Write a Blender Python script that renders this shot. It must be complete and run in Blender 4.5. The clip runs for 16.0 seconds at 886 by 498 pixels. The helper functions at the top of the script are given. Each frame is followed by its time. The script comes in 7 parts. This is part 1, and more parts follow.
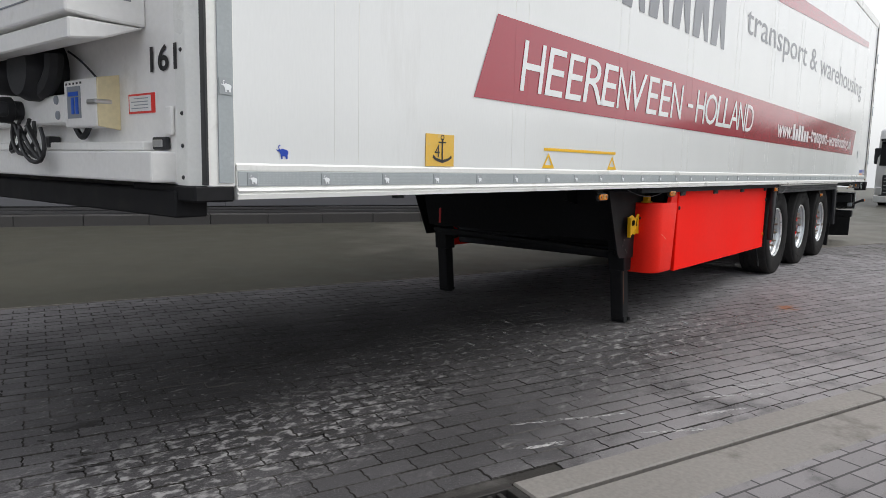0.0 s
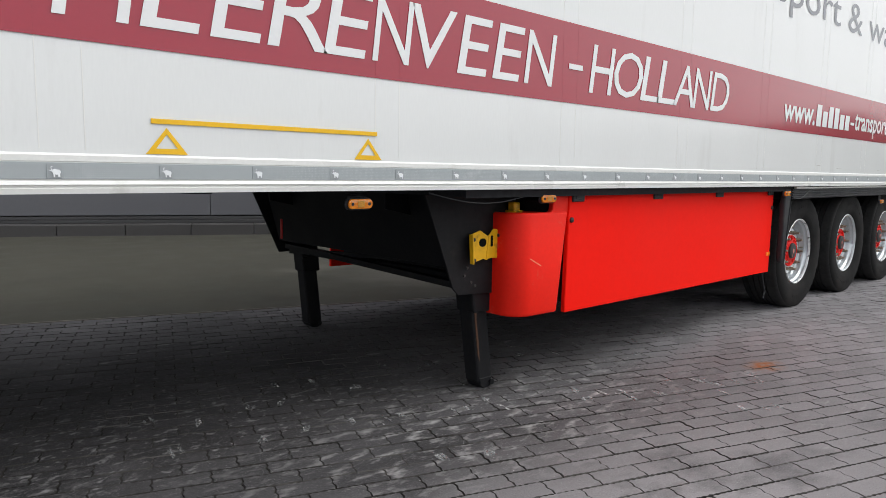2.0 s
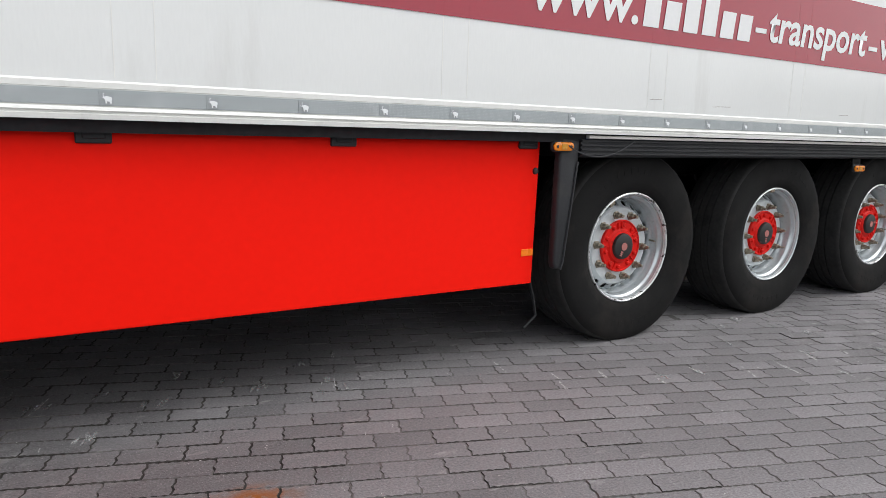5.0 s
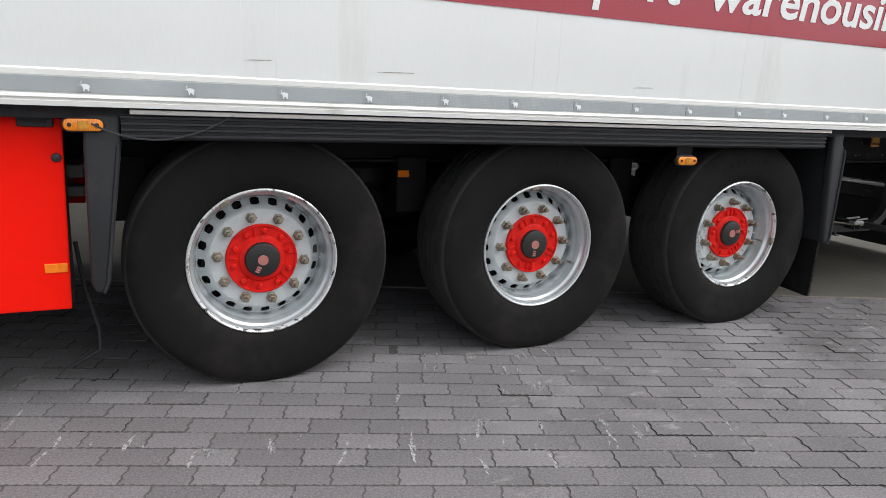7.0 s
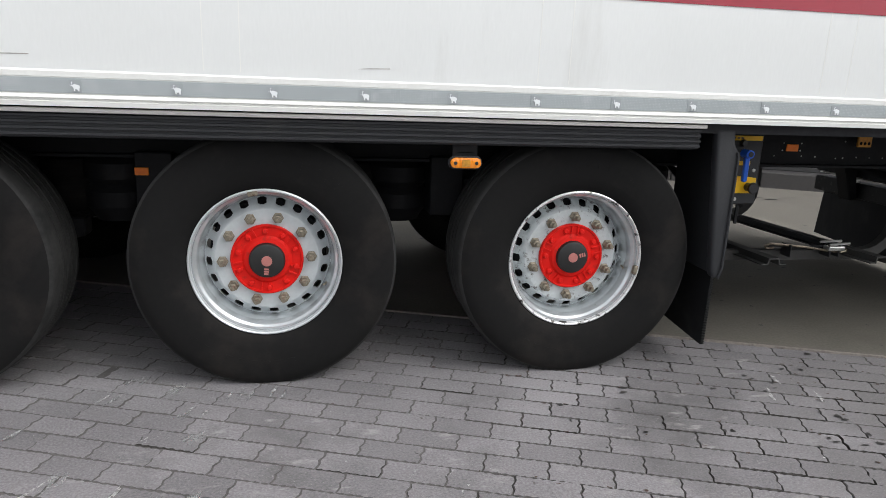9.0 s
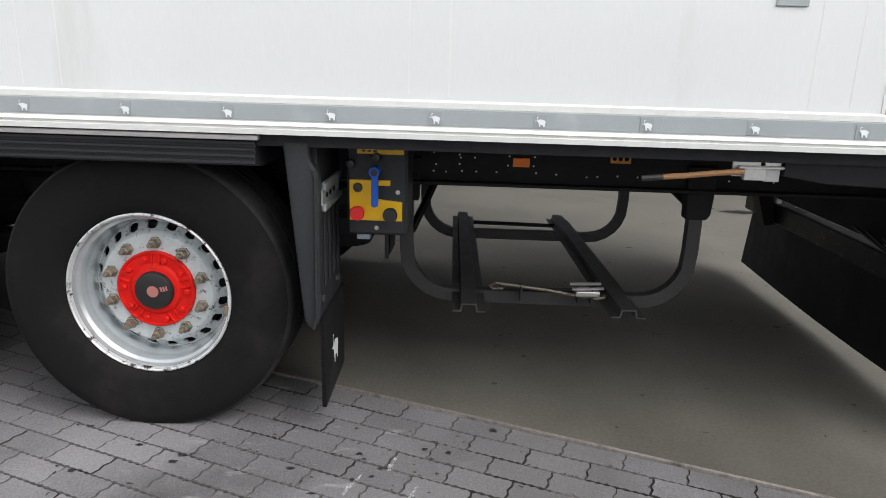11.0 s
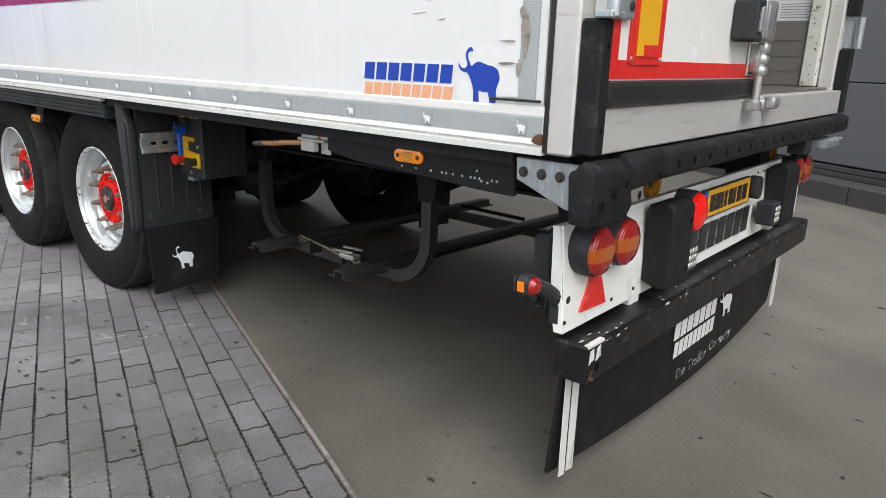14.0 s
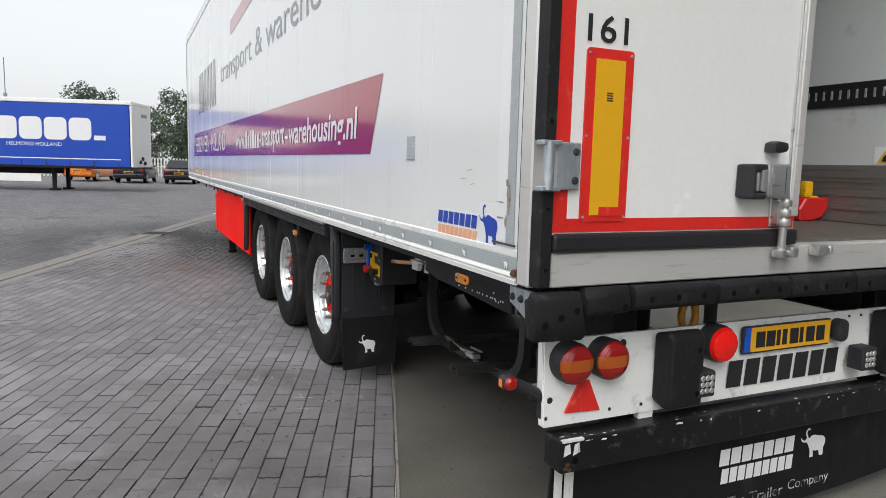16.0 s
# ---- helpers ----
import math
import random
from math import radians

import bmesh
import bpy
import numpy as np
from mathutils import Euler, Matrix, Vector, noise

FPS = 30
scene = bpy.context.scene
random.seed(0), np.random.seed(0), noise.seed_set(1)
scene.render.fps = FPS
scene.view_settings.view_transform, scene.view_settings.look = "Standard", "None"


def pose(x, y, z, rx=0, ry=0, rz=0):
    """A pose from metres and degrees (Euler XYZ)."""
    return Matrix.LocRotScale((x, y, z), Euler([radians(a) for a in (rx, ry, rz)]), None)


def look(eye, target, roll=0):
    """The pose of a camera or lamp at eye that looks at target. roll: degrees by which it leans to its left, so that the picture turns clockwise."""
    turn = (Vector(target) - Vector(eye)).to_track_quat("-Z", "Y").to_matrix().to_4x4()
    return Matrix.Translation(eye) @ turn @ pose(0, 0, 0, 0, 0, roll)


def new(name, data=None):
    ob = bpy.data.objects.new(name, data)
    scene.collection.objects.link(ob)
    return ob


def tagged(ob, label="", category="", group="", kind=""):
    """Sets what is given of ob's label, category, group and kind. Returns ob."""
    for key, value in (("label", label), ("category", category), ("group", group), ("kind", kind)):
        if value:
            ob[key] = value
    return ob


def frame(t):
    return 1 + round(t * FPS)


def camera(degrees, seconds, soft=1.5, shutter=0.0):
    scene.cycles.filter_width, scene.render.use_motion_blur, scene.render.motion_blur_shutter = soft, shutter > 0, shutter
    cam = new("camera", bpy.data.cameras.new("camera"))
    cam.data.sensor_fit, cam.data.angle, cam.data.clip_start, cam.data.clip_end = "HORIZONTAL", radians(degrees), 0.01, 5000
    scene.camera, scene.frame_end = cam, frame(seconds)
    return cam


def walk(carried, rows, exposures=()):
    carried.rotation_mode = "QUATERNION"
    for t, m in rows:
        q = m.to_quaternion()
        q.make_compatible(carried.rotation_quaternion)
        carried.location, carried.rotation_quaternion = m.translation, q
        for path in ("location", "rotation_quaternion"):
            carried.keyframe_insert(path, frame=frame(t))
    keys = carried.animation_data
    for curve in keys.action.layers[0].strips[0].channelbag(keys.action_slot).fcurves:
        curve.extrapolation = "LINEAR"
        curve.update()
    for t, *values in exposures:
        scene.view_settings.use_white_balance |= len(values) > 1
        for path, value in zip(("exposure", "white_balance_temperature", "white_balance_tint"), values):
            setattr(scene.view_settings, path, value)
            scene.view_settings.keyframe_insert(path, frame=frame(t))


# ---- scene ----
cam = camera(66.2, 16.0, soft=0.6)
PATH = [
    (0, (-10.504, -1.99, 1.248), (-8.964, -0.737, 1.006), 1.2),
    (0.5, (-9.923, -2.064, 1.198), (-8.429, -0.758, 0.948), 1.0),
    (1, (-9.299, -2.129, 1.182), (-7.839, -0.784, 0.934), 1.2),
    (1.5, (-8.641, -2.185, 1.221), (-7.248, -0.771, 0.977), 0.9),
    (2, (-7.986, -2.282, 1.198), (-6.646, -0.815, 0.976), 0.7),
    (2.5, (-7.33, -2.285, 1.181), (-6.066, -0.755, 0.933), 1.0),
    (3, (-6.683, -2.343, 1.16), (-5.462, -0.785, 0.874), 0.8),
    (3.5, (-6.071, -2.341, 1.121), (-4.87, -0.772, 0.812), 1.2),
    (4, (-5.448, -2.355, 1.08), (-4.271, -0.768, 0.767), 0.9),
    (4.2, (-5.185, -2.380, 1.074), (-4.030, -0.782, 0.770), 0.8),
    (6.3, (-2.511, -2.523, 1.226), (-1.647, -0.772, 0.791), 2.7),
    (6.5, (-2.289, -2.553, 1.231), (-1.437, -0.798, 0.792), 2.6),
    (7, (-1.775, -2.601, 1.223), (-0.959, -0.831, 0.774), 2.7),
    (7.2, (-1.57, -2.603, 1.21), (-0.77, -0.824, 0.767), 2.7),
    (7.5, (-1.3, -2.599, 1.231), (-0.531, -0.809, 0.78), 2.9),
    (8, (-0.833, -2.653, 1.25), (-0.144, -0.834, 0.787), 3.0),
    (8.2, (-0.634, -2.659, 1.257), (-0.006, -0.819, 0.785), 2.9),
    (10.3, (1.636, -2.279, 1.307), (1.697, -0.345, 0.803), 1.7),
    (10.5, (1.862, -2.245, 1.32), (1.9, -0.311, 0.813), 1.8),
    (11, (2.447, -2.154, 1.356), (2.385, -0.226, 0.828), 1.7),
    (11.5, (2.984, -2.118, 1.386), (2.82, -0.203, 0.833), 1.6),
    (12, (3.554, -2.07, 1.4), (3.221, -0.178, 0.844), 1.9),
    (12.5, (4.033, -1.855, 1.368), (3.502, -0.009, 0.811), 1.9),
    (13, (4.402, -1.641, 1.352), (3.598, 0.101, 0.788), 1.9),
    (13.5, (4.821, -1.572, 1.355), (3.751, 0.025, 0.805), 1.9),
    (14, (5.31, -1.473, 1.355), (4.055, -0.013, 0.813), 1.6),
    (14.5, (5.707, -1.324, 1.365), (4.264, -0.049, 0.825), 1.7),
    (15, (6.054, -1.27, 1.415), (4.451, -0.166, 0.955), 1.8),
    (15.5, (6.232, -1.182, 1.45), (4.499, -0.242, 1.112), 1.7),
    (16, (6.345, -1.204, 1.523), (4.545, -0.366, 1.279), 1.5),
]
walk(cam, [(t, look(eye, target, roll)) for t, eye, target, roll in PATH], exposures=[(0.0, 0.44), (2.5, 0.50), (4.0, 0.50), (6.5, 0.54), (11.0, 0.70), (13.5, 0.76), (15.0, 0.90), (15.5, 0.68), (16.0, 0.46)])

# ---- world and light: a bright overcast day ----
SUN_EL, SUN_ROT = 50.0, 128.0
world = bpy.data.worlds.new("overcast_sky")
scene.world = world
world.use_nodes = True
wn, wl = world.node_tree.nodes, world.node_tree.links
sky = wn.new("ShaderNodeTexSky")
sky.sky_type, sky.sun_disc = "NISHITA", False
sky.sun_elevation, sky.sun_rotation = radians(SUN_EL), radians(SUN_ROT)
sky.air_density, sky.dust_density, sky.ozone_density = 1.0, 5.5, 1.0
grey = wn.new("ShaderNodeHueSaturation")
grey.inputs["Saturation"].default_value = 0.36
wl.new(sky.outputs["Color"], grey.inputs["Color"])
cloud = wn.new("ShaderNodeMix")
cloud.data_type = "RGBA"
cloud.inputs["Factor"].default_value, cloud.inputs["B"].default_value = 0.6, (6.2, 6.4, 6.6, 1)
wl.new(grey.outputs["Color"], cloud.inputs["A"])
wl.new(cloud.outputs["Result"], wn["Background"].inputs["Color"])
wn["Background"].inputs["Strength"].default_value = 0.138
sun_data = bpy.data.lights.new("sun", "SUN")
sun_data.energy, sun_data.angle, sun_data.color = 0.8, radians(45), (0.94, 0.975, 1.0)
sun = new("sun", sun_data)
sun.rotation_euler = (radians(90 - SUN_EL), 0, radians(180 - SUN_ROT))
sun.location = (0, -10, 20)


# ---- materials ----
def material(name, color, rough=0.5, metal=0.0, vary=0.15, fine=60.0, coarse=2.5, bump=0.0, dirt=None, dirt_amount=0.0,
             dirt_scale=3.0, stretch=(1, 1, 1), coat=0.0, random_piece=0.0, emit=0.0, ior=1.5, rough_vary=0.15, dirt_soft=0.18):
    """A painted, rubbery, stony or metal surface with grain at two scales, and dirt in patches."""
    m = bpy.data.materials.new(name)
    m.use_nodes = True
    n, l = m.node_tree.nodes, m.node_tree.links
    b = n["Principled BSDF"]
    co = n.new("ShaderNodeTexCoord")
    mp = n.new("ShaderNodeMapping")
    mp.inputs["Scale"].default_value = stretch
    l.new(co.outputs["Object"], mp.inputs["Vector"])
    big, small = n.new("ShaderNodeTexNoise"), n.new("ShaderNodeTexNoise")
    big.inputs["Scale"].default_value, big.inputs["Detail"].default_value = coarse, 4
    small.inputs["Scale"].default_value, small.inputs["Detail"].default_value = fine, 3
    for t in (big, small):
        l.new(mp.outputs["Vector"], t.inputs["Vector"])
    add = n.new("ShaderNodeMath")
    add.operation = "ADD"
    l.new(big.outputs["Fac"], add.inputs[0])
    l.new(small.outputs["Fac"], add.inputs[1])
    rng = n.new("ShaderNodeMapRange")
    rng.inputs["From Min"].default_value, rng.inputs["From Max"].default_value = 0.6, 1.4
    rng.inputs["To Min"].default_value, rng.inputs["To Max"].default_value = 1 - vary, 1 + vary
    l.new(add.outputs[0], rng.inputs["Value"])
    value = rng.outputs["Result"]
    if random_piece:
        info = n.new("ShaderNodeObjectInfo")
        geo = n.new("ShaderNodeNewGeometry")
        s = n.new("ShaderNodeMath")
        s.operation = "ADD"
        l.new(info.outputs["Random"], s.inputs[0])
        l.new(geo.outputs["Random Per Island"], s.inputs[1])
        fr = n.new("ShaderNodeMath")
        fr.operation = "FRACT"
        l.new(s.outputs[0], fr.inputs[0])
        r2 = n.new("ShaderNodeMapRange")
        r2.inputs["To Min"].default_value, r2.inputs["To Max"].default_value = 1 - random_piece, 1 + random_piece
        l.new(fr.outputs[0], r2.inputs["Value"])
        mul = n.new("ShaderNodeMath")
        mul.operation = "MULTIPLY"
        l.new(value, mul.inputs[0])
        l.new(r2.outputs["Result"], mul.inputs[1])
        value = mul.outputs[0]
    tint = n.new("ShaderNodeVectorMath")
    tint.operation = "SCALE"
    tint.inputs[0].default_value = color
    l.new(value, tint.inputs["Scale"])
    out = tint.outputs["Vector"]
    if dirt:
        dn = n.new("ShaderNodeTexNoise")
        dn.inputs["Scale"].default_value, dn.inputs["Detail"].default_value, dn.inputs["Roughness"].default_value = dirt_scale, 8, 0.65
        l.new(mp.outputs["Vector"], dn.inputs["Vector"])
        dr = n.new("ShaderNodeMapRange")
        dr.inputs["From Min"].default_value, dr.inputs["From Max"].default_value = 0.62 - 0.3 * dirt_amount, 0.62 + dirt_soft - 0.3 * dirt_amount
        l.new(dn.outputs["Fac"], dr.inputs["Value"])
        mx = n.new("ShaderNodeMix")
        mx.data_type = "RGBA"
        l.new(dr.outputs["Result"], mx.inputs["Factor"])
        l.new(out, mx.inputs["A"])
        mx.inputs["B"].default_value = (*dirt, 1)
        out = mx.outputs["Result"]
    l.new(out, b.inputs["Base Color"])
    rr = n.new("ShaderNodeMapRange")
    rr.inputs["From Min"].default_value, rr.inputs["From Max"].default_value = 0.3, 0.7
    rr.inputs["To Min"].default_value, rr.inputs["To Max"].default_value = max(0.02, rough - rough_vary * rough), min(1, rough + rough_vary * rough)
    l.new(big.outputs["Fac"], rr.inputs["Value"])
    l.new(rr.outputs["Result"], b.inputs["Roughness"])
    b.inputs["Metallic"].default_value, b.inputs["IOR"].default_value = metal, ior
    b.inputs["Coat Weight"].default_value, b.inputs["Coat Roughness"].default_value = coat, 0.08
    if bump:
        bp = n.new("ShaderNodeBump")
        bp.inputs["Strength"].default_value, bp.inputs["Distance"].default_value = min(1, bump), 0.004
        l.new(small.outputs["Fac"], bp.inputs["Height"])
        l.new(bp.outputs["Normal"], b.inputs["Normal"])
    if emit:
        b.inputs["Emission Color"].default_value, b.inputs["Emission Strength"].default_value = (*color, 1), emit
    return m


def lens_material(name, color, rough=0.12):
    m = bpy.data.materials.new(name)
    m.use_nodes = True
    n, l = m.node_tree.nodes, m.node_tree.links
    b = n["Principled BSDF"]
    b.inputs["Base Color"].default_value = (*color, 1)
    b.inputs["Roughness"].default_value, b.inputs["IOR"].default_value = rough, 1.5
    b.inputs["Coat Weight"].default_value = 0.6
    w = n.new("ShaderNodeTexWave")
    w.inputs["Scale"].default_value = 60
    co = n.new("ShaderNodeTexCoord")
    l.new(co.outputs["Object"], w.inputs["Vector"])
    bp = n.new("ShaderNodeBump")
    bp.inputs["Strength"].default_value, bp.inputs["Distance"].default_value = 0.35, 0.003
    l.new(w.outputs["Fac"], bp.inputs["Height"])
    l.new(bp.outputs["Normal"], b.inputs["Normal"])
    return m


WHITE = material("white_gel_coat", (0.79, 0.80, 0.79), 0.16, vary=0.025, fine=40, coarse=0.8, coat=0.25, dirt=(0.68, 0.68, 0.66), dirt_amount=0.08,
                 dirt_scale=0.9, stretch=(3, 3, 0.5))
RAIL = material("white_aluminium_rail", (0.80, 0.80, 0.77), 0.3, vary=0.05, fine=80, coarse=3, dirt=(0.55, 0.54, 0.5), dirt_amount=0.12, dirt_scale=4)
FRONTWHITE = material("white_front_paint", (0.84, 0.83, 0.81), 0.35, vary=0.05, fine=50, coarse=3, dirt=(0.66, 0.64, 0.60), dirt_amount=0.12, dirt_scale=5)
TAPE = material("grey_reflective_tape", (0.36, 0.39, 0.40), 0.35, vary=0.08, fine=90, coarse=4, dirt=(0.5, 0.52, 0.53), dirt_amount=0.2, dirt_scale=6)
TAPEDARK = material("dark_tape_square", (0.34, 0.365, 0.375), 0.4, vary=0.08)
TAPELIGHT = material("pale_tape_mark", (0.85, 0.87, 0.88), 0.35, vary=0.06)
BAND = material("red_band_film", (0.36, 0.022, 0.045), 0.14, vary=0.03, coarse=0.7, coat=0.35)
LETTERWHITE = material("white_lettering", (0.82, 0.82, 0.82), 0.2, vary=0.03)
LETTERGREY = material("grey_lettering", (0.20, 0.21, 0.23), 0.2, vary=0.04)
LETTERBLACK = material("black_lettering", (0.02, 0.02, 0.022), 0.4, vary=0.1)
SIGNYELLOW = material("yellow_sticker", (0.75, 0.46, 0.07), 0.4, vary=0.05, dirt=(0.6, 0.5, 0.3), dirt_amount=0.15, dirt_scale=25)
LINEYELLOW = material("yellow_line_film", (0.86, 0.50, 0.012), 0.35, vary=0.05)
REDPANEL = material("red_painted_skirt", (0.97, 0.010, 0.003), 0.6, vary=0.03, fine=30, coarse=1.2, ior=1.2)
REDPLASTIC = material("red_moulded_plastic", (0.92, 0.018, 0.007), 0.55, ior=1.3, vary=0.05, fine=50, coarse=2.5, bump=0.1, dirt=(0.75, 0.15, 0.1), dirt_amount=0.05, dirt_scale=9)
CHASSIS = material("black_chassis_paint", (0.012, 0.012, 0.0135), 0.6, vary=0.3, fine=40, coarse=4, ior=1.3, dirt=(0.022, 0.020, 0.018), dirt_amount=0.15, dirt_scale=7)
DEEPBLACK = material("black_underside", (0.030, 0.030, 0.033), 0.8, vary=0.3, fine=30, coarse=3, ior=1.3)
RACKGREY = material("grey_painted_steel", (0.034, 0.033, 0.032), 0.5, vary=0.25, fine=60, coarse=5, dirt=(0.055, 0.05, 0.045), dirt_amount=0.25, dirt_scale=9)
PLASTIC = material("black_moulded_plastic", (0.026, 0.027, 0.030), 0.55, ior=1.42, vary=0.15, fine=120, coarse=5, bump=0.15, dirt=(0.04, 0.04, 0.039), dirt_amount=0.2, dirt_scale=8)
RUBBER = material("black_tyre_rubber", (0.0085, 0.0082, 0.0082), 0.8, ior=1.27, vary=0.22, fine=40, coarse=5, bump=0.12, dirt=(0.028, 0.024, 0.0215), dirt_amount=0.35, dirt_scale=4, dirt_soft=0.35)
# tread grey is lifted for dust and for the sky light it catches
TREAD = material("dusty_tread_rubber", (0.030, 0.0295, 0.029), 0.9, ior=1.35, vary=0.3, fine=50, coarse=6, bump=0.3, dirt=(0.016, 0.016, 0.016), dirt_amount=0.4, dirt_scale=7)
BUMPRUBBER = material("black_bumper_rubber", (0.010, 0.010, 0.011), 0.65, ior=1.38, vary=0.3, fine=60, coarse=9, bump=0.6, dirt=(0.05, 0.05, 0.05), dirt_amount=0.15, dirt_scale=14)
FLAPRUBBER = material("black_flap_rubber", (0.008, 0.008, 0.009), 0.6, ior=1.38, vary=0.2, fine=50, coarse=4, dirt=(0.022, 0.022, 0.022), dirt_amount=0.2, dirt_scale=6)
RIM = material("silver_painted_rim", (0.55, 0.585, 0.60), 0.40, metal=0.1, vary=0.07, fine=60, coarse=8, dirt=(0.20, 0.18, 0.165), dirt_amount=0.12, dirt_scale=14, dirt_soft=0.8)
RIMEDGE = material("worn_bright_rim_edge", (0.70, 0.71, 0.71), 0.3, metal=0.35, vary=0.1, fine=70, coarse=10, dirt=(0.030, 0.024, 0.021), dirt_amount=0.22, dirt_scale=30, dirt_soft=0.07)
RIMDIRTY = material("brake_dusted_rim", (0.54, 0.575, 0.585), 0.40, metal=0.1, vary=0.12, fine=60, coarse=8, dirt=(0.07, 0.055, 0.048), dirt_amount=0.20, dirt_scale=42, dirt_soft=0.12)
RIMCLEAN = material("clean_rim_edge", (0.60, 0.63, 0.64), 0.34, metal=0.4, vary=0.08, fine=70, coarse=10, dirt=(0.10, 0.09, 0.08), dirt_amount=0.05, dirt_scale=20, dirt_soft=0.8)
RIMBARREL = material("glossy_silver_barrel", (0.60, 0.63, 0.645), 0.24, metal=0.6, vary=0.08, fine=60, coarse=8, dirt=(0.10, 0.09, 0.08), dirt_amount=0.08, dirt_scale=20, dirt_soft=0.3)
OLDSTEEL = material("tarnished_steel_rod", (0.20, 0.17, 0.13), 0.4, metal=0.6, vary=0.3, fine=60, coarse=20, dirt=(0.05, 0.035, 0.025), dirt_amount=0.35, dirt_scale=18)
HOLE = material("dark_hole", (0.006, 0.006, 0.006), 0.9, vary=0.1, ior=1.2)
HUBRED = material("red_hub_paint", (0.68, 0.012, 0.008), 0.5, ior=1.28, vary=0.08, fine=40, coarse=9, dirt=(0.25, 0.03, 0.02), dirt_amount=0.2, dirt_scale=18)
NUT = material("rusty_steel_nut", (0.27, 0.235, 0.18), 0.5, metal=0.6, vary=0.3, fine=90, coarse=30, dirt=(0.11, 0.07, 0.045), dirt_amount=0.3, dirt_scale=60)
CAP = material("black_hub_cap", (0.018, 0.018, 0.018), 0.5, vary=0.15)
CAPDOT = material("faded_red_cap_mark", (0.45, 0.17, 0.15), 0.5, vary=0.15)
AMBER = lens_material("amber_lamp_lens", (0.92, 0.27, 0.012))
REDLENS = lens_material("red_lamp_lens", (0.33, 0.008, 0.006))
TAILAMBER = lens_material("dark_amber_lens", (0.42, 0.085, 0.008))
REDGLOW = material("lit_red_lens", (0.80, 0.012, 0.008), 0.15, vary=0.12, fine=90, coarse=25, emit=0.06)
AMBERREFL = material("orange_reflector", (0.95, 0.22, 0.01), 0.25, vary=0.1)
YELLOWPAINT = material("yellow_painted_steel", (0.84, 0.46, 0.006), 0.4, vary=0.08, fine=50, coarse=7, dirt=(0.16, 0.09, 0.02), dirt_amount=0.2, dirt_scale=18)
BLUEPLASTIC = material("blue_plastic", (0.01, 0.10, 0.55), 0.35, vary=0.06)
REDKNOB = material("red_knob_plastic", (0.65, 0.02, 0.02), 0.35, vary=0.06)
GALV = material("galvanised_steel", (0.48, 0.53, 0.56), 0.42, metal=0.75, vary=0.2, fine=30, coarse=9, dirt=(0.72, 0.75, 0.77), dirt_amount=0.25, dirt_scale=14, stretch=(2.5, 2.5, 0.7))
STAINLESS = material("brushed_stainless", (0.70, 0.68, 0.65), 0.36, metal=0.42, vary=0.05, fine=140, coarse=2, stretch=(1, 1, 12), dirt=(0.45, 0.42, 0.38), dirt_amount=0.1, dirt_scale=5)
HANDLEGREY = material("satin_grey_steel", (0.36, 0.36, 0.36), 0.38, metal=0.55, vary=0.08, fine=90, coarse=9)
STEELPLAIN = material("bright_zinc_steel", (0.62, 0.62, 0.60), 0.32, metal=0.8, vary=0.1, fine=60, coarse=12)
WOOD = material("worn_wooden_handle", (0.34, 0.17, 0.07), 0.6, vary=0.3, fine=60, coarse=9, stretch=(0.3, 3, 3))
DOORWHITE = material("white_door_panel", (0.83, 0.83, 0.80), 0.25, vary=0.03, fine=40, coarse=1.2, coat=0.15)
TAPERED = material("red_marking_tape", (0.72, 0.025, 0.018), 0.35, vary=0.08, fine=60, coarse=5, dirt=(0.8, 0.15, 0.12), dirt_amount=0.1, dirt_scale=18)
BOARDYELLOW = material("yellow_reflector_board", (0.80, 0.42, 0.012), 0.35, vary=0.05, fine=150, coarse=3)
PLATEYELLOW = material("yellow_registration_plate", (0.85, 0.43, 0.02), 0.35, vary=0.04)
LAMPBARWHITE = material("white_lamp_carrier", (0.86, 0.86, 0.83), 0.35, vary=0.04, coarse=3, dirt=(0.5, 0.47, 0.42), dirt_amount=0.15, dirt_scale=12)
BEAMBLACK = material("scuffed_black_beam", (0.008, 0.008, 0.009), 0.42, ior=1.4, vary=0.3, fine=70, coarse=10, dirt=(0.10, 0.10, 0.10), dirt_amount=0.17, dirt_scale=22)
WORNWHITE = material("worn_white_stripe", (0.72, 0.72, 0.70), 0.5, vary=0.1, fine=50, dirt=(0.04, 0.04, 0.04), dirt_amount=0.25, dirt_scale=10, stretch=(5, 5, 0.6))
SIGNBLUE = material("blue_logo_film", (0.015, 0.06, 0.42), 0.3, vary=0.05)
SIGNORANGE = material("faded_orange_logo_film", (0.85, 0.42, 0.24), 0.35, vary=0.05)
BRAID = material("amber_coated_chain", (0.60, 0.27, 0.03), 0.35, vary=0.4, fine=90, coarse=30)
CARGOFLOOR = material("worn_dark_cargo_floor", (0.11, 0.095, 0.08), 0.55, vary=0.2, fine=40, coarse=4, dirt=(0.2, 0.18, 0.16), dirt_amount=0.25, dirt_scale=6, stretch=(0.5, 3, 3))
KICK = material("scuffed_aluminium_kick_plate", (0.23, 0.215, 0.20), 0.45, metal=0.4, vary=0.2, fine=60, coarse=4, stretch=(0.3, 1, 6), dirt=(0.12, 0.10, 0.09), dirt_amount=0.35, dirt_scale=4)
INNERWHITE = material("cargo_box_lining", (0.62, 0.64, 0.63), 0.4, vary=0.05, coarse=2, dirt=(0.40, 0.40, 0.38), dirt_amount=0.15, dirt_scale=4)
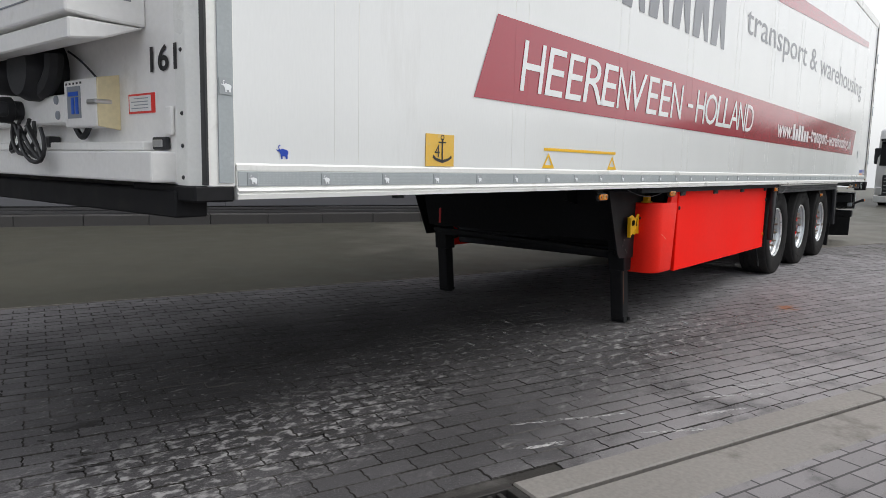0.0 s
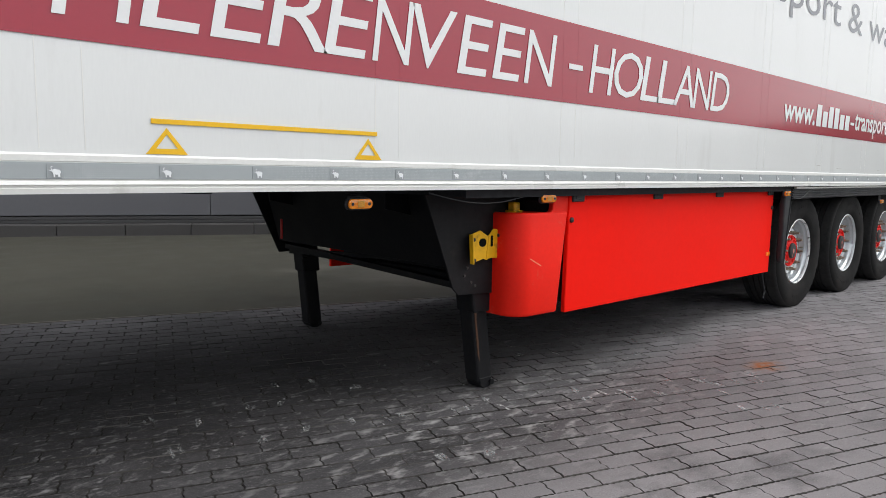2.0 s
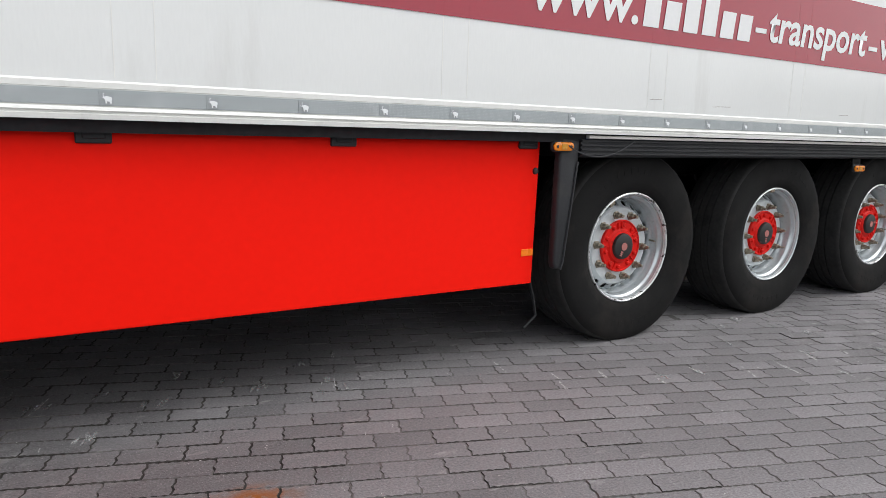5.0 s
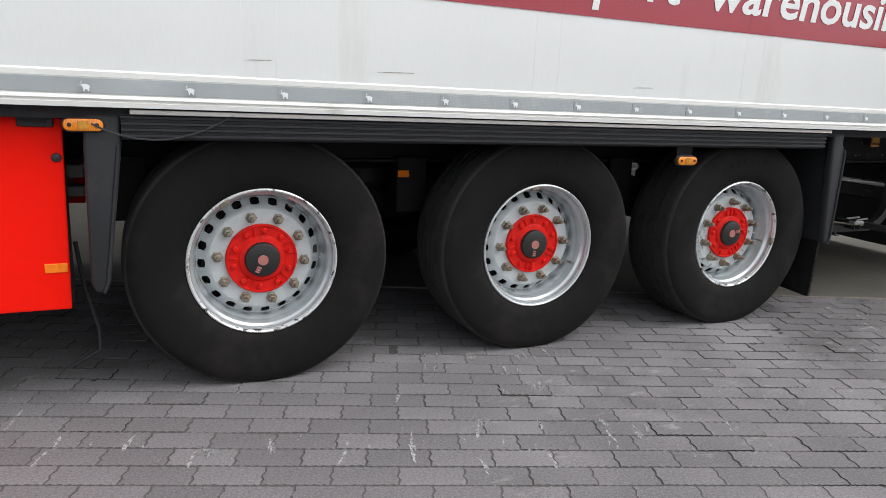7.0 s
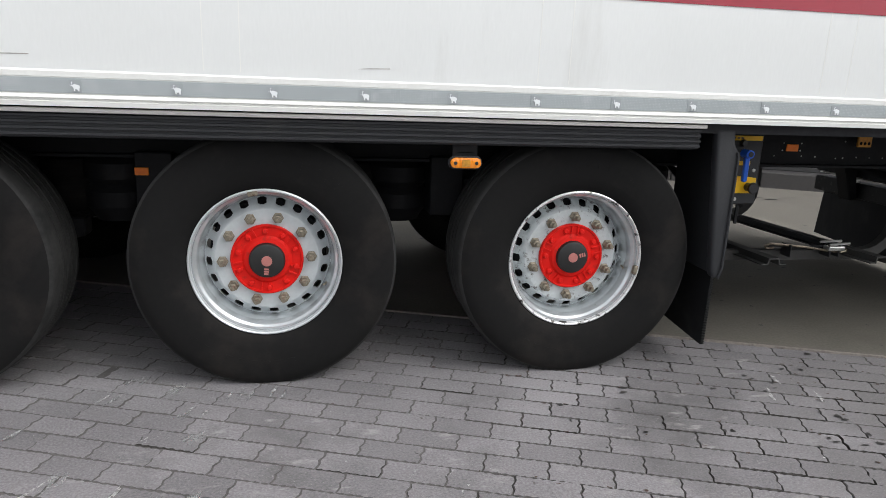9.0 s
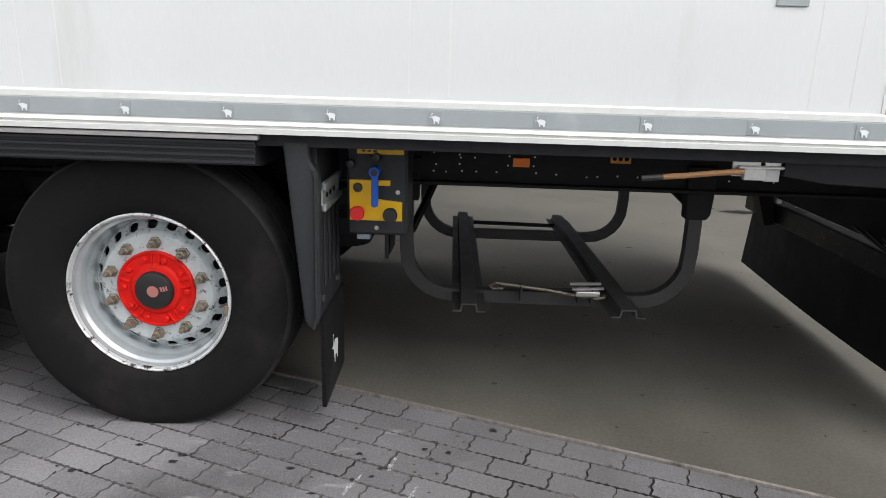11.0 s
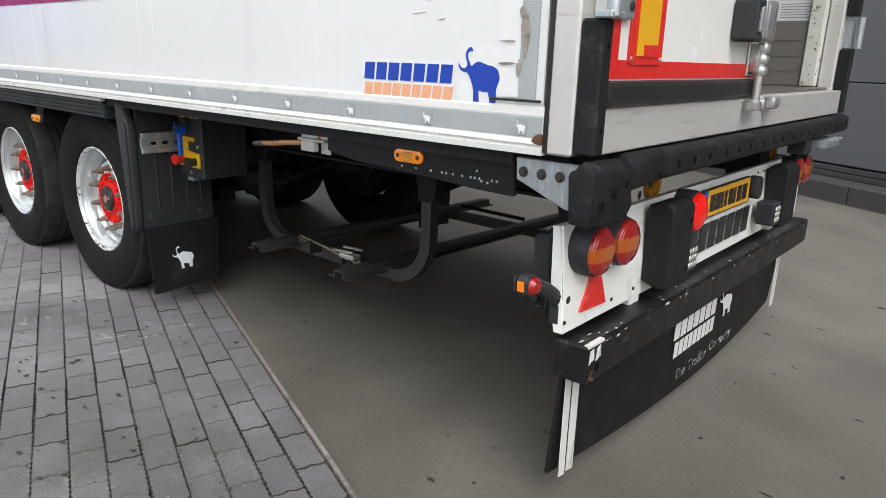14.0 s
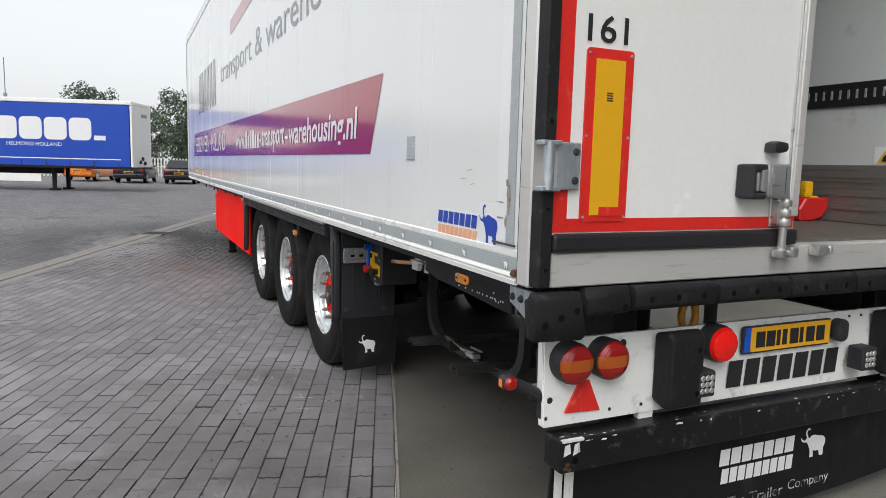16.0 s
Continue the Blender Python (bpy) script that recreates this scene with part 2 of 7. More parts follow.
POSTWORN = material("chipped_cream_post", (0.60, 0.60, 0.54), 0.45, vary=0.06, coarse=3, dirt=(0.07, 0.045, 0.03), dirt_amount=0.10, dirt_scale=34, dirt_soft=0.05)
CREAM = material("yellowed_plastic_cover", (0.74, 0.64, 0.40), 0.5, vary=0.1, coarse=8)
GREYBOX = material("grey_plastic", (0.25, 0.27, 0.30), 0.45, vary=0.08)
GREYWIRE = material("grey_cable", (0.05, 0.052, 0.056), 0.5, vary=0.1)
SCUFF = material("torn_film_scuff", (0.30, 0.27, 0.24), 0.7, vary=0.5, fine=60, coarse=20)
RUSTY = material("rusted_corner", (0.11, 0.050, 0.025), 0.8, vary=0.4, fine=50, coarse=20)


def paver_material(name, flat):
    """Grey concrete blocks with pale scuffs in patches and dark oil drops; flat also draws the joints."""
    m = material(name, (0.209, 0.199, 0.206), 0.72, vary=0.42, fine=120, coarse=1.3, bump=0.9, random_piece=0.0 if flat else 0.14, ior=1.22,
                 dirt=(0.105, 0.101, 0.102), dirt_amount=0.2, dirt_scale=0.9)
    n, l = m.node_tree.nodes, m.node_tree.links
    b = n["Principled BSDF"]
    before = b.inputs["Base Color"].links[0].from_socket
    geo = n.new("ShaderNodeNewGeometry")

    def patch(scale, low, high, color, last, gate=None, turn=0.0, stretch=(1, 1, 1)):
        mp = n.new("ShaderNodeMapping")
        mp.inputs["Scale"].default_value, mp.inputs["Rotation"].default_value = stretch, (0, 0, turn)
        l.new(geo.outputs["Position"], mp.inputs["Vector"])
        t = n.new("ShaderNodeTexNoise")
        t.inputs["Scale"].default_value, t.inputs["Detail"].default_value, t.inputs["Roughness"].default_value = scale, 6, 0.6
        l.new(mp.outputs["Vector"], t.inputs["Vector"])
        r = n.new("ShaderNodeMapRange")
        r.inputs["From Min"].default_value, r.inputs["From Max"].default_value = low, high
        l.new(t.outputs["Fac"], r.inputs["Value"])
        fac = r.outputs["Result"]
        if gate and len(gate) == 4:
            near = n.new("ShaderNodeVectorMath")
            near.operation = "MULTIPLY_ADD"
            near.inputs[1].default_value, near.inputs[2].default_value = (1 / gate[2], 1 / gate[3], 0), (-gate[0] / gate[2], -gate[1] / gate[3], 0)
            l.new(geo.outputs["Position"], near.inputs[0])
            size = n.new("ShaderNodeVectorMath")
            size.operation = "LENGTH"
            l.new(near.outputs["Vector"], size.inputs[0])
            gr = n.new("ShaderNodeMapRange")
            gr.inputs["From Min"].default_value, gr.inputs["From Max"].default_value = 0.35, 1.0
            gr.inputs["To Min"].default_value, gr.inputs["To Max"].default_value = 1.0, 0.0
            l.new(size.outputs["Value"], gr.inputs["Value"])
            mu = n.new("ShaderNodeMath")
            mu.operation = "MULTIPLY"
            l.new(fac, mu.inputs[0])
            l.new(gr.outputs["Result"], mu.inputs[1])
            fac = mu.outputs[0]
        elif gate:
            g = n.new("ShaderNodeTexNoise")
            g.inputs["Scale"].default_value = gate[0]
            l.new(geo.outputs["Position"], g.inputs["Vector"])
            gr = n.new("ShaderNodeMapRange")
            gr.inputs["From Min"].default_value, gr.inputs["From Max"].default_value = gate[1], gate[2]
            l.new(g.outputs["Fac"], gr.inputs["Value"])
            mu = n.new("ShaderNodeMath")
            mu.operation = "MULTIPLY"
            l.new(fac, mu.inputs[0])
            l.new(gr.outputs["Result"], mu.inputs[1])
            fac = mu.outputs[0]
        mx = n.new("ShaderNodeMix")
        mx.data_type = "RGBA"
        l.new(fac, mx.inputs["Factor"])
        l.new(last, mx.inputs["A"])
        mx.inputs["B"].default_value = (*color, 1)
        return mx.outputs["Result"]

    # dark stretch of the paving: trailer shade and oil dirt put into the colour
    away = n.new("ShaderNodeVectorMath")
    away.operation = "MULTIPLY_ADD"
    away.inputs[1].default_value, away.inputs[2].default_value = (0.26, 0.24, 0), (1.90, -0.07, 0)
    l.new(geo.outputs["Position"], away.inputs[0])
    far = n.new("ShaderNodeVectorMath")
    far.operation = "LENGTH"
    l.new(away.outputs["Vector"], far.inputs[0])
    shade_noise = n.new("ShaderNodeTexNoise")
    shade_noise.inputs["Scale"].default_value, shade_noise.inputs["Detail"].default_value = 0.9, 5
    l.new(geo.outputs["Position"], shade_noise.inputs["Vector"])
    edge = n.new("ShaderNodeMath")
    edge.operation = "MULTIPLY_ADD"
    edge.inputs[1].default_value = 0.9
    l.new(shade_noise.outputs["Fac"], edge.inputs[0])
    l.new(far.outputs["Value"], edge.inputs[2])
    shade_gain = n.new("ShaderNodeMapRange")
    shade_gain.inputs["From Min"].default_value, shade_gain.inputs["From Max"].default_value = 0.85, 1.75
    shade_gain.inputs["To Min"].default_value, shade_gain.inputs["To Max"].default_value = 0.29, 1.0
    l.new(edge.outputs[0], shade_gain.inputs["Value"])
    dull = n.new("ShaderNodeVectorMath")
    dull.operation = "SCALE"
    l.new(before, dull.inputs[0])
    l.new(shade_gain.outputs["Result"], dull.inputs["Scale"])
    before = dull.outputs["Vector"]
    out = patch(6.0, 0.60, 0.74, (0.40, 0.39, 0.375), before, (0.8, 0.47, 0.62), radians(20), (1.0, 2.4, 1))
    out = patch(15.0, 0.50, 0.63, (0.40, 0.385, 0.38), out, (-8.8, 0.50, 1.7, 0.55), radians(50), (1.0, 1.5, 1))
    out = patch(14.0, 0.57, 0.70, (0.36, 0.35, 0.345), out, (-6.9, 0.70, 1.9, 0.7), radians(-20), (1.0, 1.4, 1))
    out = patch(17.0, 0.60, 0.68, (0.30, 0.29, 0.285), out, (-8.2, 1.2, 2.6, 1.2), radians(-20), (1.0, 1.6, 1))
    out = patch(8.0, 0.52, 0.70, (0.33, 0.32, 0.315), out, (-5.6, -0.1, 2.0, 0.8), radians(20), (1.0, 2.2, 1))
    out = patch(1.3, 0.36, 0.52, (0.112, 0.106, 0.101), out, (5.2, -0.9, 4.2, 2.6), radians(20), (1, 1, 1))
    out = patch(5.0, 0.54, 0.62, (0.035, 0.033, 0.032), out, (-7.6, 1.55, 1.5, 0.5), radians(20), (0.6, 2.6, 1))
    out = patch(7.0, 0.69, 0.72, (0.020, 0.019, 0.018), out, (1.1, 0.45, 0.6))
    out = patch(1.6, 0.34, 0.50, (0.245, 0.232, 0.236), out, (-6.6, -1.3, 3.2, 1.1), radians(20), (1, 1.6, 1))
    # pale aggregate and dark pits
    out = patch(230.0, 0.60, 0.70, (0.36, 0.35, 0.34), out)
    out = patch(150.0, 0.64, 0.71, (0.085, 0.080, 0.078), out)
    # a soft rust stain
    out = patch(16.0, 0.40, 0.62, (0.20, 0.085, 0.035), out, (-3.62, -0.55, 0.22, 0.13), radians(20), (1, 1, 1))
    out = patch(22.0, 0.42, 0.54, (0.23, 0.075, 0.018), out, (-3.61, -0.54, 0.13, 0.07), radians(20), (1, 1, 1))
    if flat:
        mp = n.new("ShaderNodeMapping")
        mp.inputs["Rotation"].default_value = (0, 0, radians(20))
        l.new(geo.outputs["Position"], mp.inputs["Vector"])
        br = n.new("ShaderNodeTexBrick")
        br.inputs["Scale"].default_value, br.inputs["Mortar Size"].default_value = 1.0, 0.006
        br.inputs["Brick Width"].default_value, br.inputs["Row Height"].default_value = 0.217, 0.1111
        br.inputs["Color1"].default_value, br.inputs["Color2"].default_value = (1, 1, 1, 1), (0.8, 0.8, 0.8, 1)
        br.inputs["Mortar"].default_value = (0.3, 0.3, 0.3, 1)
        l.new(mp.outputs["Vector"], br.inputs["Vector"])
        mx = n.new("ShaderNodeMix")
        mx.data_type, mx.blend_type = "RGBA", "MULTIPLY"
        mx.inputs["Factor"].default_value = 1
        l.new(out, mx.inputs["A"])
        l.new(br.outputs["Color"], mx.inputs["B"])
        out = mx.outputs["Result"]
    l.new(out, b.inputs["Base Color"])
    return m


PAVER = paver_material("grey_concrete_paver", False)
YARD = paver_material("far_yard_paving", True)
JOINT = material("dark_joint_sand", (0.100, 0.094, 0.090), 0.95, vary=0.4, fine=120, coarse=3, bump=0.5)
JOINTOPEN = material("dark_open_joint", (0.042, 0.039, 0.036), 0.95, vary=0.4, fine=120, coarse=3, bump=0.5, ior=1.2, dirt=(0.125, 0.117, 0.111), dirt_amount=0.42, dirt_scale=1.5, dirt_soft=0.2)
EDGESTRIP = material("pale_edging_concrete", (0.24, 0.21, 0.19), 0.8, vary=0.35, fine=60, coarse=6, bump=0.4, dirt=(0.06, 0.05, 0.042), dirt_amount=0.3, dirt_scale=7)
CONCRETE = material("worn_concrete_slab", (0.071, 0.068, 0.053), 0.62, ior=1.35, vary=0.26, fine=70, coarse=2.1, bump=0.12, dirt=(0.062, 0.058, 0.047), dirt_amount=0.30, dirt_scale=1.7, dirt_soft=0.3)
GUTTERSTONE = material("gutter_concrete", (0.205, 0.190, 0.174), 0.75, vary=0.18, fine=50, coarse=1.5, bump=0.3, dirt=(0.08, 0.07, 0.06), dirt_amount=0.2, dirt_scale=3)
CASTIRON = material("cast_iron_grate", (0.035, 0.032, 0.03), 0.6, metal=0.4, vary=0.3, bump=0.4)
WALLGREY = material("grey_wall_panel", (0.138, 0.138, 0.149), 0.5, vary=0.05, fine=30, coarse=0.5, dirt=(0.135, 0.135, 0.14), dirt_amount=0.12, dirt_scale=0.8)
FLASHING = material("dull_dark_flashing", (0.062, 0.060, 0.062), 0.5, vary=0.12, fine=40, coarse=1)
KERBSTONE = material("kerb_concrete", (0.064, 0.060, 0.059), 0.75, vary=0.15, fine=50, coarse=2, bump=0.3)
WORNPRINT = material("worn_white_print", (0.70, 0.70, 0.70), 0.5, vary=0.1, dirt=(0.012, 0.012, 0.012), dirt_amount=0.68, dirt_scale=20)
SPOT = material("dark_oil_spot", (0.03, 0.028, 0.026), 0.55, vary=0.3)
SMEAR = material("pale_grey_smear", (0.40, 0.397, 0.395), 0.85, vary=0.35, fine=60, coarse=12)


def paler_bay(m, middle, reach, color):
    """Paler concrete round one place, with an uneven edge."""
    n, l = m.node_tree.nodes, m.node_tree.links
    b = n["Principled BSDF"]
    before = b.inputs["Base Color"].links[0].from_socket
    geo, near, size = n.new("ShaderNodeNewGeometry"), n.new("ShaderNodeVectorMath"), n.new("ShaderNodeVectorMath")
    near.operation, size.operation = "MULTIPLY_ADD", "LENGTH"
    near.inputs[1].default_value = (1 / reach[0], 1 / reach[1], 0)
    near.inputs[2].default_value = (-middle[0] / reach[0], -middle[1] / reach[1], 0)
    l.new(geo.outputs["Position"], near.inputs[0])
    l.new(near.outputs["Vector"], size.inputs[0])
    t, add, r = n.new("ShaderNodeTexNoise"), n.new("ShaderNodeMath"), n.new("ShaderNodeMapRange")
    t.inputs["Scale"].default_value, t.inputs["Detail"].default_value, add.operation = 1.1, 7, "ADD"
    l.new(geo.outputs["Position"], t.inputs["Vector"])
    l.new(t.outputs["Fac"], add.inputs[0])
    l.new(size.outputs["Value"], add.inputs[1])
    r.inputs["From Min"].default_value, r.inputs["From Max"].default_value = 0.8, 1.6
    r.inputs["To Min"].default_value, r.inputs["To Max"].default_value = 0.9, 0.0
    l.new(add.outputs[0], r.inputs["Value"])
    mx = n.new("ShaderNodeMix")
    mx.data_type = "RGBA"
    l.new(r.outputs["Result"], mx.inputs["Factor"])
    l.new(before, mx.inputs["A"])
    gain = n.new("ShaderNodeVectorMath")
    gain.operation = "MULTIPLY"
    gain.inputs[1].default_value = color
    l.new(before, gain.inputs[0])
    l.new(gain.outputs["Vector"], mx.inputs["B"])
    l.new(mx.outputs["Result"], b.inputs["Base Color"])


def wispy(m, scale, low, high, most):
    """A thin film, worn through in places."""
    n, l = m.node_tree.nodes, m.node_tree.links
    co, t, r = n.new("ShaderNodeTexCoord"), n.new("ShaderNodeTexNoise"), n.new("ShaderNodeMapRange")
    t.inputs["Scale"].default_value, t.inputs["Detail"].default_value, t.inputs["Roughness"].default_value = scale, 6, 0.7
    l.new(co.outputs["Object"], t.inputs["Vector"])
    r.inputs["From Min"].default_value, r.inputs["From Max"].default_value = low, high
    r.inputs["To Min"].default_value, r.inputs["To Max"].default_value = 0.0, most
    l.new(t.outputs["Fac"], r.inputs["Value"])
    l.new(r.outputs["Result"], n["Principled BSDF"].inputs["Alpha"])


wispy(SMEAR, 70, 0.36, 0.66, 0.6)
paler_bay(CONCRETE, (4.6, 3.8), (8.0, 4.8), (3.05, 2.93, 3.3))


def dotted(m, size, color):
    """Small pale cells of a reflecting film."""
    n, l = m.node_tree.nodes, m.node_tree.links
    b = n["Principled BSDF"]
    before = b.inputs["Base Color"].links[0].from_socket
    co, v, r, mx = n.new("ShaderNodeTexCoord"), n.new("ShaderNodeTexVoronoi"), n.new("ShaderNodeMapRange"), n.new("ShaderNodeMix")
    v.inputs["Scale"].default_value, v.inputs["Randomness"].default_value = 1 / size, 0.12
    l.new(co.outputs["Object"], v.inputs["Vector"])
    r.inputs["From Min"].default_value, r.inputs["From Max"].default_value = 0.28, 0.42
    r.inputs["To Min"].default_value, r.inputs["To Max"].default_value = 0.45, 0.0
    l.new(v.outputs["Distance"], r.inputs["Value"])
    mx.data_type = "RGBA"
    l.new(r.outputs["Result"], mx.inputs["Factor"])
    l.new(before, mx.inputs["A"])
    mx.inputs["B"].default_value = (*color, 1)
    l.new(mx.outputs["Result"], b.inputs["Base Color"])


dotted(TAPE, 0.0062, (0.62, 0.64, 0.65))


# ---- mesh helpers ----
from mathutils.geometry import tessellate_polygon

def link(name, bm, mat, parent=None, label="", smooth=False):
    me = bpy.data.meshes.new(name)
    bmesh.ops.recalc_face_normals(bm, faces=bm.faces)
    bm.to_mesh(me)
    bm.free()
    for m in (mat if isinstance(mat, (list, tuple)) else (mat,)):
        me.materials.append(m)
    if smooth:
        me.shade_smooth()
        me.set_sharp_from_angle(angle=radians(35))
    ob = new(name, me)
    if parent:
        ob.parent = parent
        if parent.type == "EMPTY":
            ob.matrix_parent_inverse = parent.matrix_basis.inverted()
    if label:
        ob["label"] = label
    return ob


def part(name, bm, mat, parent, label="", smooth=False):
    return link(name, bm, mat, parent, label, smooth)


def thing(name, at, label, category, group="", kind=""):
    ob = new(name)
    ob.empty_display_size = 0.1
    ob.matrix_basis = at if isinstance(at, Matrix) else Matrix.Translation(at)
    return tagged(ob, label, category, group, kind)


def bevel(bm, width, seg=2, angle=30):
    if width:
        es = [e for e in bm.edges if len(e.link_faces) == 2 and e.calc_face_angle(0) > radians(angle)]
        bmesh.ops.bevel(bm, geom=es, offset=width, segments=seg, affect="EDGES", profile=0.5, clamp_overlap=True)
    return bm


def box(x0, x1, y0, y1, z0, z1, bev=0.004, seg=1):
    bm = bmesh.new()
    bmesh.ops.create_cube(bm, size=1, matrix=Matrix.Translation(((x0 + x1) / 2, (y0 + y1) / 2, (z0 + z1) / 2)) @ Matrix.Diagonal((abs(x1 - x0), abs(y1 - y0), abs(z1 - z0), 1)))
    return bevel(bm, min(bev, 0.45 * min(abs(x1 - x0), abs(y1 - y0), abs(z1 - z0))), seg)


def join(*bms):
    """All of them in the first one."""
    first = bms[0]
    for other in bms[1:]:
        me = bpy.data.meshes.new("joined")
        other.to_mesh(me)
        other.free()
        first.from_mesh(me)
        bpy.data.meshes.remove(me)
    return first


PLANES = {"xz": ((1, 0, 0), (0, 0, 1), (0, 1, 0)), "yz": ((0, 1, 0), (0, 0, 1), (1, 0, 0)), "xy": ((1, 0, 0), (0, 1, 0), (0, 0, 1))}


def prism(points, plane, d0, d1, bev=0.003, seg=1):
    """A polygon in a plane, drawn out between two depths."""
    a, b, c = (Vector(v) for v in PLANES[plane])
    bm = bmesh.new()
    lo = [bm.verts.new(a * p + b * q + c * d0) for p, q in points]
    hi = [bm.verts.new(a * p + b * q + c * d1) for p, q in points]
    bm.faces.new(lo)
    bm.faces.new(hi[::-1])
    for i in range(len(lo)):
        j = (i + 1) % len(lo)
        bm.faces.new((lo[j], lo[i], hi[i], hi[j]))
    bmesh.ops.recalc_face_normals(bm, faces=bm.faces)
    return bevel(bm, bev, seg)


def sheet(points, plane, d):
    """A flat film or lettering shape."""
    a, b, c = (Vector(v) for v in PLANES[plane])
    bm = bmesh.new()
    vs = [bm.verts.new(a * p + b * q + c * d) for p, q in points]
    for tri in tessellate_polygon([[Vector((p, q, 0)) for p, q in points]]):
        bm.faces.new([vs[k] for k in tri])
    return bm


def spin(profile, center, axis="y", seg=32, closed=False):
    """A turned body: profile of (radius, along) about an axis through the centre."""
    bm = bmesh.new()
    c = Vector(center)
    u, v, w = {"y": (Vector((1, 0, 0)), Vector((0, 0, 1)), Vector((0, 1, 0))), "x": (Vector((0, 1, 0)), Vector((0, 0, 1)), Vector((1, 0, 0))),
               "z": (Vector((1, 0, 0)), Vector((0, 1, 0)), Vector((0, 0, 1)))}[axis]
    rings = []
    for r, h in profile:
        if r < 1e-6:
            rings.append([bm.verts.new(c + w * h)])
        else:
            rings.append([bm.verts.new(c + (u * math.cos(2 * math.pi * k / seg) + v * math.sin(2 * math.pi * k / seg)) * r + w * h) for k in range(seg)])
    pairs = list(zip(rings, rings[1:])) + ([(rings[-1], rings[0])] if closed else [])
    for p, q in pairs:
        for k in range(seg):
            k2 = (k + 1) % seg
            f = [p[k % len(p)], p[k2 % len(p)], q[k2 % len(q)], q[k % len(q)]]
            f = list(dict.fromkeys(f))
            if len(f) > 2:
                bm.faces.new(f)
    return bm


def tube(points, r, sides=8, caps=True, flat=None):
    """A pipe along points; flat=(w, h) gives a rectangular section."""
    bm = bmesh.new()
    pts = [Vector(p) for p in points]
    last, rings = None, []
    for i, p in enumerate(pts):
        d = (pts[min(i + 1, len(pts) - 1)] - pts[max(i - 1, 0)]).normalized()
        up = last or (Vector((0, 1, 0)) if abs(d.y) < 0.9 else Vector((0, 0, 1)))
        side = d.cross(up).normalized()
        up = side.cross(d).normalized()
        last = up
        if flat:
            w, h = flat[0] / 2, flat[1] / 2
            rings.append([bm.verts.new(p + side * a * w + up * b * h) for a, b in ((-1, -1), (1, -1), (1, 1), (-1, 1))])
        else:
            rings.append([bm.verts.new(p + (side * math.cos(2 * math.pi * k / sides) + up * math.sin(2 * math.pi * k / sides)) * r) for k in range(sides)])
    n = len(rings[0])
    for p, q in zip(rings, rings[1:]):
        for k in range(n):
            bm.faces.new((p[k], p[(k + 1) % n], q[(k + 1) % n], q[k]))
    if caps:
        bm.faces.new(rings[0][::-1])
        bm.faces.new(rings[-1])
    bmesh.ops.recalc_face_normals(bm, faces=bm.faces)
    return bm


def arc(cx, cz, r, a0, a1, n=6):
    return [(cx + r * math.cos(radians(a0 + (a1 - a0) * k / n)), cz + r * math.sin(radians(a0 + (a1 - a0) * k / n))) for k in range(n + 1)]


def rounded(x0, x1, z0, z1, r, n=4):
    return arc(x1 - r, z0 + r, r, -90, 0, n) + arc(x1 - r, z1 - r, r, 0, 90, n) + arc(x0 + r, z1 - r, r, 90, 180, n) + arc(x0 + r, z0 + r, r, 180, 270, n)


def lettering(name, words, mat, parent, corner, along, up, width, height, lean=0.0, label="", weight=0.0):
    """Flat letters in Blender's own font, fitted to a width and height from their lower left corner."""
    cu = bpy.data.curves.new(name, "FONT")
    cu.body, cu.shear, cu.resolution_u, cu.offset = words, lean, 3, weight
    tmp = bpy.data.objects.new(name, cu)
    scene.collection.objects.link(tmp)
    me = bpy.data.meshes.new_from_object(tmp.evaluated_get(bpy.context.evaluated_depsgraph_get()))
    bpy.data.objects.remove(tmp)
    co = np.empty(len(me.vertices) * 3)
    me.vertices.foreach_get("co", co)
    co = co.reshape(-1, 3)
    lo, hi = co.min(0), co.max(0)
    q = (co - lo) / np.maximum(hi - lo, 1e-6)
    placed = np.array(corner) + q[:, :1] * width * np.array(along) + q[:, 1:2] * height * np.array(up)
    me.vertices.foreach_set("co", placed.ravel())
    me.materials.clear()
    me.materials.append(mat)
    me.name = name
    ob = new(name, me)
    ob.parent = parent
    if parent.type == "EMPTY":
        ob.matrix_parent_inverse = parent.matrix_basis.inverted()
    if label:
        ob["label"] = label
    return ob


BEAST = [(0.36, 0.89), (0.32, 0.95), (0.25, 0.94), (0.185, 0.85), (0.20, 0.74), (0.235, 0.66), (0.17, 0.585), (0.076, 0.615), (0.017, 0.69), (0.034, 0.60), (0.118, 0.53), (0.227, 0.515), (0.294, 0.438), (0.36, 0.31),
         (0.395, 0.17), (0.395, 0.015), (0.53, 0.015), (0.513, 0.208), (0.62, 0.19), (0.73, 0.192), (0.78, 0.015), (0.916, 0.015), (0.916, 0.246), (0.983, 0.415), (0.95, 0.554), (0.849, 0.63), (0.689, 0.66), (0.521, 0.708),
         (0.412, 0.685), (0.336, 0.63), (0.286, 0.69), (0.244, 0.785), (0.252, 0.86), (0.303, 0.885)]


def rounded_path(pts):
    """A closed outline with one more, slightly bowed point between each two, but straight at the feet."""
    out, n = [], len(pts)
    for k in range(n):
        a, b, c, d = (Vector(pts[(k + i) % n]) for i in (-1, 0, 1, 2))
        out.append(tuple(b))
        if min(b.y, c.y) > 0.1:
            out.append(tuple((b + c) * 0.5625 - (a + d) * 0.0625))
    return out


BEAST = rounded_path(BEAST)


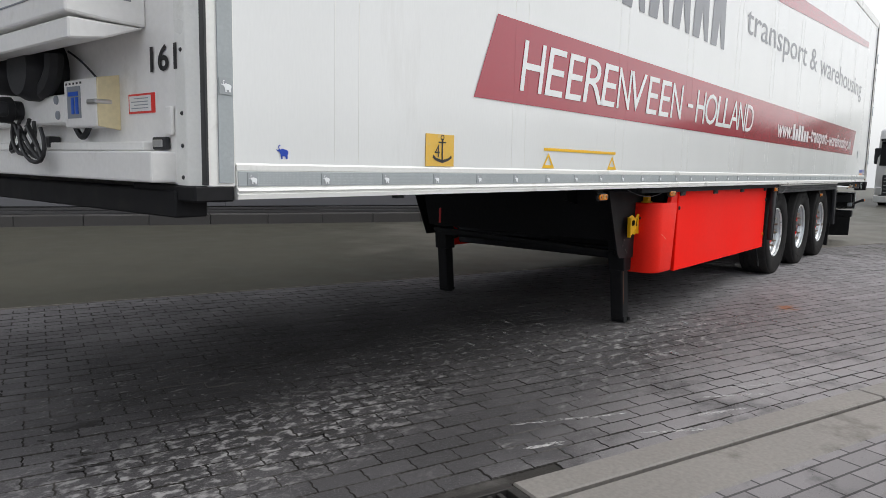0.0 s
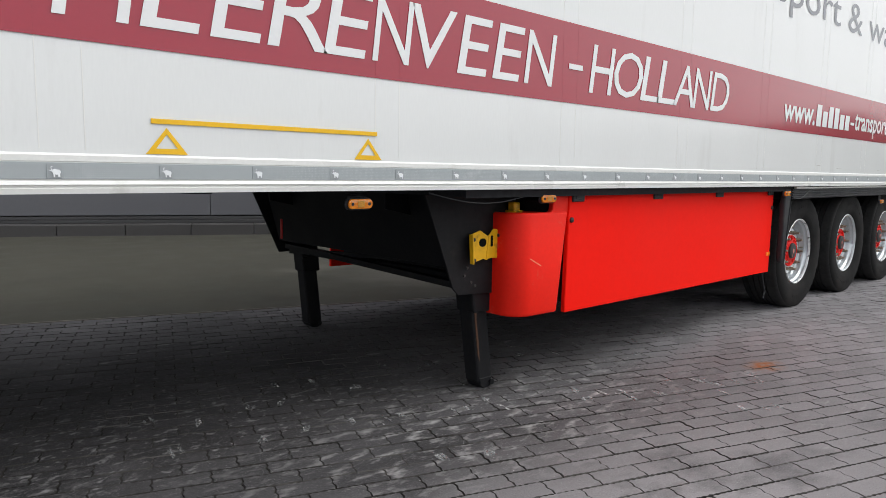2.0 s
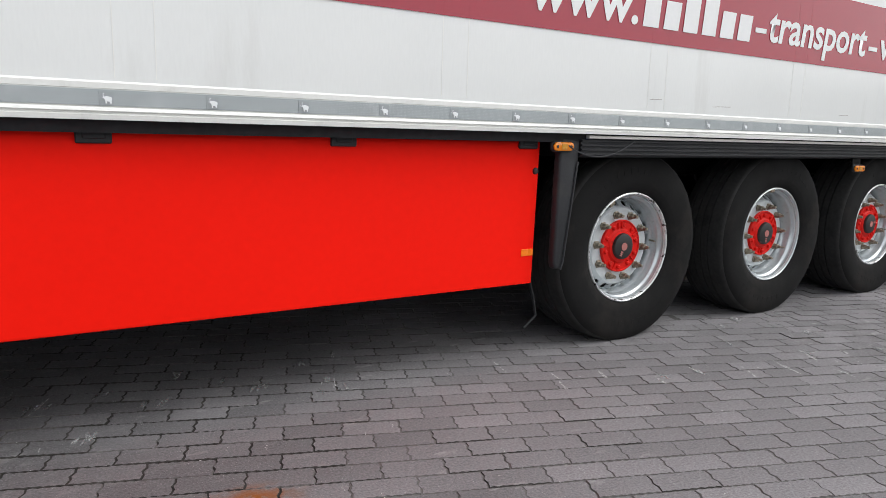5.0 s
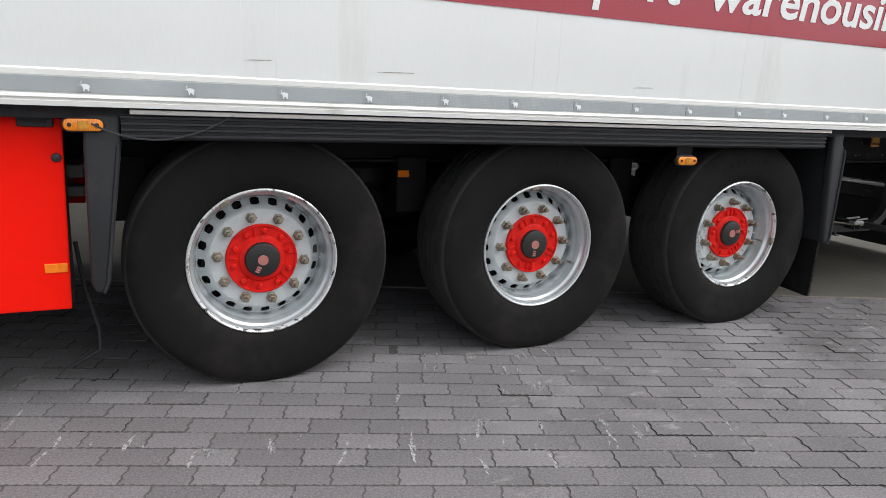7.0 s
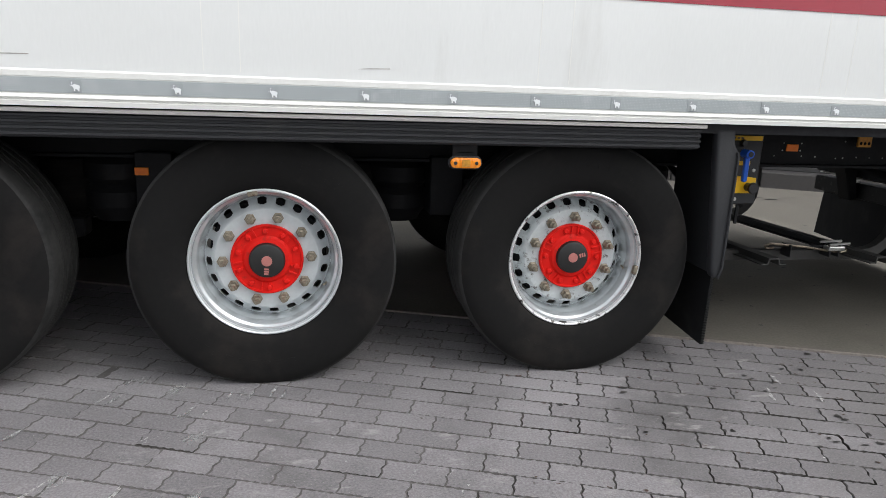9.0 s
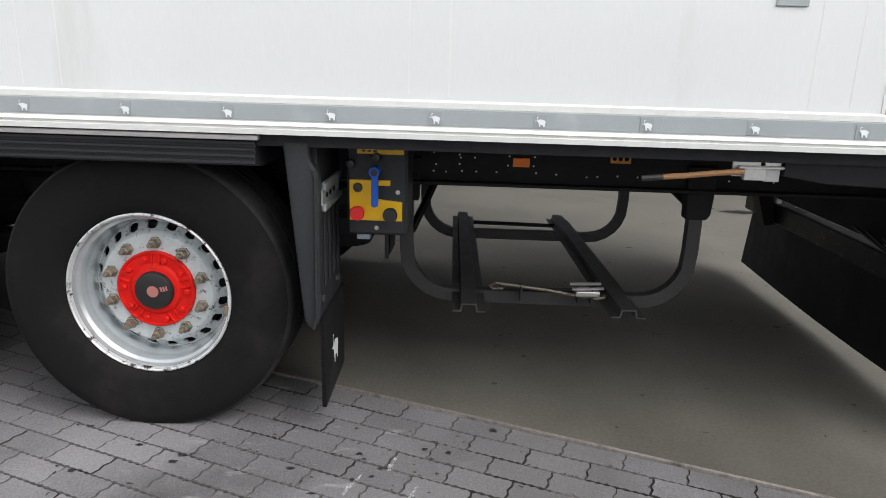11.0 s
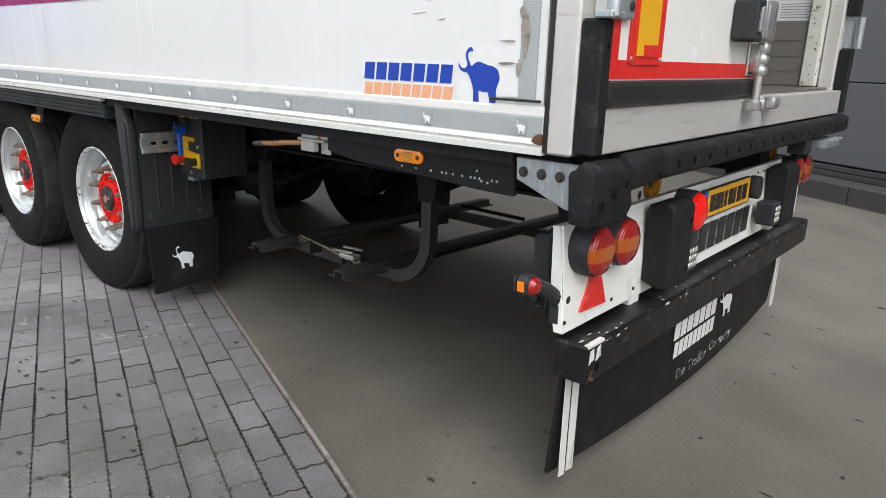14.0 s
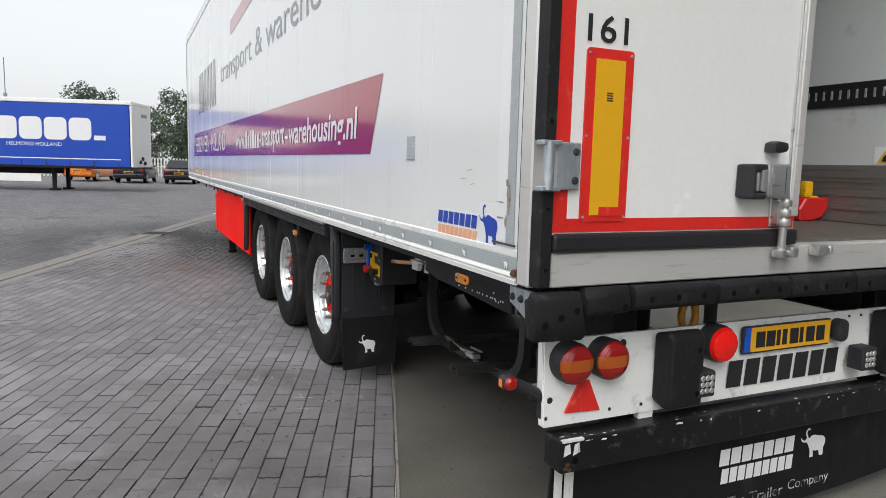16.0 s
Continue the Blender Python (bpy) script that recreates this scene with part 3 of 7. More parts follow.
def emblem(cx, cz, w, h, plane, d, flip=False):
    """A plain animal-like patch."""
    return sheet([(cx + ((1 - p if flip else p) - 0.5) * w, cz + (q - 0.5) * h) for p, q in BEAST], plane, d)


def word_blocks(x0, x1, z0, z1, count, plane, d, lean=0.08, gap=0.22):
    """Plain leaning blocks that stand for a maker's mark."""
    step = (x1 - x0) / count
    bms = []
    for k in range(count):
        a = x0 + k * step
        b = a + step * (1 - gap)
        s = lean * (z1 - z0)
        bms.append(sheet([(a, z0), (b, z0), (b + s, z1), (a + s, z1)], plane, d))
    return join(*bms)


# ---- the yard: paving lies at an angle to the trailer; U runs along the building, V towards it ----
UX, UY = 0.9397, -0.3420
EDGE_V, GUTTER_V = 1.105, -3.57


def yard(u, v, z=0.0):
    return Vector((UX * u - UY * v, UY * u + UX * v, z))


def yard_sheet(name, u0, u1, v0, v1, z, mat, label, category, thick=0.1):
    bm = bmesh.new()
    quad = [yard(u0, v0), yard(u1, v0), yard(u1, v1), yard(u0, v1)]
    top = [bm.verts.new(p + Vector((0, 0, z))) for p in quad]
    low = [bm.verts.new(p + Vector((0, 0, z - thick))) for p in quad]
    bm.faces.new(top)
    bm.faces.new(low[::-1])
    for i in range(4):
        bm.faces.new((top[i], low[i], low[(i + 1) % 4], top[(i + 1) % 4]))
    return tagged(link(name, bm, mat), label, category, kind="structure")


def far_z(v):
    """The yard beyond the gutter falls away gently."""
    return FALL * (v + 3.9) if v < -3.9 else 0.0


FALL = 0.0008
ground_bm = bmesh.new()
for u0, u1 in ((-400, -13), (-13, 8), (8, 400)):
    vs = (-400, -60, -7.9, -3.84)
    for v0, v1 in zip(vs, vs[1:]):
        ground_bm.faces.new([ground_bm.verts.new(yard(u, v, far_z(v) - 0.004)) for u, v in ((u0, v0), (u1, v0), (u1, v1), (u0, v1))])
for u0, u1 in ((-400, -13), (8, 400)):
    ground_bm.faces.new([ground_bm.verts.new(yard(u, v, -0.004)) for u, v in ((u0, -3.40), (u1, -3.40), (u1, EDGE_V), (u0, EDGE_V))])
for v0, v1 in ((-3.84, -3.40),):
    ground_bm.faces.new([ground_bm.verts.new(yard(u, v, -0.06)) for u, v in ((-400, v0), (400, v0), (400, v1), (-400, v1))])
bmesh.ops.remove_doubles(ground_bm, verts=ground_bm.verts, dist=0.001)
ground = tagged(link("ground", ground_bm, YARD), "grey block-paved yard reaching to the horizon", "ground", kind="structure")
OPEN_U = -2.9
yard_sheet("pavement", -13, OPEN_U, -3.40, EDGE_V, -0.007, JOINTOPEN, "bed of dark open joints under the older paving blocks", "paving")
REAR_U = 0.9
yard_sheet("pavement", REAR_U, 8, -3.40, EDGE_V, -0.009, JOINTOPEN, "bed of dark open joints under worn paving blocks", "paving")
pavement = yard_sheet("pavement", OPEN_U, REAR_U, -3.40, EDGE_V, -0.0032, JOINT, "weathered grey concrete block paving with wavy joints and pale scuffs", "paving")
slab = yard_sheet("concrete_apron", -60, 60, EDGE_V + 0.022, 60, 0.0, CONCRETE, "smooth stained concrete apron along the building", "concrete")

# the narrow edging strip between blocks and slab
edging = yard_sheet("edging_trim", -60, 60, EDGE_V + 0.008, EDGE_V + 0.022, 0.006, EDGESTRIP, "thin pale concrete edging strip", "edging")

# slot gutter of long concrete channel stones
for side, (v0, v1) in (("near", (-3.84, -3.585)), ("far", (-3.555, -3.40))):
    strip = thing("gutter_trim", yard(0, (v0 + v1) / 2), "long pale concrete channel stones of a slot drain", "gutter", kind="structure")
    for k in (-13.16, -10.66, -7.62, -5.12, -2.62, -0.12, 2.38, 4.88, 7.38, 9.88, 12.38):
        length = 2.5
        bm = bmesh.new()
        bmesh.ops.create_cube(bm, size=1, matrix=Matrix.Translation(yard(k + length / 2, (v0 + v1) / 2, -0.05)) @ pose(0, 0, 0, 0, 0, -20) @ Matrix.Diagonal((length - 0.012, v1 - v0, 0.106, 1)))
        part("channel_stone", bevel(bm, 0.008, 1), GUTTERSTONE, strip)
grate = thing("drain_grate", yard(-7.89, -3.62), "rusty dark cast iron drain grate sunk in the gutter", "drain")
part("frame", join(*[prism([tuple(yard(u, v).xy) for u, v in ((a, c), (b, c), (b, d), (a, d))], "xy", -0.05, 0.004, 0.002)
                     for a, b, c, d in ((-8.15, -7.63, -3.84, -3.80), (-8.15, -7.63, -3.44, -3.40), (-8.15, -8.11, -3.80, -3.44), (-7.67, -7.63, -3.80, -3.44))]), CASTIRON, grate)
for k in range(9):
    u = -8.095 + k * 0.047
    part("bar", prism([tuple(yard(a, b).xy) for a, b in ((u, -3.80), (u + 0.022, -3.80), (u + 0.022, -3.44), (u, -3.44))], "xy", -0.05, -0.004, 0.002), CASTIRON, grate)

# ---- the building beyond the trailer ----
KERB_V, WALL_V, WALL_END = 7.7, 8.05, 12.0
hall = thing("warehouse_building", yard(-10, 14), "long grey warehouse with flush metal wall panels", "building")


def yard_box(u0, u1, v0, v1, z0, z1, bev=0.01):
    bm = bmesh.new()
    bmesh.ops.create_cube(bm, size=1, matrix=Matrix.Translation(yard((u0 + u1) / 2, (v0 + v1) / 2, (z0 + z1) / 2)) @ pose(0, 0, 0, 0, 0, -20) @ Matrix.Diagonal((u1 - u0, v1 - v0, z1 - z0, 1)))
    return bevel(bm, bev, 1)


# upper wall and roof are unseen; 16 m keeps sky light off the apron
part("wall_core", yard_box(-50, WALL_END, WALL_V + 0.10, WALL_V + 14, 0.2, 16.0), CASTIRON, hall)
for k in range(15):
    u0, u1 = -48 + k * 4.2, min(-48 + (k + 1) * 4.2, WALL_END)
    for z0, z1 in ((0.345, 1.215), (1.225, 2.48), (2.49, 3.58), (3.59, 4.9), (4.91, 8.4), (8.41, 12.0), (12.01, 16.0)):
        part("wall_panel", yard_box(u0 + 0.005, u1 - 0.005, WALL_V + 0.02, WALL_V + 0.11, z0, z1, 0.006), WALLGREY, hall)
part("roof_edge", yard_box(-50.1, WALL_END + 0.1, WALL_V - 0.05, WALL_V + 14, 16.0, 16.3), WALLGREY, hall)
for z0, z1, out in ((0.205, 0.262, 0.01), (0.270, 0.325, -0.005)):
    part("base_flashing", yard_box(-50, WALL_END, WALL_V - out, WALL_V + 0.06, z0, z1, 0.004), FLASHING, hall)

kerb = thing("kerb", yard(-10, KERB_V), "low grey concrete plinth stones along the wall", "kerb", kind="structure")
for k in range(55):
    u0 = -50 + k * 1.12
    part("kerb_stone", yard_box(u0 + 0.005, u0 + 1.115, KERB_V, WALL_V + 0.05, -0.05, 0.2, 0.01), KERBSTONE, kerb)
part("kerb_joint", yard_box(-50, WALL_END, KERB_V - 0.012, KERB_V + 0.02, -0.05, 0.006, 0), JOINT, kerb)

# the building stands slightly askew to the paving
askew = Matrix.Translation(yard(0, 7.61)) @ pose(0, 0, 0, 0, 0, -7.8) @ Matrix.Translation(-yard(0, KERB_V))
for o in (hall, kerb):
    o.matrix_basis = askew @ o.matrix_basis

# ---- the semi-trailer ----
XF, XR, WIDE = -9.312, 4.50, 2.60
trailer = thing("semi_trailer", (-2.4, 1.3, 0), "white refrigerated semi-trailer with red lettered band and red skirts", "trailer")


def tp(name, bm, mat, label="", smooth=False):
    return part(name, bm, mat, trailer, label, smooth)


def at_part(ob, m, parent=None):
    """Another part on the same mesh."""
    o = ob.copy()
    scene.collection.objects.link(o)
    o.matrix_basis = m
    return o


# box body
tp("side_wall", box(-9.173, 4.36, 0.0, 0.07, 1.232, 3.96, 0.003), WHITE, "white panelled side wall")
tp("side_wall", box(-9.173, 4.36, WIDE - 0.07, WIDE, 1.25, 3.96, 0.003), WHITE)
tp("roof", box(XF + 0.01, XR - 0.02, 0.0, WIDE, 3.96, 4.02, 0.01), WHITE)
tp("front_wall", box(XF, XF + 0.08, 0.10, WIDE - 0.10, 1.17, 3.96, 0.004), FRONTWHITE, "white riveted front wall")
tp("cargo_floor", box(XF + 0.08, XR - 0.06, 0.07, WIDE - 0.07, 1.14, 1.26, 0.002), CARGOFLOOR, "worn dark cargo floor")
for y0, y1, s in ((-0.006, 0.07, 1), (WIDE - 0.07, WIDE + 0.006, -1)):
    o = 0.0 if s == 1 else WIDE
    f = lambda d: o + s * d
    # lower rail with its ribs, as one drawn profile
    prof = [(f(-0.004), 1.2395), (f(-0.0065), 1.2375), (f(-0.0065), 1.2195), (f(-0.004), 1.2185), (f(-0.004), 1.162), (f(-0.013), 1.157), (f(-0.016), 1.150), (f(-0.008), 1.145),
            (f(-0.008), 1.141), (f(-0.014), 1.138), (f(-0.012), 1.122), (f(0.03), 1.122), (f(0.07), 1.14), (f(0.07), 1.249), (f(0.0), 1.244)]
    tp("lower_rail", prism(prof, "yz", -9.168, 4.37, 0), RAIL, "white ribbed aluminium lower rail")
tp("drain_bracket", join(box(-8.305, -8.262, 0.06, 0.10, 1.103, 1.121, 0.003), box(-8.298, -8.270, 0.065, 0.095, 1.12, 1.13, 0.001)), PLASTIC, "small black bracket under the rail")
tp("rail_backing", box(-5.72, 4.25, 0.040, 0.050, 1.080, 1.1215, 0), DEEPBLACK)
ribs = [(-0.0035, 1.2165), (-0.0035, 1.166), (-0.0072, 1.166), (-0.0076, 1.1675), (-0.0076, 1.215), (-0.0072, 1.2165)]
tape = tp("reflective_tape", prism(ribs, "yz", -9.163, 4.365, 0), TAPE, "grey honeycomb reflective tape")
m0 = None
for k in range(42):
    x = -9.108 + k * 0.3271
    if m0 is None:
        bm = box(-0.0205, 0.0205, -0.0096, -0.0077, 1.1685, 1.2105, 0)
        for face in bm.faces:
            face.material_index = 0
        e = emblem(0.0, 1.1895, 0.034, 0.034, "xz", -0.0125)
        for face in e.faces:
            face.material_index = 1
        m0 = part("tape_mark", join(bm, e), (TAPEDARK, TAPELIGHT), tape)
        m0.location.x = x
    else:
        at_part(m0, Matrix.Translation((x, 0, 0)))
# faint upright panel joints
joint0 = None
for k in range(11):
    x = 3.477 - k * 1.2205
    for dx in (0.0, 0.125):
        if joint0 is None:
            joint0 = tp("panel_joint", box(-0.0015, 0.0015, -0.0007, 0.001, 1.256, 3.95, 0), RAIL)
            joint0.location.x = x
        else:
            at_part(joint0, Matrix.Translation((x + dx, 0, 0)))
        if -7.6 < x + dx < 2.8:
            seam = tp("film_seam", box(x + dx - 0.0012, x + dx + 0.0012, -0.0034, -0.002, 1.583, 1.982, 0), BAND)
# roof edge trim
tp("upper_rail", box(-9.173, 4.37, -0.008, 0.07, 3.90, 4.03, 0.006), RAIL, "white aluminium roof rail")

# front corner post and its upright tape
tp("corner_post", prism([(XF + 0.035, 0.0), (XF + 0.03, 0.02), (XF - 0.002, 0.05), (XF - 0.002, 0.115), (XF + 0.10, 0.115), (-9.171, 0.07), (-9.171, -0.004), (XF + 0.04, -0.004)], "xy", 1.165, 3.96, 0.003), RAIL, "white front corner post")
tp("corner_post", prism([(XF, WIDE - 0.11), (XF, WIDE - 0.02), (XF + 0.04, WIDE), (-9.171, WIDE), (-9.171, WIDE - 0.07), (XF + 0.1, WIDE - 0.11)], "xy", 1.165, 3.96, 0.003), RAIL)
tp("post_gasket", box(XF + 0.030, XF + 0.040, -0.007, 0.02, 1.17, 3.95, 0.001), LETTERBLACK)
vtape = tp("reflective_tape", box(-9.235, -9.179, -0.0085, -0.0045, 1.178, 3.9, 0), TAPE, "grey upright reflective tape")
for z in (1.492, 1.83, 2.16, 2.5, 2.83):
    bm = box(-9.231, -9.183, -0.0115, -0.0090, z - 0.027, z + 0.027, 0)
    e = emblem(-9.207, z, 0.040, 0.040, "xz", -0.013)
    for face in e.faces:
        face.material_index = 1
    part("tape_mark", join(bm, e), (TAPEDARK, TAPELIGHT), vtape)
for z in (1.194, 1.296, 1.40, 1.60, 1.80, 2.0):
    tp("rivet", spin([(0, -0.005), (0.005, -0.004), (0.0075, 0.0)], (XF - 0.002, 0.075, z), "x", 10), LETTERBLACK)
tp("post_foot", join(box(XF - 0.01, -9.175, -0.004, 0.40, 1.115, 1.168, 0.006), box(XF - 0.02, XF + 0.1, 0.1, 2.5, 1.06, 1.15, 0.006)), CHASSIS, "black steel front edge")
# white front apron below the cooling unit
tp("front_apron", box(XF - 0.085, XF + 0.02, 0.125, 2.475, 1.175, 1.277, 0.008, 2), FRONTWHITE, "white apron panel along the front edge")
tp("apron_top_strip", box(XF - 0.045, XF + 0.0, 0.25, 2.4, 1.279, 1.31, 0.004), FRONTWHITE)
bx = tp("position_lamp", box(XF - 0.022, XF, 0.150, 0.235, 1.283, 1.325, 0.006, 2), PLASTIC, "small clear lamp in a black housing")
part("lens", box(XF - 0.027, XF - 0.021, 0.163, 0.222, 1.292, 1.316, 0.003), STEELPLAIN, bx)
tp("white_handle", box(XF - 0.016, XF - 0.001, 0.120, 0.160, 1.33, 1.425, 0.006, 2), FRONTWHITE)
st = tp("paper_label", box(XF - 0.003, XF, 0.245, 0.425, 1.408, 1.475, 0), TAPERED, "white inspection sticker with a red edge")
part("print", box(XF - 0.0045, XF - 0.0032, 0.268, 0.416, 1.415, 1.468, 0), LETTERWHITE, st)
for k in range(4):
    part("print_line", box(XF - 0.006, XF - 0.0047, 0.285, 0.40 - 0.02 * (k % 2), 1.424 + k * 0.011, 1.427 + k * 0.011, 0), GREYBOX, st)
lettering("fleet_number", "161", LETTERBLACK, trailer, (XF - 0.004, 0.265, 1.540), (0, -1, 0), (0, 0, 1), 0.170, 0.086, label="black painted figures", weight=0.02)
# cooling unit
unit = tp("cooling_unit", prism([(XF - 0.001, 1.690), (XF - 0.136, 1.692), (XF - 0.26, 1.70), (XF - 0.26, 3.75), (XF - 0.001, 3.75)], "xz", 0.29, 2.31, 0.008, 2), FRONTWHITE, "white cooling unit on the front wall")
part("drip_tray", prism([(XF - 0.002, 1.6875), (XF - 0.136, 1.636), (XF - 0.25, 1.62), (XF - 0.25, 1.6875)], "xz", 0.295, 2.305, 0.006), FRONTWHITE, unit)
part("unit_seam", box(XF - 0.263, XF - 0.05, 0.288, 2.312, 1.765, 1.770, 0), GREYBOX, unit)
lab = part("unit_label", box(XF - 0.262, XF - 0.259, 0.42, 0.52, 1.78, 1.86, 0), LETTERWHITE, unit)
ctl = tp("control_box", box(XF - 0.080, XF - 0.001, 0.503, 0.770, 1.362, 1.535, 0.008, 2), FRONTWHITE, "white plastic control box with a yellowed cover")
part("cover", prism([(XF - 0.079, 1.364), (XF + 0.0, 1.352), (XF + 0.0, 1.548), (XF - 0.079, 1.533)], "xz", 0.492, 0.502, 0.002), CREAM, ctl, "yellowed translucent cover")
part("latch", box(XF - 0.092, XF - 0.03, 0.486, 0.56, 1.442, 1.458, 0.004), STEELPLAIN, ctl)
part("badge", box(XF - 0.083, XF - 0.0802, 0.625, 0.735, 1.395, 1.51, 0), GREYBOX, ctl)
part("badge_mark", join(box(XF - 0.086, XF - 0.0835, 0.64, 0.72, 1.475, 1.490, 0), box(XF - 0.086, XF - 0.0835, 0.640, 0.660, 1.41, 1.470, 0), box(XF - 0.086, XF - 0.0835, 0.675, 0.695, 1.41, 1.470, 0)), BLUEPLASTIC, ctl)
for k in range(5):
    part("print_line", box(XF - 0.083, XF - 0.0805, 0.615 + 0.03 * k, 0.625 + 0.03 * k, 1.517, 1.524, 0), LETTERBLACK, ctl)
tp("socket_panel", box(XF - 0.07, XF - 0.001, 0.79, 2.05, 1.378, 1.490, 0.008), FRONTWHITE, "white connector panel")
for y, z in ((0.86, 1.470), (0.85, 1.412)):
    tp("grommet", spin([(0, -0.008), (0.016, -0.006), (0.018, 0.0)], (XF - 0.07, y, z), "x", 12), GREYBOX)
plug = tp("air_coupling", spin([(0, -0.10), (0.05, -0.10), (0.055, -0.04), (0.04, -0.03), (0.04, 0)], (XF - 0.07, 1.22, 1.44), "x", 16), PLASTIC, "black cable coupling", True)
part("coupling_grip", box(XF - 0.2, XF - 0.14, 1.14, 1.32, 1.41, 1.47, 0.012, 2), PLASTIC, plug)
for k in range(5):
    pts = [(XF - 0.10 - 0.012 * k, 1.15 - 0.06 * k + 0.12 * math.sin(s * 1.3 + k), 1.40 - 0.13 * math.sin(s) - 0.01 * k) for s in [i * math.pi / 10 for i in range(11)]]
    tp("cable", tube(pts, 0.008, 6), LETTERBLACK, "black hanging cable", True)
tp("compressor_pipe", tube([(XF - 0.08, 0.99 + 0.15 * math.cos(a), 1.62 + 0.11 * math.sin(a)) for a in [radians(170 + 20 * i) for i in range(11)]], 0.035, 8), PLASTIC, "", True)
tp("compressor", spin([(0, -0.15), (0.10, -0.15), (0.12, -0.11), (0.12, 0)], (XF, 1.02, 1.59), "x", 20), PLASTIC, "", True)
tp("compressor", spin([(0, -0.13), (0.07, -0.13), (0.09, -0.1), (0.09, 0)], (XF, 1.35, 1.60), "x", 20), PLASTIC, "", True)
tp("bracket_hook", tube([(XF - 0.03, 0.80 - 0.02 * i, 1.37 - 0.04 * math.sin(i * 0.52)) for i in range(7)], 0.012, 6), PLASTIC, "", True)
tp("latch_plate", box(XF - 0.05, XF - 0.005, 1.0, 1.06, 1.29, 1.335, 0.004), LETTERBLACK)
tp("hanging_wire", tube([(XF - 0.02, 0.86 - 0.05 * i, 1.66 - 0.018 * i * (1 + 0.08 * i)) for i in range(7)], 0.004, 5), LETTERBLACK)

# lettering and film on the near side wall
F = -0.003
bandpts = [(-7.853, 1.580), (2.790, 1.575), (2.984, 1.984), (-7.672, 1.997)]
band = tp("band", sheet(bandpts, "xz", F), BAND, "dark red film band")
SX, SZ = (1, 0, 0), (0, 0, 1)
for words, spans in (("HEERENVEEN", ((-7.46, -7.245), (-7.212, -7.016), (-6.983, -6.795), (-6.771, -6.56), (-6.535, -6.338), (-6.307, -6.125), (-6.095, -5.875), (-5.835, -5.645), (-5.605, -5.415), (-5.378, -5.165))),
                     ("HOLLAND", ((-4.838, -4.632), (-4.600, -4.340), (-4.322, -4.150), (-4.132, -3.955), (-3.936, -3.712), (-3.684, -3.470), (-3.440, -3.208)))):
    for ch, (xa, xb) in zip(words, spans):
        lettering("place_letter", ch, LETTERWHITE, trailer, (xa, F - 0.003, 1.648), SX, SZ, xb - xa + 0.040, 0.262, lean=0.16)
tp("dash", box(-5.020, -4.900, F - 0.004, F - 0.003, 1.755, 1.783, 0), LETTERWHITE)
lettering("web_lettering", "www.", LETTERWHITE, trailer, (-2.185, F - 0.003, 1.650), SX, SZ, 0.665, 0.137, lean=0.12, weight=0.02)
for k in range(6):
    x, top = -1.485 + k * 0.147, 1.838 if k in (0, 2, 3) else 1.788
    tp("web_bar", sheet([(x, 1.650), (x + 0.112, 1.650), (x + 0.128, top), (x + 0.016, top)], "xz", F - 0.003), LETTERWHITE, "white word bar")
tp("web_dash", box(-0.592, -0.492, F - 0.004, F - 0.003, 1.706, 1.732, 0), LETTERWHITE)
lettering("web_lettering", "transport", LETTERWHITE, trailer, (-0.468, F - 0.003, 1.605), SX, SZ, 1.046, 0.222, lean=0.12, weight=0.02)
tp("web_dash", box(0.608, 0.715, F - 0.004, F - 0.003, 1.706, 1.732, 0), LETTERWHITE)
lettering("web_lettering", "warehousing.nl", LETTERWHITE, trailer, (0.750, F - 0.003, 1.605), SX, SZ, 1.822, 0.238, lean=0.12, weight=0.02)
lettering("trade_lettering", "transport & warehousing", LETTERGREY, trailer, (-3.60, F, 2.47), SX, SZ, 6.75, 0.36)
for k in range(6):
    x = -6.726 + k * 0.43
    tp("name_bar", sheet([(x, 2.31), (x + 0.15, 2.31), (x + 0.20, 2.55), (x + 0.28, 2.31), (x + 0.36, 2.31), (x + 0.33, 2.98), (x + 0.06, 2.98)], "xz", F), LETTERGREY, "large grey name bar")
tp("flash_line", sheet([(-2.62, 3.05), (-2.50, 3.05), (3.45, 3.42), (3.45, 3.52), (-2.62, 3.22)], "xz", F), BAND)
anchor = tp("lashing_sign", box(-8.198, -7.998, -0.004, -0.0012, 1.247, 1.391, 0), SIGNYELLOW, "yellow lashing point sticker with a black anchor")
part("anchor_shape", join(box(-8.088, -8.08, -0.006, -0.0045, 1.275, 1.372, 0), box(-8.11, -8.058, -0.006, -0.0045, 1.352, 1.358, 0),
     sheet([(-8.152, 1.285), (-8.127, 1.272), (-8.084, 1.262), (-8.04, 1.272), (-8.015, 1.285), (-8.019, 1.300), (-8.038, 1.285), (-8.084, 1.276), (-8.129, 1.285), (-8.148, 1.300)], "xz", -0.0055),
     spin([(0.009, -0.0052), (0.013, -0.0052)], (-8.084, 0, 1.377), "y", 14)), LETTERBLACK, anchor)
lettering("sign_figure", "4", LETTERBLACK, anchor, (-8.138, -0.0055, 1.288), SX, SZ, 0.035, 0.055)
gauge = tp("lift_mark", box(-7.186, -6.28, -0.004, -0.0012, 1.346, 1.362, 0), LINEYELLOW, "yellow lifting-point marking")
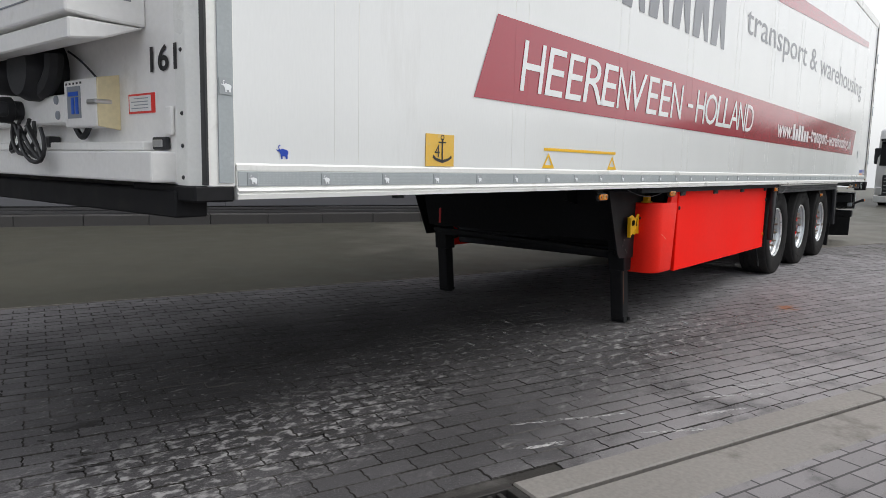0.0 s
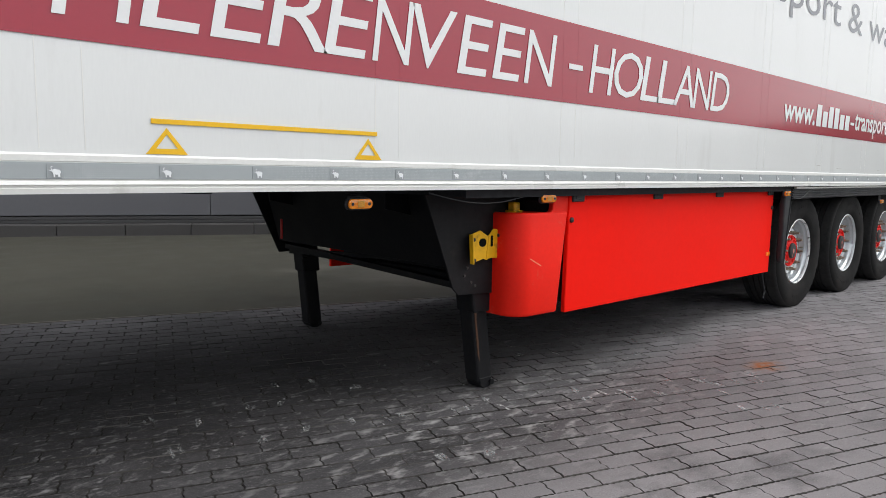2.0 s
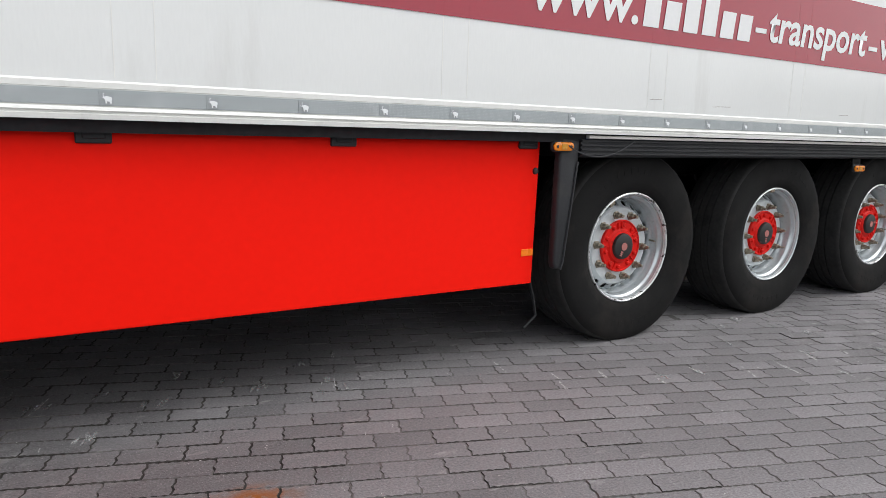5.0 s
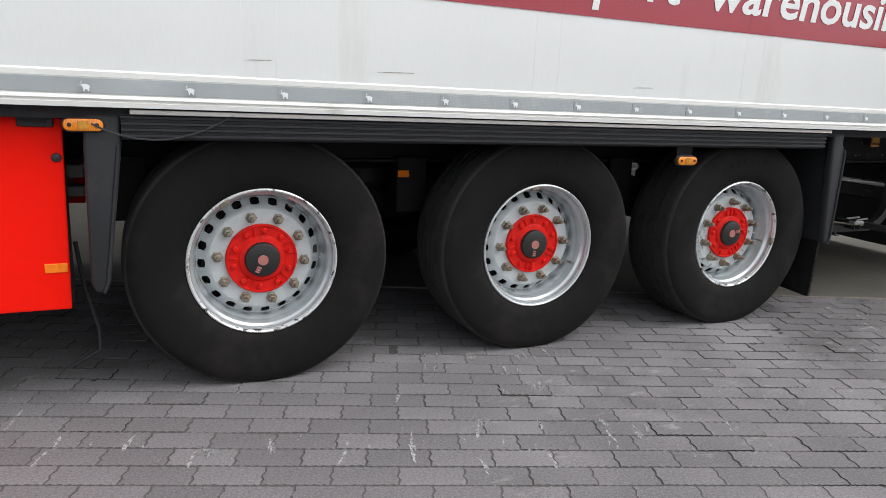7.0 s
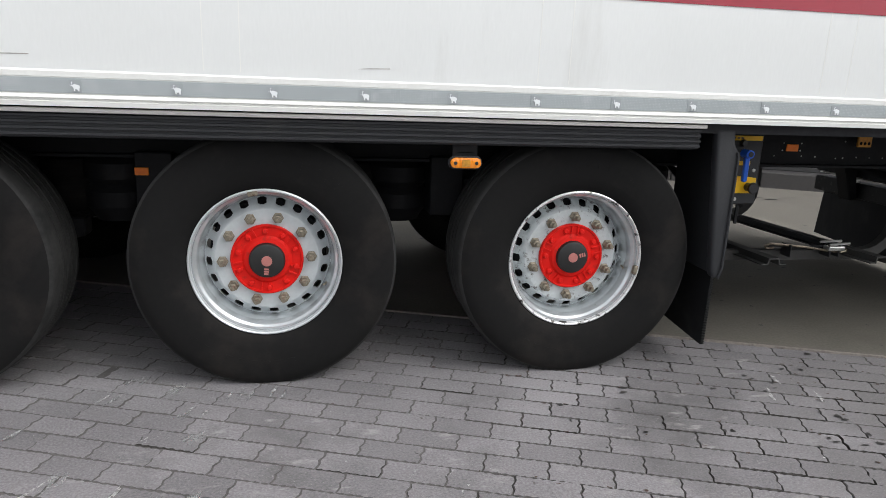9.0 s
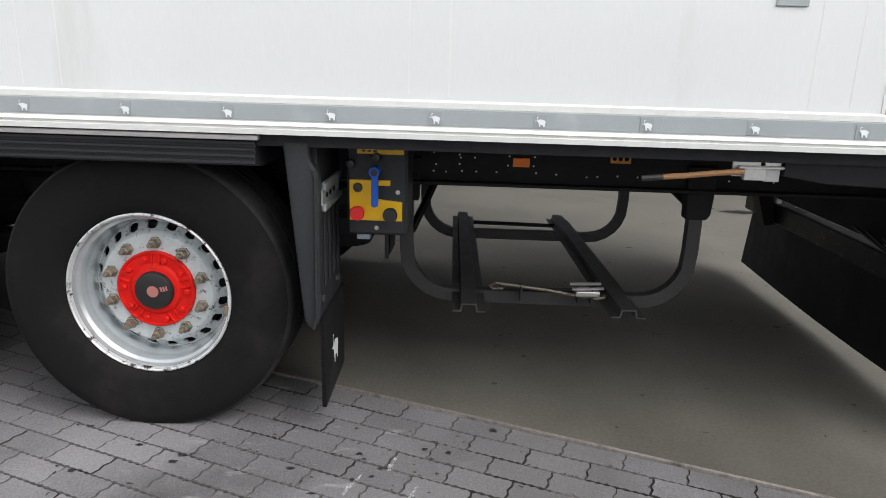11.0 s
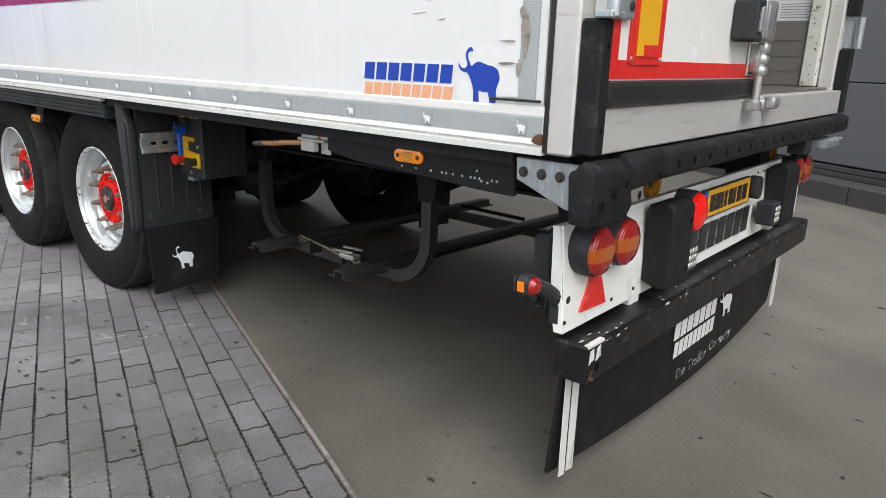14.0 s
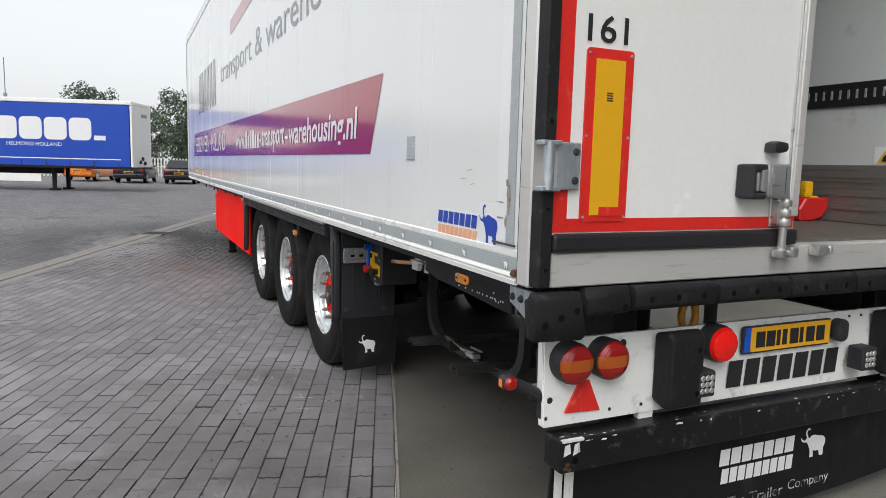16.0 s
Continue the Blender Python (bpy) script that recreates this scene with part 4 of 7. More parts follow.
for x in (-7.137, -6.325):
    tri = [[(x - 0.068, 1.248), (x + 0.068, 1.248), (x, 1.334)], [(x - 0.036, 1.266), (x + 0.036, 1.266), (x, 1.312)]]
    bm = bmesh.new()
    o, i = ([bm.verts.new((p, -0.003, q)) for p, q in t] for t in tri)
    for k in range(3):
        bm.faces.new((o[k], o[(k + 1) % 3], i[(k + 1) % 3], i[k]))
    part("triangle", bm, LINEYELLOW, gauge)
tp("maker_emblem", emblem(-8.977, 1.287, 0.055, 0.052, "xz", -0.002), SIGNBLUE, "small blue emblem")
tp("maker_film", join(prism(rounded(3.697, 4.075, 1.2405, 1.348, 0.012), "xz", -0.0022, -0.001, 0), prism(rounded(4.074, 4.235, 1.2405, 1.392, 0.03), "xz", -0.0022, -0.001, 0)), LETTERWHITE, "white maker sticker with a blue emblem")
for n, z0, z1, m in ((7, 1.287, 1.337, SIGNBLUE), (9, 1.2425, 1.278, SIGNORANGE)):
    for k in range(n):
        w = 0.361 / n
        x = 3.707 + k * w
        tp("maker_bar", sheet([(x, z0), (x + 0.84 * w, z0), (x + 0.84 * w + 0.006, z1), (x + 0.006, z1)], "xz", -0.0035), m)
tp("maker_emblem", emblem(4.154, 1.316, 0.146, 0.15, "xz", -0.0035), SIGNBLUE)
tp("vent_plate", box(3.335, 3.43, -0.006, 0.0, 1.545, 1.655, 0.002), TAPE, "small grey cover plate")
tp("tape_remnant", box(4.215, 4.30, -0.003, -0.0005, 1.262, 3.9, 0), LETTERWHITE)
tp("upright_tape", box(4.286, 4.338, -0.0045, -0.0015, 1.258, 3.9, 0), TAPE, "grey upright reflective tape")
for k, (x, z, w, h, a) in enumerate(((4.30, 1.42, 0.03, 0.12, 10), (4.285, 1.335, 0.02, 0.05, 0), (4.25, 1.345, 0.07, 0.008, 8), (4.25, 1.40, 0.06, 0.006, -5), (4.29, 1.47, 0.025, 0.03, 30))):
    rr = random.Random(k)
    ring = [(x + w / 2 * math.cos(i * 0.571) * rr.uniform(0.6, 1.1), z + h / 2 * math.sin(i * 0.571) * rr.uniform(0.6, 1.1)) for i in range(11)]
    tp("scuff", sheet(ring, "xz", -0.006 - 0.0005 * k), SCUFF, "torn film scuff")
for x, z, w in ((4.00, 1.452, 0.03), (3.90, 1.47, 0.06), (3.96, 1.505, 0.05), (-1.4, 1.302, 0.10), (0.35, 1.282, 0.12), (-0.9, 1.286, 0.16)):
    tp("scratch", sheet([(x, z), (x + w, z + 0.004), (x + w, z + 0.0065), (x + 0.3 * w, z + 0.004)], "xz", -0.0018), SCUFF)
tp("rust_spot", prism([(4.340, 1.158), (4.356, 1.176), (4.372, 1.176), (4.372, 1.148), (4.352, 1.150)], "xz", -0.018, -0.003, 0.003), RUSTY)
tp("rail_end_cap", box(4.20, 4.36, -0.0135, -0.006, 1.252, 1.259, 0.002), LETTERBLACK)

# ---- underside of the trailer ----
tp("floor_underside", join(box(XF + 0.02, -5.7, 0.075, WIDE - 0.075, 1.126, 1.138, 0.002), box(-5.699, 4.40, 0.075, WIDE - 0.075, 1.085, 1.138, 0.002)), DEEPBLACK, "black trailer underside")
for y in (0.655, 1.945):
    tp("main_beam", join(prism([(-5.735, 1.085), (-5.735, 1.0), (-5.189, 0.885), (4.30, 0.885), (4.30, 1.085)], "xz", y - 0.006, y + 0.006, 0.001), box(-5.189, 4.30, y - 0.05, y + 0.05, 0.872, 0.886, 0.002)), CHASSIS, "black chassis beam with bolt holes")
for x in (-8.559, -7.766, -6.973, -6.28):
    tp("cross_member", box(x - 0.04, x + 0.04, 0.12, 2.48, 1.112, 1.127, 0.003), DEEPBLACK)
for x in (2.05, 2.75, 3.6):
    tp("cross_member", box(x - 0.03, x + 0.03, 0.66, 1.94, 0.93, 1.09, 0.003), DEEPBLACK)
# bolt heads on the chassis beam, and the row of holes in the side arm
BOLTS = ((2.335, 1.010), (2.308, 1.000), (2.308, 0.924), (2.318, 0.952), (2.360, 0.922), (2.414, 0.994), (2.419, 0.982), (2.415, 0.956), (2.426, 0.927), (2.478, 0.984), (2.485, 0.926), (2.569, 0.927), (2.619, 0.994),
         (2.615, 0.956), (2.723, 0.994), (2.720, 0.956), (2.732, 0.928), (2.815, 0.925), (2.984, 1.009), (2.940, 0.918), (2.984, 0.921), (3.066, 0.926), (3.148, 0.925), (3.230, 0.924), (3.52, 0.922), (3.70, 0.922))
HOLES = (3.822, 3.883, 3.944, 3.989, 4.006, 4.032, 4.068, 4.099, 4.114, 4.131, 4.176, 4.193)
bolt0 = None
for x, y, z in [(x, 0.6485, z) for x, z in BOLTS] + [(x, 0.0495, 1.025) for x in HOLES] + [(4.121, 0.0495, 1.046), (4.139, 0.0495, 1.019), (4.160, 0.0495, 1.017)]:
    if bolt0 is None:
        bolt0 = tp("bolt", spin([(0, -0.003), (0.0032, -0.0025), (0.0042, 0)], (0, 0, 0), "y", 8), STEELPLAIN)
        bolt0.location = (x, y, z)
    else:
        at_part(bolt0, Matrix.Translation((x, y, z)))


def side_lamp(x, y, z, bracket=True):
    """Oval amber side marker on a black backing."""
    lamp = tp("side_lamp", prism(rounded(x - 0.068, x + 0.068, z - 0.026, z + 0.026, 0.025), "xz", y, y + 0.016, 0.003), PLASTIC, "amber oval side marker lamp")
    part("lens", prism(rounded(x - 0.062, x + 0.062, z - 0.021, z + 0.021, 0.020), "xz", y - 0.014, y - 0.0005, 0.006, 2), AMBER, lamp, "amber lens", True)
    part("led_block", box(x - 0.017, x + 0.017, y - 0.0165, y - 0.0145, z - 0.014, z + 0.014, 0.001), BRAID, lamp)
    for dx in (-0.042, 0.042):
        part("screw", spin([(0, -0.016), (0.007, -0.0158), (0.007, -0.014)], (x + dx, y, z), "y", 10), LETTERBLACK, lamp)
    if bracket:
        part("lamp_bracket", join(box(x - 0.05, x + 0.05, y + 0.018, y + 0.024, z + 0.01, 1.10, 0.001), box(x - 0.035, x + 0.035, y + 0.018, y + 0.06, z + 0.036, z + 0.042, 0.001)), CHASSIS, lamp)
    return lamp


for x, y, z in ((-6.332, 0.05, 1.066), (-5.095, 0.05, 1.068), (-1.925, 0.03, 1.060), (0.778, 0.045, 0.942), (3.853, 0.055, 1.058)):
    side_lamp(x, y, z)
tp("reflector", box(-0.578, -0.520, 0.569, 0.5795, 0.800, 0.834, 0.002), AMBERREFL, "small orange reflector")
tp("reflector", box(2.634, 2.703, 0.640, 0.648, 0.952, 0.989, 0.002), AMBERREFL, "small orange reflector")
yb = tp("yellow_bracket", box(3.022, 3.104, 0.60, 0.615, 0.985, 1.080, 0.003), BRAID, "small amber bracket with three holes")
for dx in (0.017, 0.041, 0.065):
    part("hole", spin([(0, -0.001), (0.009, -0.001)], (3.02 + dx, 0.599, 1.005), "y", 10), HOLE, yb)

# landing gear
for y0, s, lab in ((0.30, 1, "black landing leg with rust streaks"), (2.30, -1, "black landing leg")):
    leg = tp("landing_leg", join(box(-5.366, -5.223, y0 - 0.02 * s, y0 + 0.12 * s, 0.44, 0.95, 0.012, 2), box(-5.360, -5.243, y0, y0 + 0.11 * s, 0.03, 0.47, 0.016, 3)), CHASSIS, lab)
    part("foot", join(prism([(-5.352, 0.06), (-5.345, 0.012), (-5.325, 0.0), (-5.279, 0.0), (-5.259, 0.012), (-5.252, 0.06)], "xz", y0 - 0.004 * s, y0 + 0.108 * s, 0.004), spin([(0, -0.068), (0.016, -0.068), (0.016, 0.068), (0, 0.068)], (-5.268, y0 + 0.05 * s, 0.030), "y", 10)), CHASSIS, leg)
    part("rust_streak", prism([(-5.346, 0.20), (-5.338, 0.16), (-5.333, 0.27), (-5.336, 0.40), (-5.330, 0.44), (-5.346, 0.44)], "xz", y0 - (0.003 if s == 1 else -0.002), y0 + 0.001, 0), RUSTY, leg)
    outline = [(-5.784, 1.09), (-5.586, 0.60), (-5.546, 0.56), (-5.189, 0.54), (-5.11, 0.70), (-5.11, 1.09)] if s == 1 else [(-5.685, 1.09), (-5.457, 0.59), (-5.338, 0.59), (-5.189, 0.62), (-5.11, 0.70), (-5.11, 1.09)]
    for o in [leg] + list(leg.children):
        for v in o.data.vertices:
            v.co.x -= 0.14 * (v.co.z - 0.12) if s == 1 else 0.10 * (v.co.z - 0.80)
    plate = tp("leg_plate", prism(outline, "xz", y0 - 0.035 * s, y0 - 0.021 * s, 0.002), CHASSIS, "black gusset plate with bolt holes")
    for x, z in ((-5.507, 0.66), (-5.457, 0.62), (-5.487, 0.70), (-5.427, 0.60)) if s == 1 else ((-5.408, 0.66), (-5.427, 0.70)):
        part("bolt", spin([(0, -0.006), (0.008, -0.005), (0.009, 0)], (x, y0 - 0.036 * s, z), "y", 8), RACKGREY, plate)
tp("leg_cross_panel", prism([(-5.586, 1.085), (-5.480, 0.685), (-5.451, 0.685), (-5.546, 1.085)], "xz", 0.34, 2.28, 0.002), CHASSIS, "black sheet between the landing legs")
tp("leg_brace", tube([(-5.43, 0.36, 0.585), (-5.43, 2.24, 0.645)], 0.02, flat=(0.05, 0.035)), CHASSIS, "black brace bar between the legs")
tp("leg_brace", tube([(-5.40, 0.36, 0.72), (-5.40, 2.24, 0.60)], 0.02, flat=(0.04, 0.03)), CHASSIS)
tp("leg_cross_tube", tube([(-5.299, 0.40, 0.60), (-5.299, 2.2, 0.60)], 0.03, 10), CHASSIS)
tp("crank_hook", tube([(-5.368, 2.1, 0.70), (-5.368, 2.0, 0.66), (-5.388, 2.0, 0.58), (-5.447, 2.0, 0.575)], 0.010, 6), CHASSIS)
tp("red_strap", box(-5.586, -5.576, 2.05, 2.07, 0.72, 0.86, 0.001), REDKNOB)
br = tp("tow_bracket", prism([(-5.501, 0.880), (-5.430, 0.899), (-5.364, 0.864), (-5.382, 0.741), (-5.406, 0.746), (-5.491, 0.726)], "xz", 0.225, 0.233, 0.002, 1), YELLOWPAINT, "yellow folded steel bracket with black bolts")
part("side_leaf", prism([(-5.362, 0.865), (-5.324, 0.904), (-5.271, 0.894), (-5.285, 0.742), (-5.338, 0.746), (-5.380, 0.741)], "xz", 0.229, 0.237, 0.002, 1), YELLOWPAINT, br)
part("fold", tube([(-5.364, 0.225, 0.866), (-5.382, 0.225, 0.740)], 0.006, 6), YELLOWPAINT, br)
part("edge_fold", prism([(-5.506, 0.880), (-5.498, 0.882), (-5.488, 0.726), (-5.496, 0.724)], "xz", 0.205, 0.234, 0.002), YELLOWPAINT, br)
for x, z in ((-5.482, 0.853), (-5.476, 0.743), (-5.289, 0.867)):
    part("bolt", spin([(0, -0.012), (0.010, -0.010), (0.012, 0)], (x, 0.225, z), "y", 8), LETTERBLACK, br)
part("opening", prism(rounded(-5.438, -5.386, 0.812, 0.856, 0.020), "xz", 0.2225, 0.2248, 0), HOLE, br)
part("slot", prism(rounded(-5.347, -5.331, 0.808, 0.868, 0.007), "xz", 0.2265, 0.2288, 0), HOLE, br)
tp("sagging_wire", tube([(-5.953 + 0.078 * k, 0.045, 1.108 - 0.055 * math.sin(math.pi * k / 10)) for k in range(11)], 0.0026, 5), GREYWIRE, "thin grey sagging wire")
tp("sagging_wire", tube([(-1.90 + 0.047 * k, 0.015, 1.065 - 0.075 * math.sin(math.pi * k / 10) ** 0.8 + 0.005 * k) for k in range(11)], 0.0035, 5), GREYWIRE, "thin grey sagging wire")

# red skirts and the pallet box behind them
outline = []
for k in range(9):
    a = math.pi / 2 * k / 8
    outline.append((-5.214 - 0.125 * math.sin(a), 0.205 - 0.125 * math.cos(a)))
outline = [(-4.955, 0.075)] + outline + [(-5.338, 0.42), (-5.308, 0.42), (-5.308, 0.21), (-5.204, 0.11), (-4.955, 0.11)]
mould = tp("skirt_corner", prism(outline, "xy", 0.425, 0.992, 0.022, 3), REDPLASTIC, "red moulded corner skirt with scratches", True)
for v in mould.data.vertices:
    v.co.x += 0.046 if v.co.x < -5.09 else 0.075 * max(0, (v.co.z - 0.42)) / 0.57
part("top_skin", prism([(-5.225, 0.125), (-4.925, 0.112), (-4.925, 0.42), (-5.270, 0.42), (-5.270, 0.24)], "xy", 0.960, 0.984, 0.008, 2), REDPLASTIC, mould)
part("riser", prism([(-5.021, 0.955), (-4.87, 0.955), (-4.862, 1.092), (-4.991, 1.092), (-5.006, 1.00), (-5.031, 0.985)], "xz", 0.085, 0.12, 0.008, 2), REDPLASTIC, mould)
for z0, x0 in ((0.745, -5.199), (0.722, -5.155)):
    part("scratch", sheet([(x0, z0), (x0 + 0.05, z0 - 0.024), (x0 + 0.052, z0 - 0.022), (x0 + 0.01, z0 - 0.001)], "xz", 0.0735 if x0 > -5.189 else 0.078), SIGNORANGE, mould)
tp("yellow_knob", join(box(-5.194, -5.145, 0.20, 0.25, 0.985, 1.045, 0.008, 2), box(-5.204, -5.135, 0.19, 0.26, 0.985, 1.0, 0.003)), YELLOWPAINT, "yellow plastic knob")
skirt = tp("side_skirt", prism([(-4.885, 0.412), (-4.868, 1.088), (-1.996, 1.078), (-2.010, 0.388)], "xz", 0.075, 0.105, 0.004), REDPANEL, "bright red painted side skirt panel")
for x in (-4.795, -3.91, -3.02, -2.075):
    part("hinge", join(box(x - 0.055, x + 0.055, 0.062, 0.078, 1.045, 1.095, 0.004), box(x - 0.035, x + 0.035, 0.058, 0.066, 1.06, 1.10, 0.003)), PLASTIC, skirt, "black skirt hinge")
for x, z in ((-4.848, 0.942), (-2.020, 0.940)):
    part("screw", spin([(0, -0.012), (0.014, -0.009), (0.017, 0)], (x, 0.075, z), "y", 12), LETTERBLACK, skirt)
part("reflector", box(-2.085, -2.012, 0.070, 0.076, 0.528, 0.562, 0.002), AMBERREFL, skirt, "orange reflector strip")
part("rear_edge", box(-2.025, -2.0, 0.108, 0.16, 0.40, 1.07, 0.004), CHASSIS, skirt)
for o in [skirt] + list(skirt.children):
    for v in o.data.vertices:
        v.co.y += 0.034 * (v.co.x + 4.885) / 2.88
tp("pallet_box", box(-4.80, -2.15, 0.16, 2.44, 0.45, 1.06, 0.01), DEEPBLACK, "black pallet box")
tp("far_skirt", prism([(-4.885, 0.412), (-4.868, 1.088), (-2.062, 1.078), (-2.085, 0.388)], "xz", WIDE - 0.105, WIDE - 0.075, 0.004), REDPANEL)
tp("inner_gap_panel", box(-4.95, -4.86, 0.17, 0.35, 0.45, 1.05, 0.004), DEEPBLACK)
tp("bent_rod", tube([(-1.99, 0.2, 0.62), (-1.97, 0.2, 0.45), (-1.93, 0.18, 0.28), (-1.93, 0.16, 0.20), (-2.03, 0.13, 0.155)], 0.008, 6), CHASSIS, "bent steel rod")
tp("valve_block", join(box(-2.02, -1.95, 0.25, 0.32, 0.85, 0.90, 0.004), box(-2.02, -1.95, 0.25, 0.32, 0.78, 0.82, 0.004)), RACKGREY)

# mudguards over the axles
ridge = [(0.46, 1.098), (0.46, 1.005), (0.10, 1.005), (0.034, 1.014)]
for z in (1.020, 1.041, 1.062, 1.083):
    ridge += [(0.030, z), (0.020, z + 0.002), (0.020, z + 0.010), (0.030, z + 0.013)]
tp("mudguard_top", prism(ridge + [(0.030, 1.098)], "yz", -1.81, 1.76, 0), PLASTIC, "black ribbed mudguard edge")
tp("light_strip", box(-1.78, 1.775, 0.005, 0.03, 1.100, 1.1155, 0.002), STAINLESS, "thin aluminium strip")
for outline in ([(-1.925, 1.098), (-1.809, 1.098), (-1.812, 0.99), (-1.872, 0.50), (-1.885, 0.462), (-1.925, 0.462), (-1.937, 0.50), (-1.932, 0.99)],
                [(1.843, 1.098), (1.930, 1.098), (1.932, 1.04), (1.955, 1.005), (1.962, 0.98), (1.958, 0.50), (1.945, 0.45), (1.912, 0.45), (1.900, 0.49)]):
    tp("mudguard_stay", prism(outline, "xz", 0.035, 0.085, 0.014, 3), PLASTIC, "black moulded mudguard stay", True)
    rim_side = outline[2:5] if outline[0][0] < 0 else outline[3:7]
    tp("stay_rim", tube([(x - 0.010, 0.032, z) for x, z in rim_side], 0.006, 6), PLASTIC)
back = tp("mudguard_back", box(1.925, 1.945, 0.09, 0.48, 0.46, 1.08, 0.004), PLASTIC, "black ribbed mudguard back panel")
for k in range(4):
    part("rib", box(1.944, 1.952, 0.17 + 0.08 * k, 0.182 + 0.08 * k, 0.56, 0.86, 0.003), PLASTIC, back)
for y, z in ((0.125, 0.53), (0.40, 0.52)):
    part("bolt", spin([(0, 0.016), (0.016, 0.014), (0.016, 0)], (1.945, y, z), "x", 8), RACKGREY, back)
rail = tp("slotted_rail", join(box(1.955, 1.972, 0.10, 0.40, 0.925, 0.955, 0.004), box(1.955, 1.972, 0.10, 0.40, 0.852, 0.880, 0.004), box(1.950, 1.960, 0.10, 0.40, 0.875, 0.93, 0.002)), GALV, "galvanised slotted rail")
for y in (0.15, 0.21, 0.28):
    part("slot", prism(rounded(y, y + 0.03, 0.893, 0.909, 0.007), "yz", 1.961, 1.963, 0), HOLE, rail)
flap = tp("mud_flap", prism([(0.10, 0.47), (0.115, 0.105), (0.485, 0.125), (0.50, 0.47)], "yz", 1.945, 1.958, 0.002), FLAPRUBBER, "black rubber mud flap with a white emblem")
part("emblem", emblem(0.275, 0.285, 0.125, 0.135, "yz", 1.961), TAPELIGHT, flap)
for k in range(44):
    z = 0.112 + k * 0.0080
    part("fringe_tooth", box(1.944, 1.960, 0.096 + 0.010 * (1 - k / 44), 0.116, z, z + 0.0042, 0), FLAPRUBBER, flap)
tp("mud_flap", prism([(2.14, 0.47), (2.155, 0.125), (2.485, 0.105), (2.50, 0.47)], "yz", 1.945, 1.958, 0.002), FLAPRUBBER)
tp("far_flap_emblem", emblem(2.30, 0.285, 0.125, 0.135, "yz", 1.961), TAPELIGHT)
tp("mudguard_back", box(1.925, 1.945, 2.12, 2.51, 0.46, 1.08, 0.004), PLASTIC)
tp("mudguard_top", box(-1.81, 1.90, 2.14, 2.57, 1.04, 1.09, 0.01), PLASTIC)

# axles
for x in (-1.31, 0.0, 1.31):
    tp("axle", tube([(x, 0.35, 0.515), (x, 2.25, 0.515)], 0.065, 12), CHASSIS, "black axle tube", True)
    tp("air_bellow", spin([(0, -0.12), (0.11, -0.12), (0.14, -0.05), (0.12, 0.0), (0.14, 0.05), (0.11, 0.12), (0, 0.12)], (x + 0.38, 0.86, 0.72), "z", 16), RUBBER, "", True)
    tp("air_bellow", spin([(0, -0.12), (0.11, -0.12), (0.14, -0.05), (0.12, 0.0), (0.14, 0.05), (0.11, 0.12), (0, 0.12)], (x + 0.38, 1.90, 0.72), "z", 16), RUBBER, "", True)
    for y in (0.66, 1.94):
        tp("trailing_arm", prism([(x - 0.52, 0.70), (x - 0.42, 0.62), (x + 0.1, 0.42), (x + 0.5, 0.52), (x + 0.5, 0.60), (x + 0.1, 0.62), (x - 0.4, 0.80)], "xz", y - 0.05, y + 0.05, 0.006), CHASSIS)
        tp("hanger", box(x - 0.58, x - 0.42, y - 0.08, y + 0.08, 0.62, 0.9, 0.006), CHASSIS)
    tp("brake_chamber", spin([(0, -0.1), (0.08, -0.09), (0.085, 0.0), (0.08, 0.09), (0, 0.1)], (x + 0.27, 1.1, 0.74), "x", 14), CHASSIS, "", True)

    # unseen springs added to keep the gap between the wheels dark
    for y in (0.84, 1.52):
        tp("air_spring", spin([(0, 0.0), (0.11, 0.0), (0.125, 0.03), (0.155, 0.07), (0.155, 0.14), (0.13, 0.17), (0.155, 0.20), (0.155, 0.27), (0.12, 0.31), (0.13, 0.36), (0, 0.36)], (x + 0.60, y, 0.56), "z", 20), CHASSIS, "black rubber air spring, added to fill the dark wheel gap", True)

# wheels: 0 is the hub's middle, outwards is -y
tyre_prof = [(0.296, 0.10), (0.303, 0.080), (0.315, 0.068), (0.335, 0.061), (0.352, 0.0550), (0.358, 0.0535), (0.40, 0.0475), (0.440, 0.046), (0.468, 0.0480), (0.480, 0.0500),
             (0.500, 0.0560), (0.5130, 0.0640), (0.5200, 0.0700), (0.5245, 0.0790), (0.527, 0.100), (0.529, 0.135)]
for g in (0.165, 0.215, 0.265, 0.315):
    tyre_prof += [(0.530, g - 0.006), (0.517, g - 0.004), (0.517, g + 0.004), (0.530, g + 0.006)]
tyre_prof += [(0.529, 0.335), (0.5245, 0.366), (0.520, 0.374), (0.49, 0.386), (0.42, 0.396), (0.33, 0.388), (0.296, 0.35)]
rim_prof = [(0.296, 0.100), (0.3035, 0.082), (0.3025, 0.0735), (0.2975, 0.0705), (0.2925, 0.0745), (0.2890, 0.088), (0.2865, 0.103), (0.2830, 0.110), (0.2760, 0.114), (0.2725, 0.120), (0.2700, 0.150), (0.2665, 0.160),
            (0.2590, 0.170), (0.2560, 0.188), (0.2540, 0.2060)]


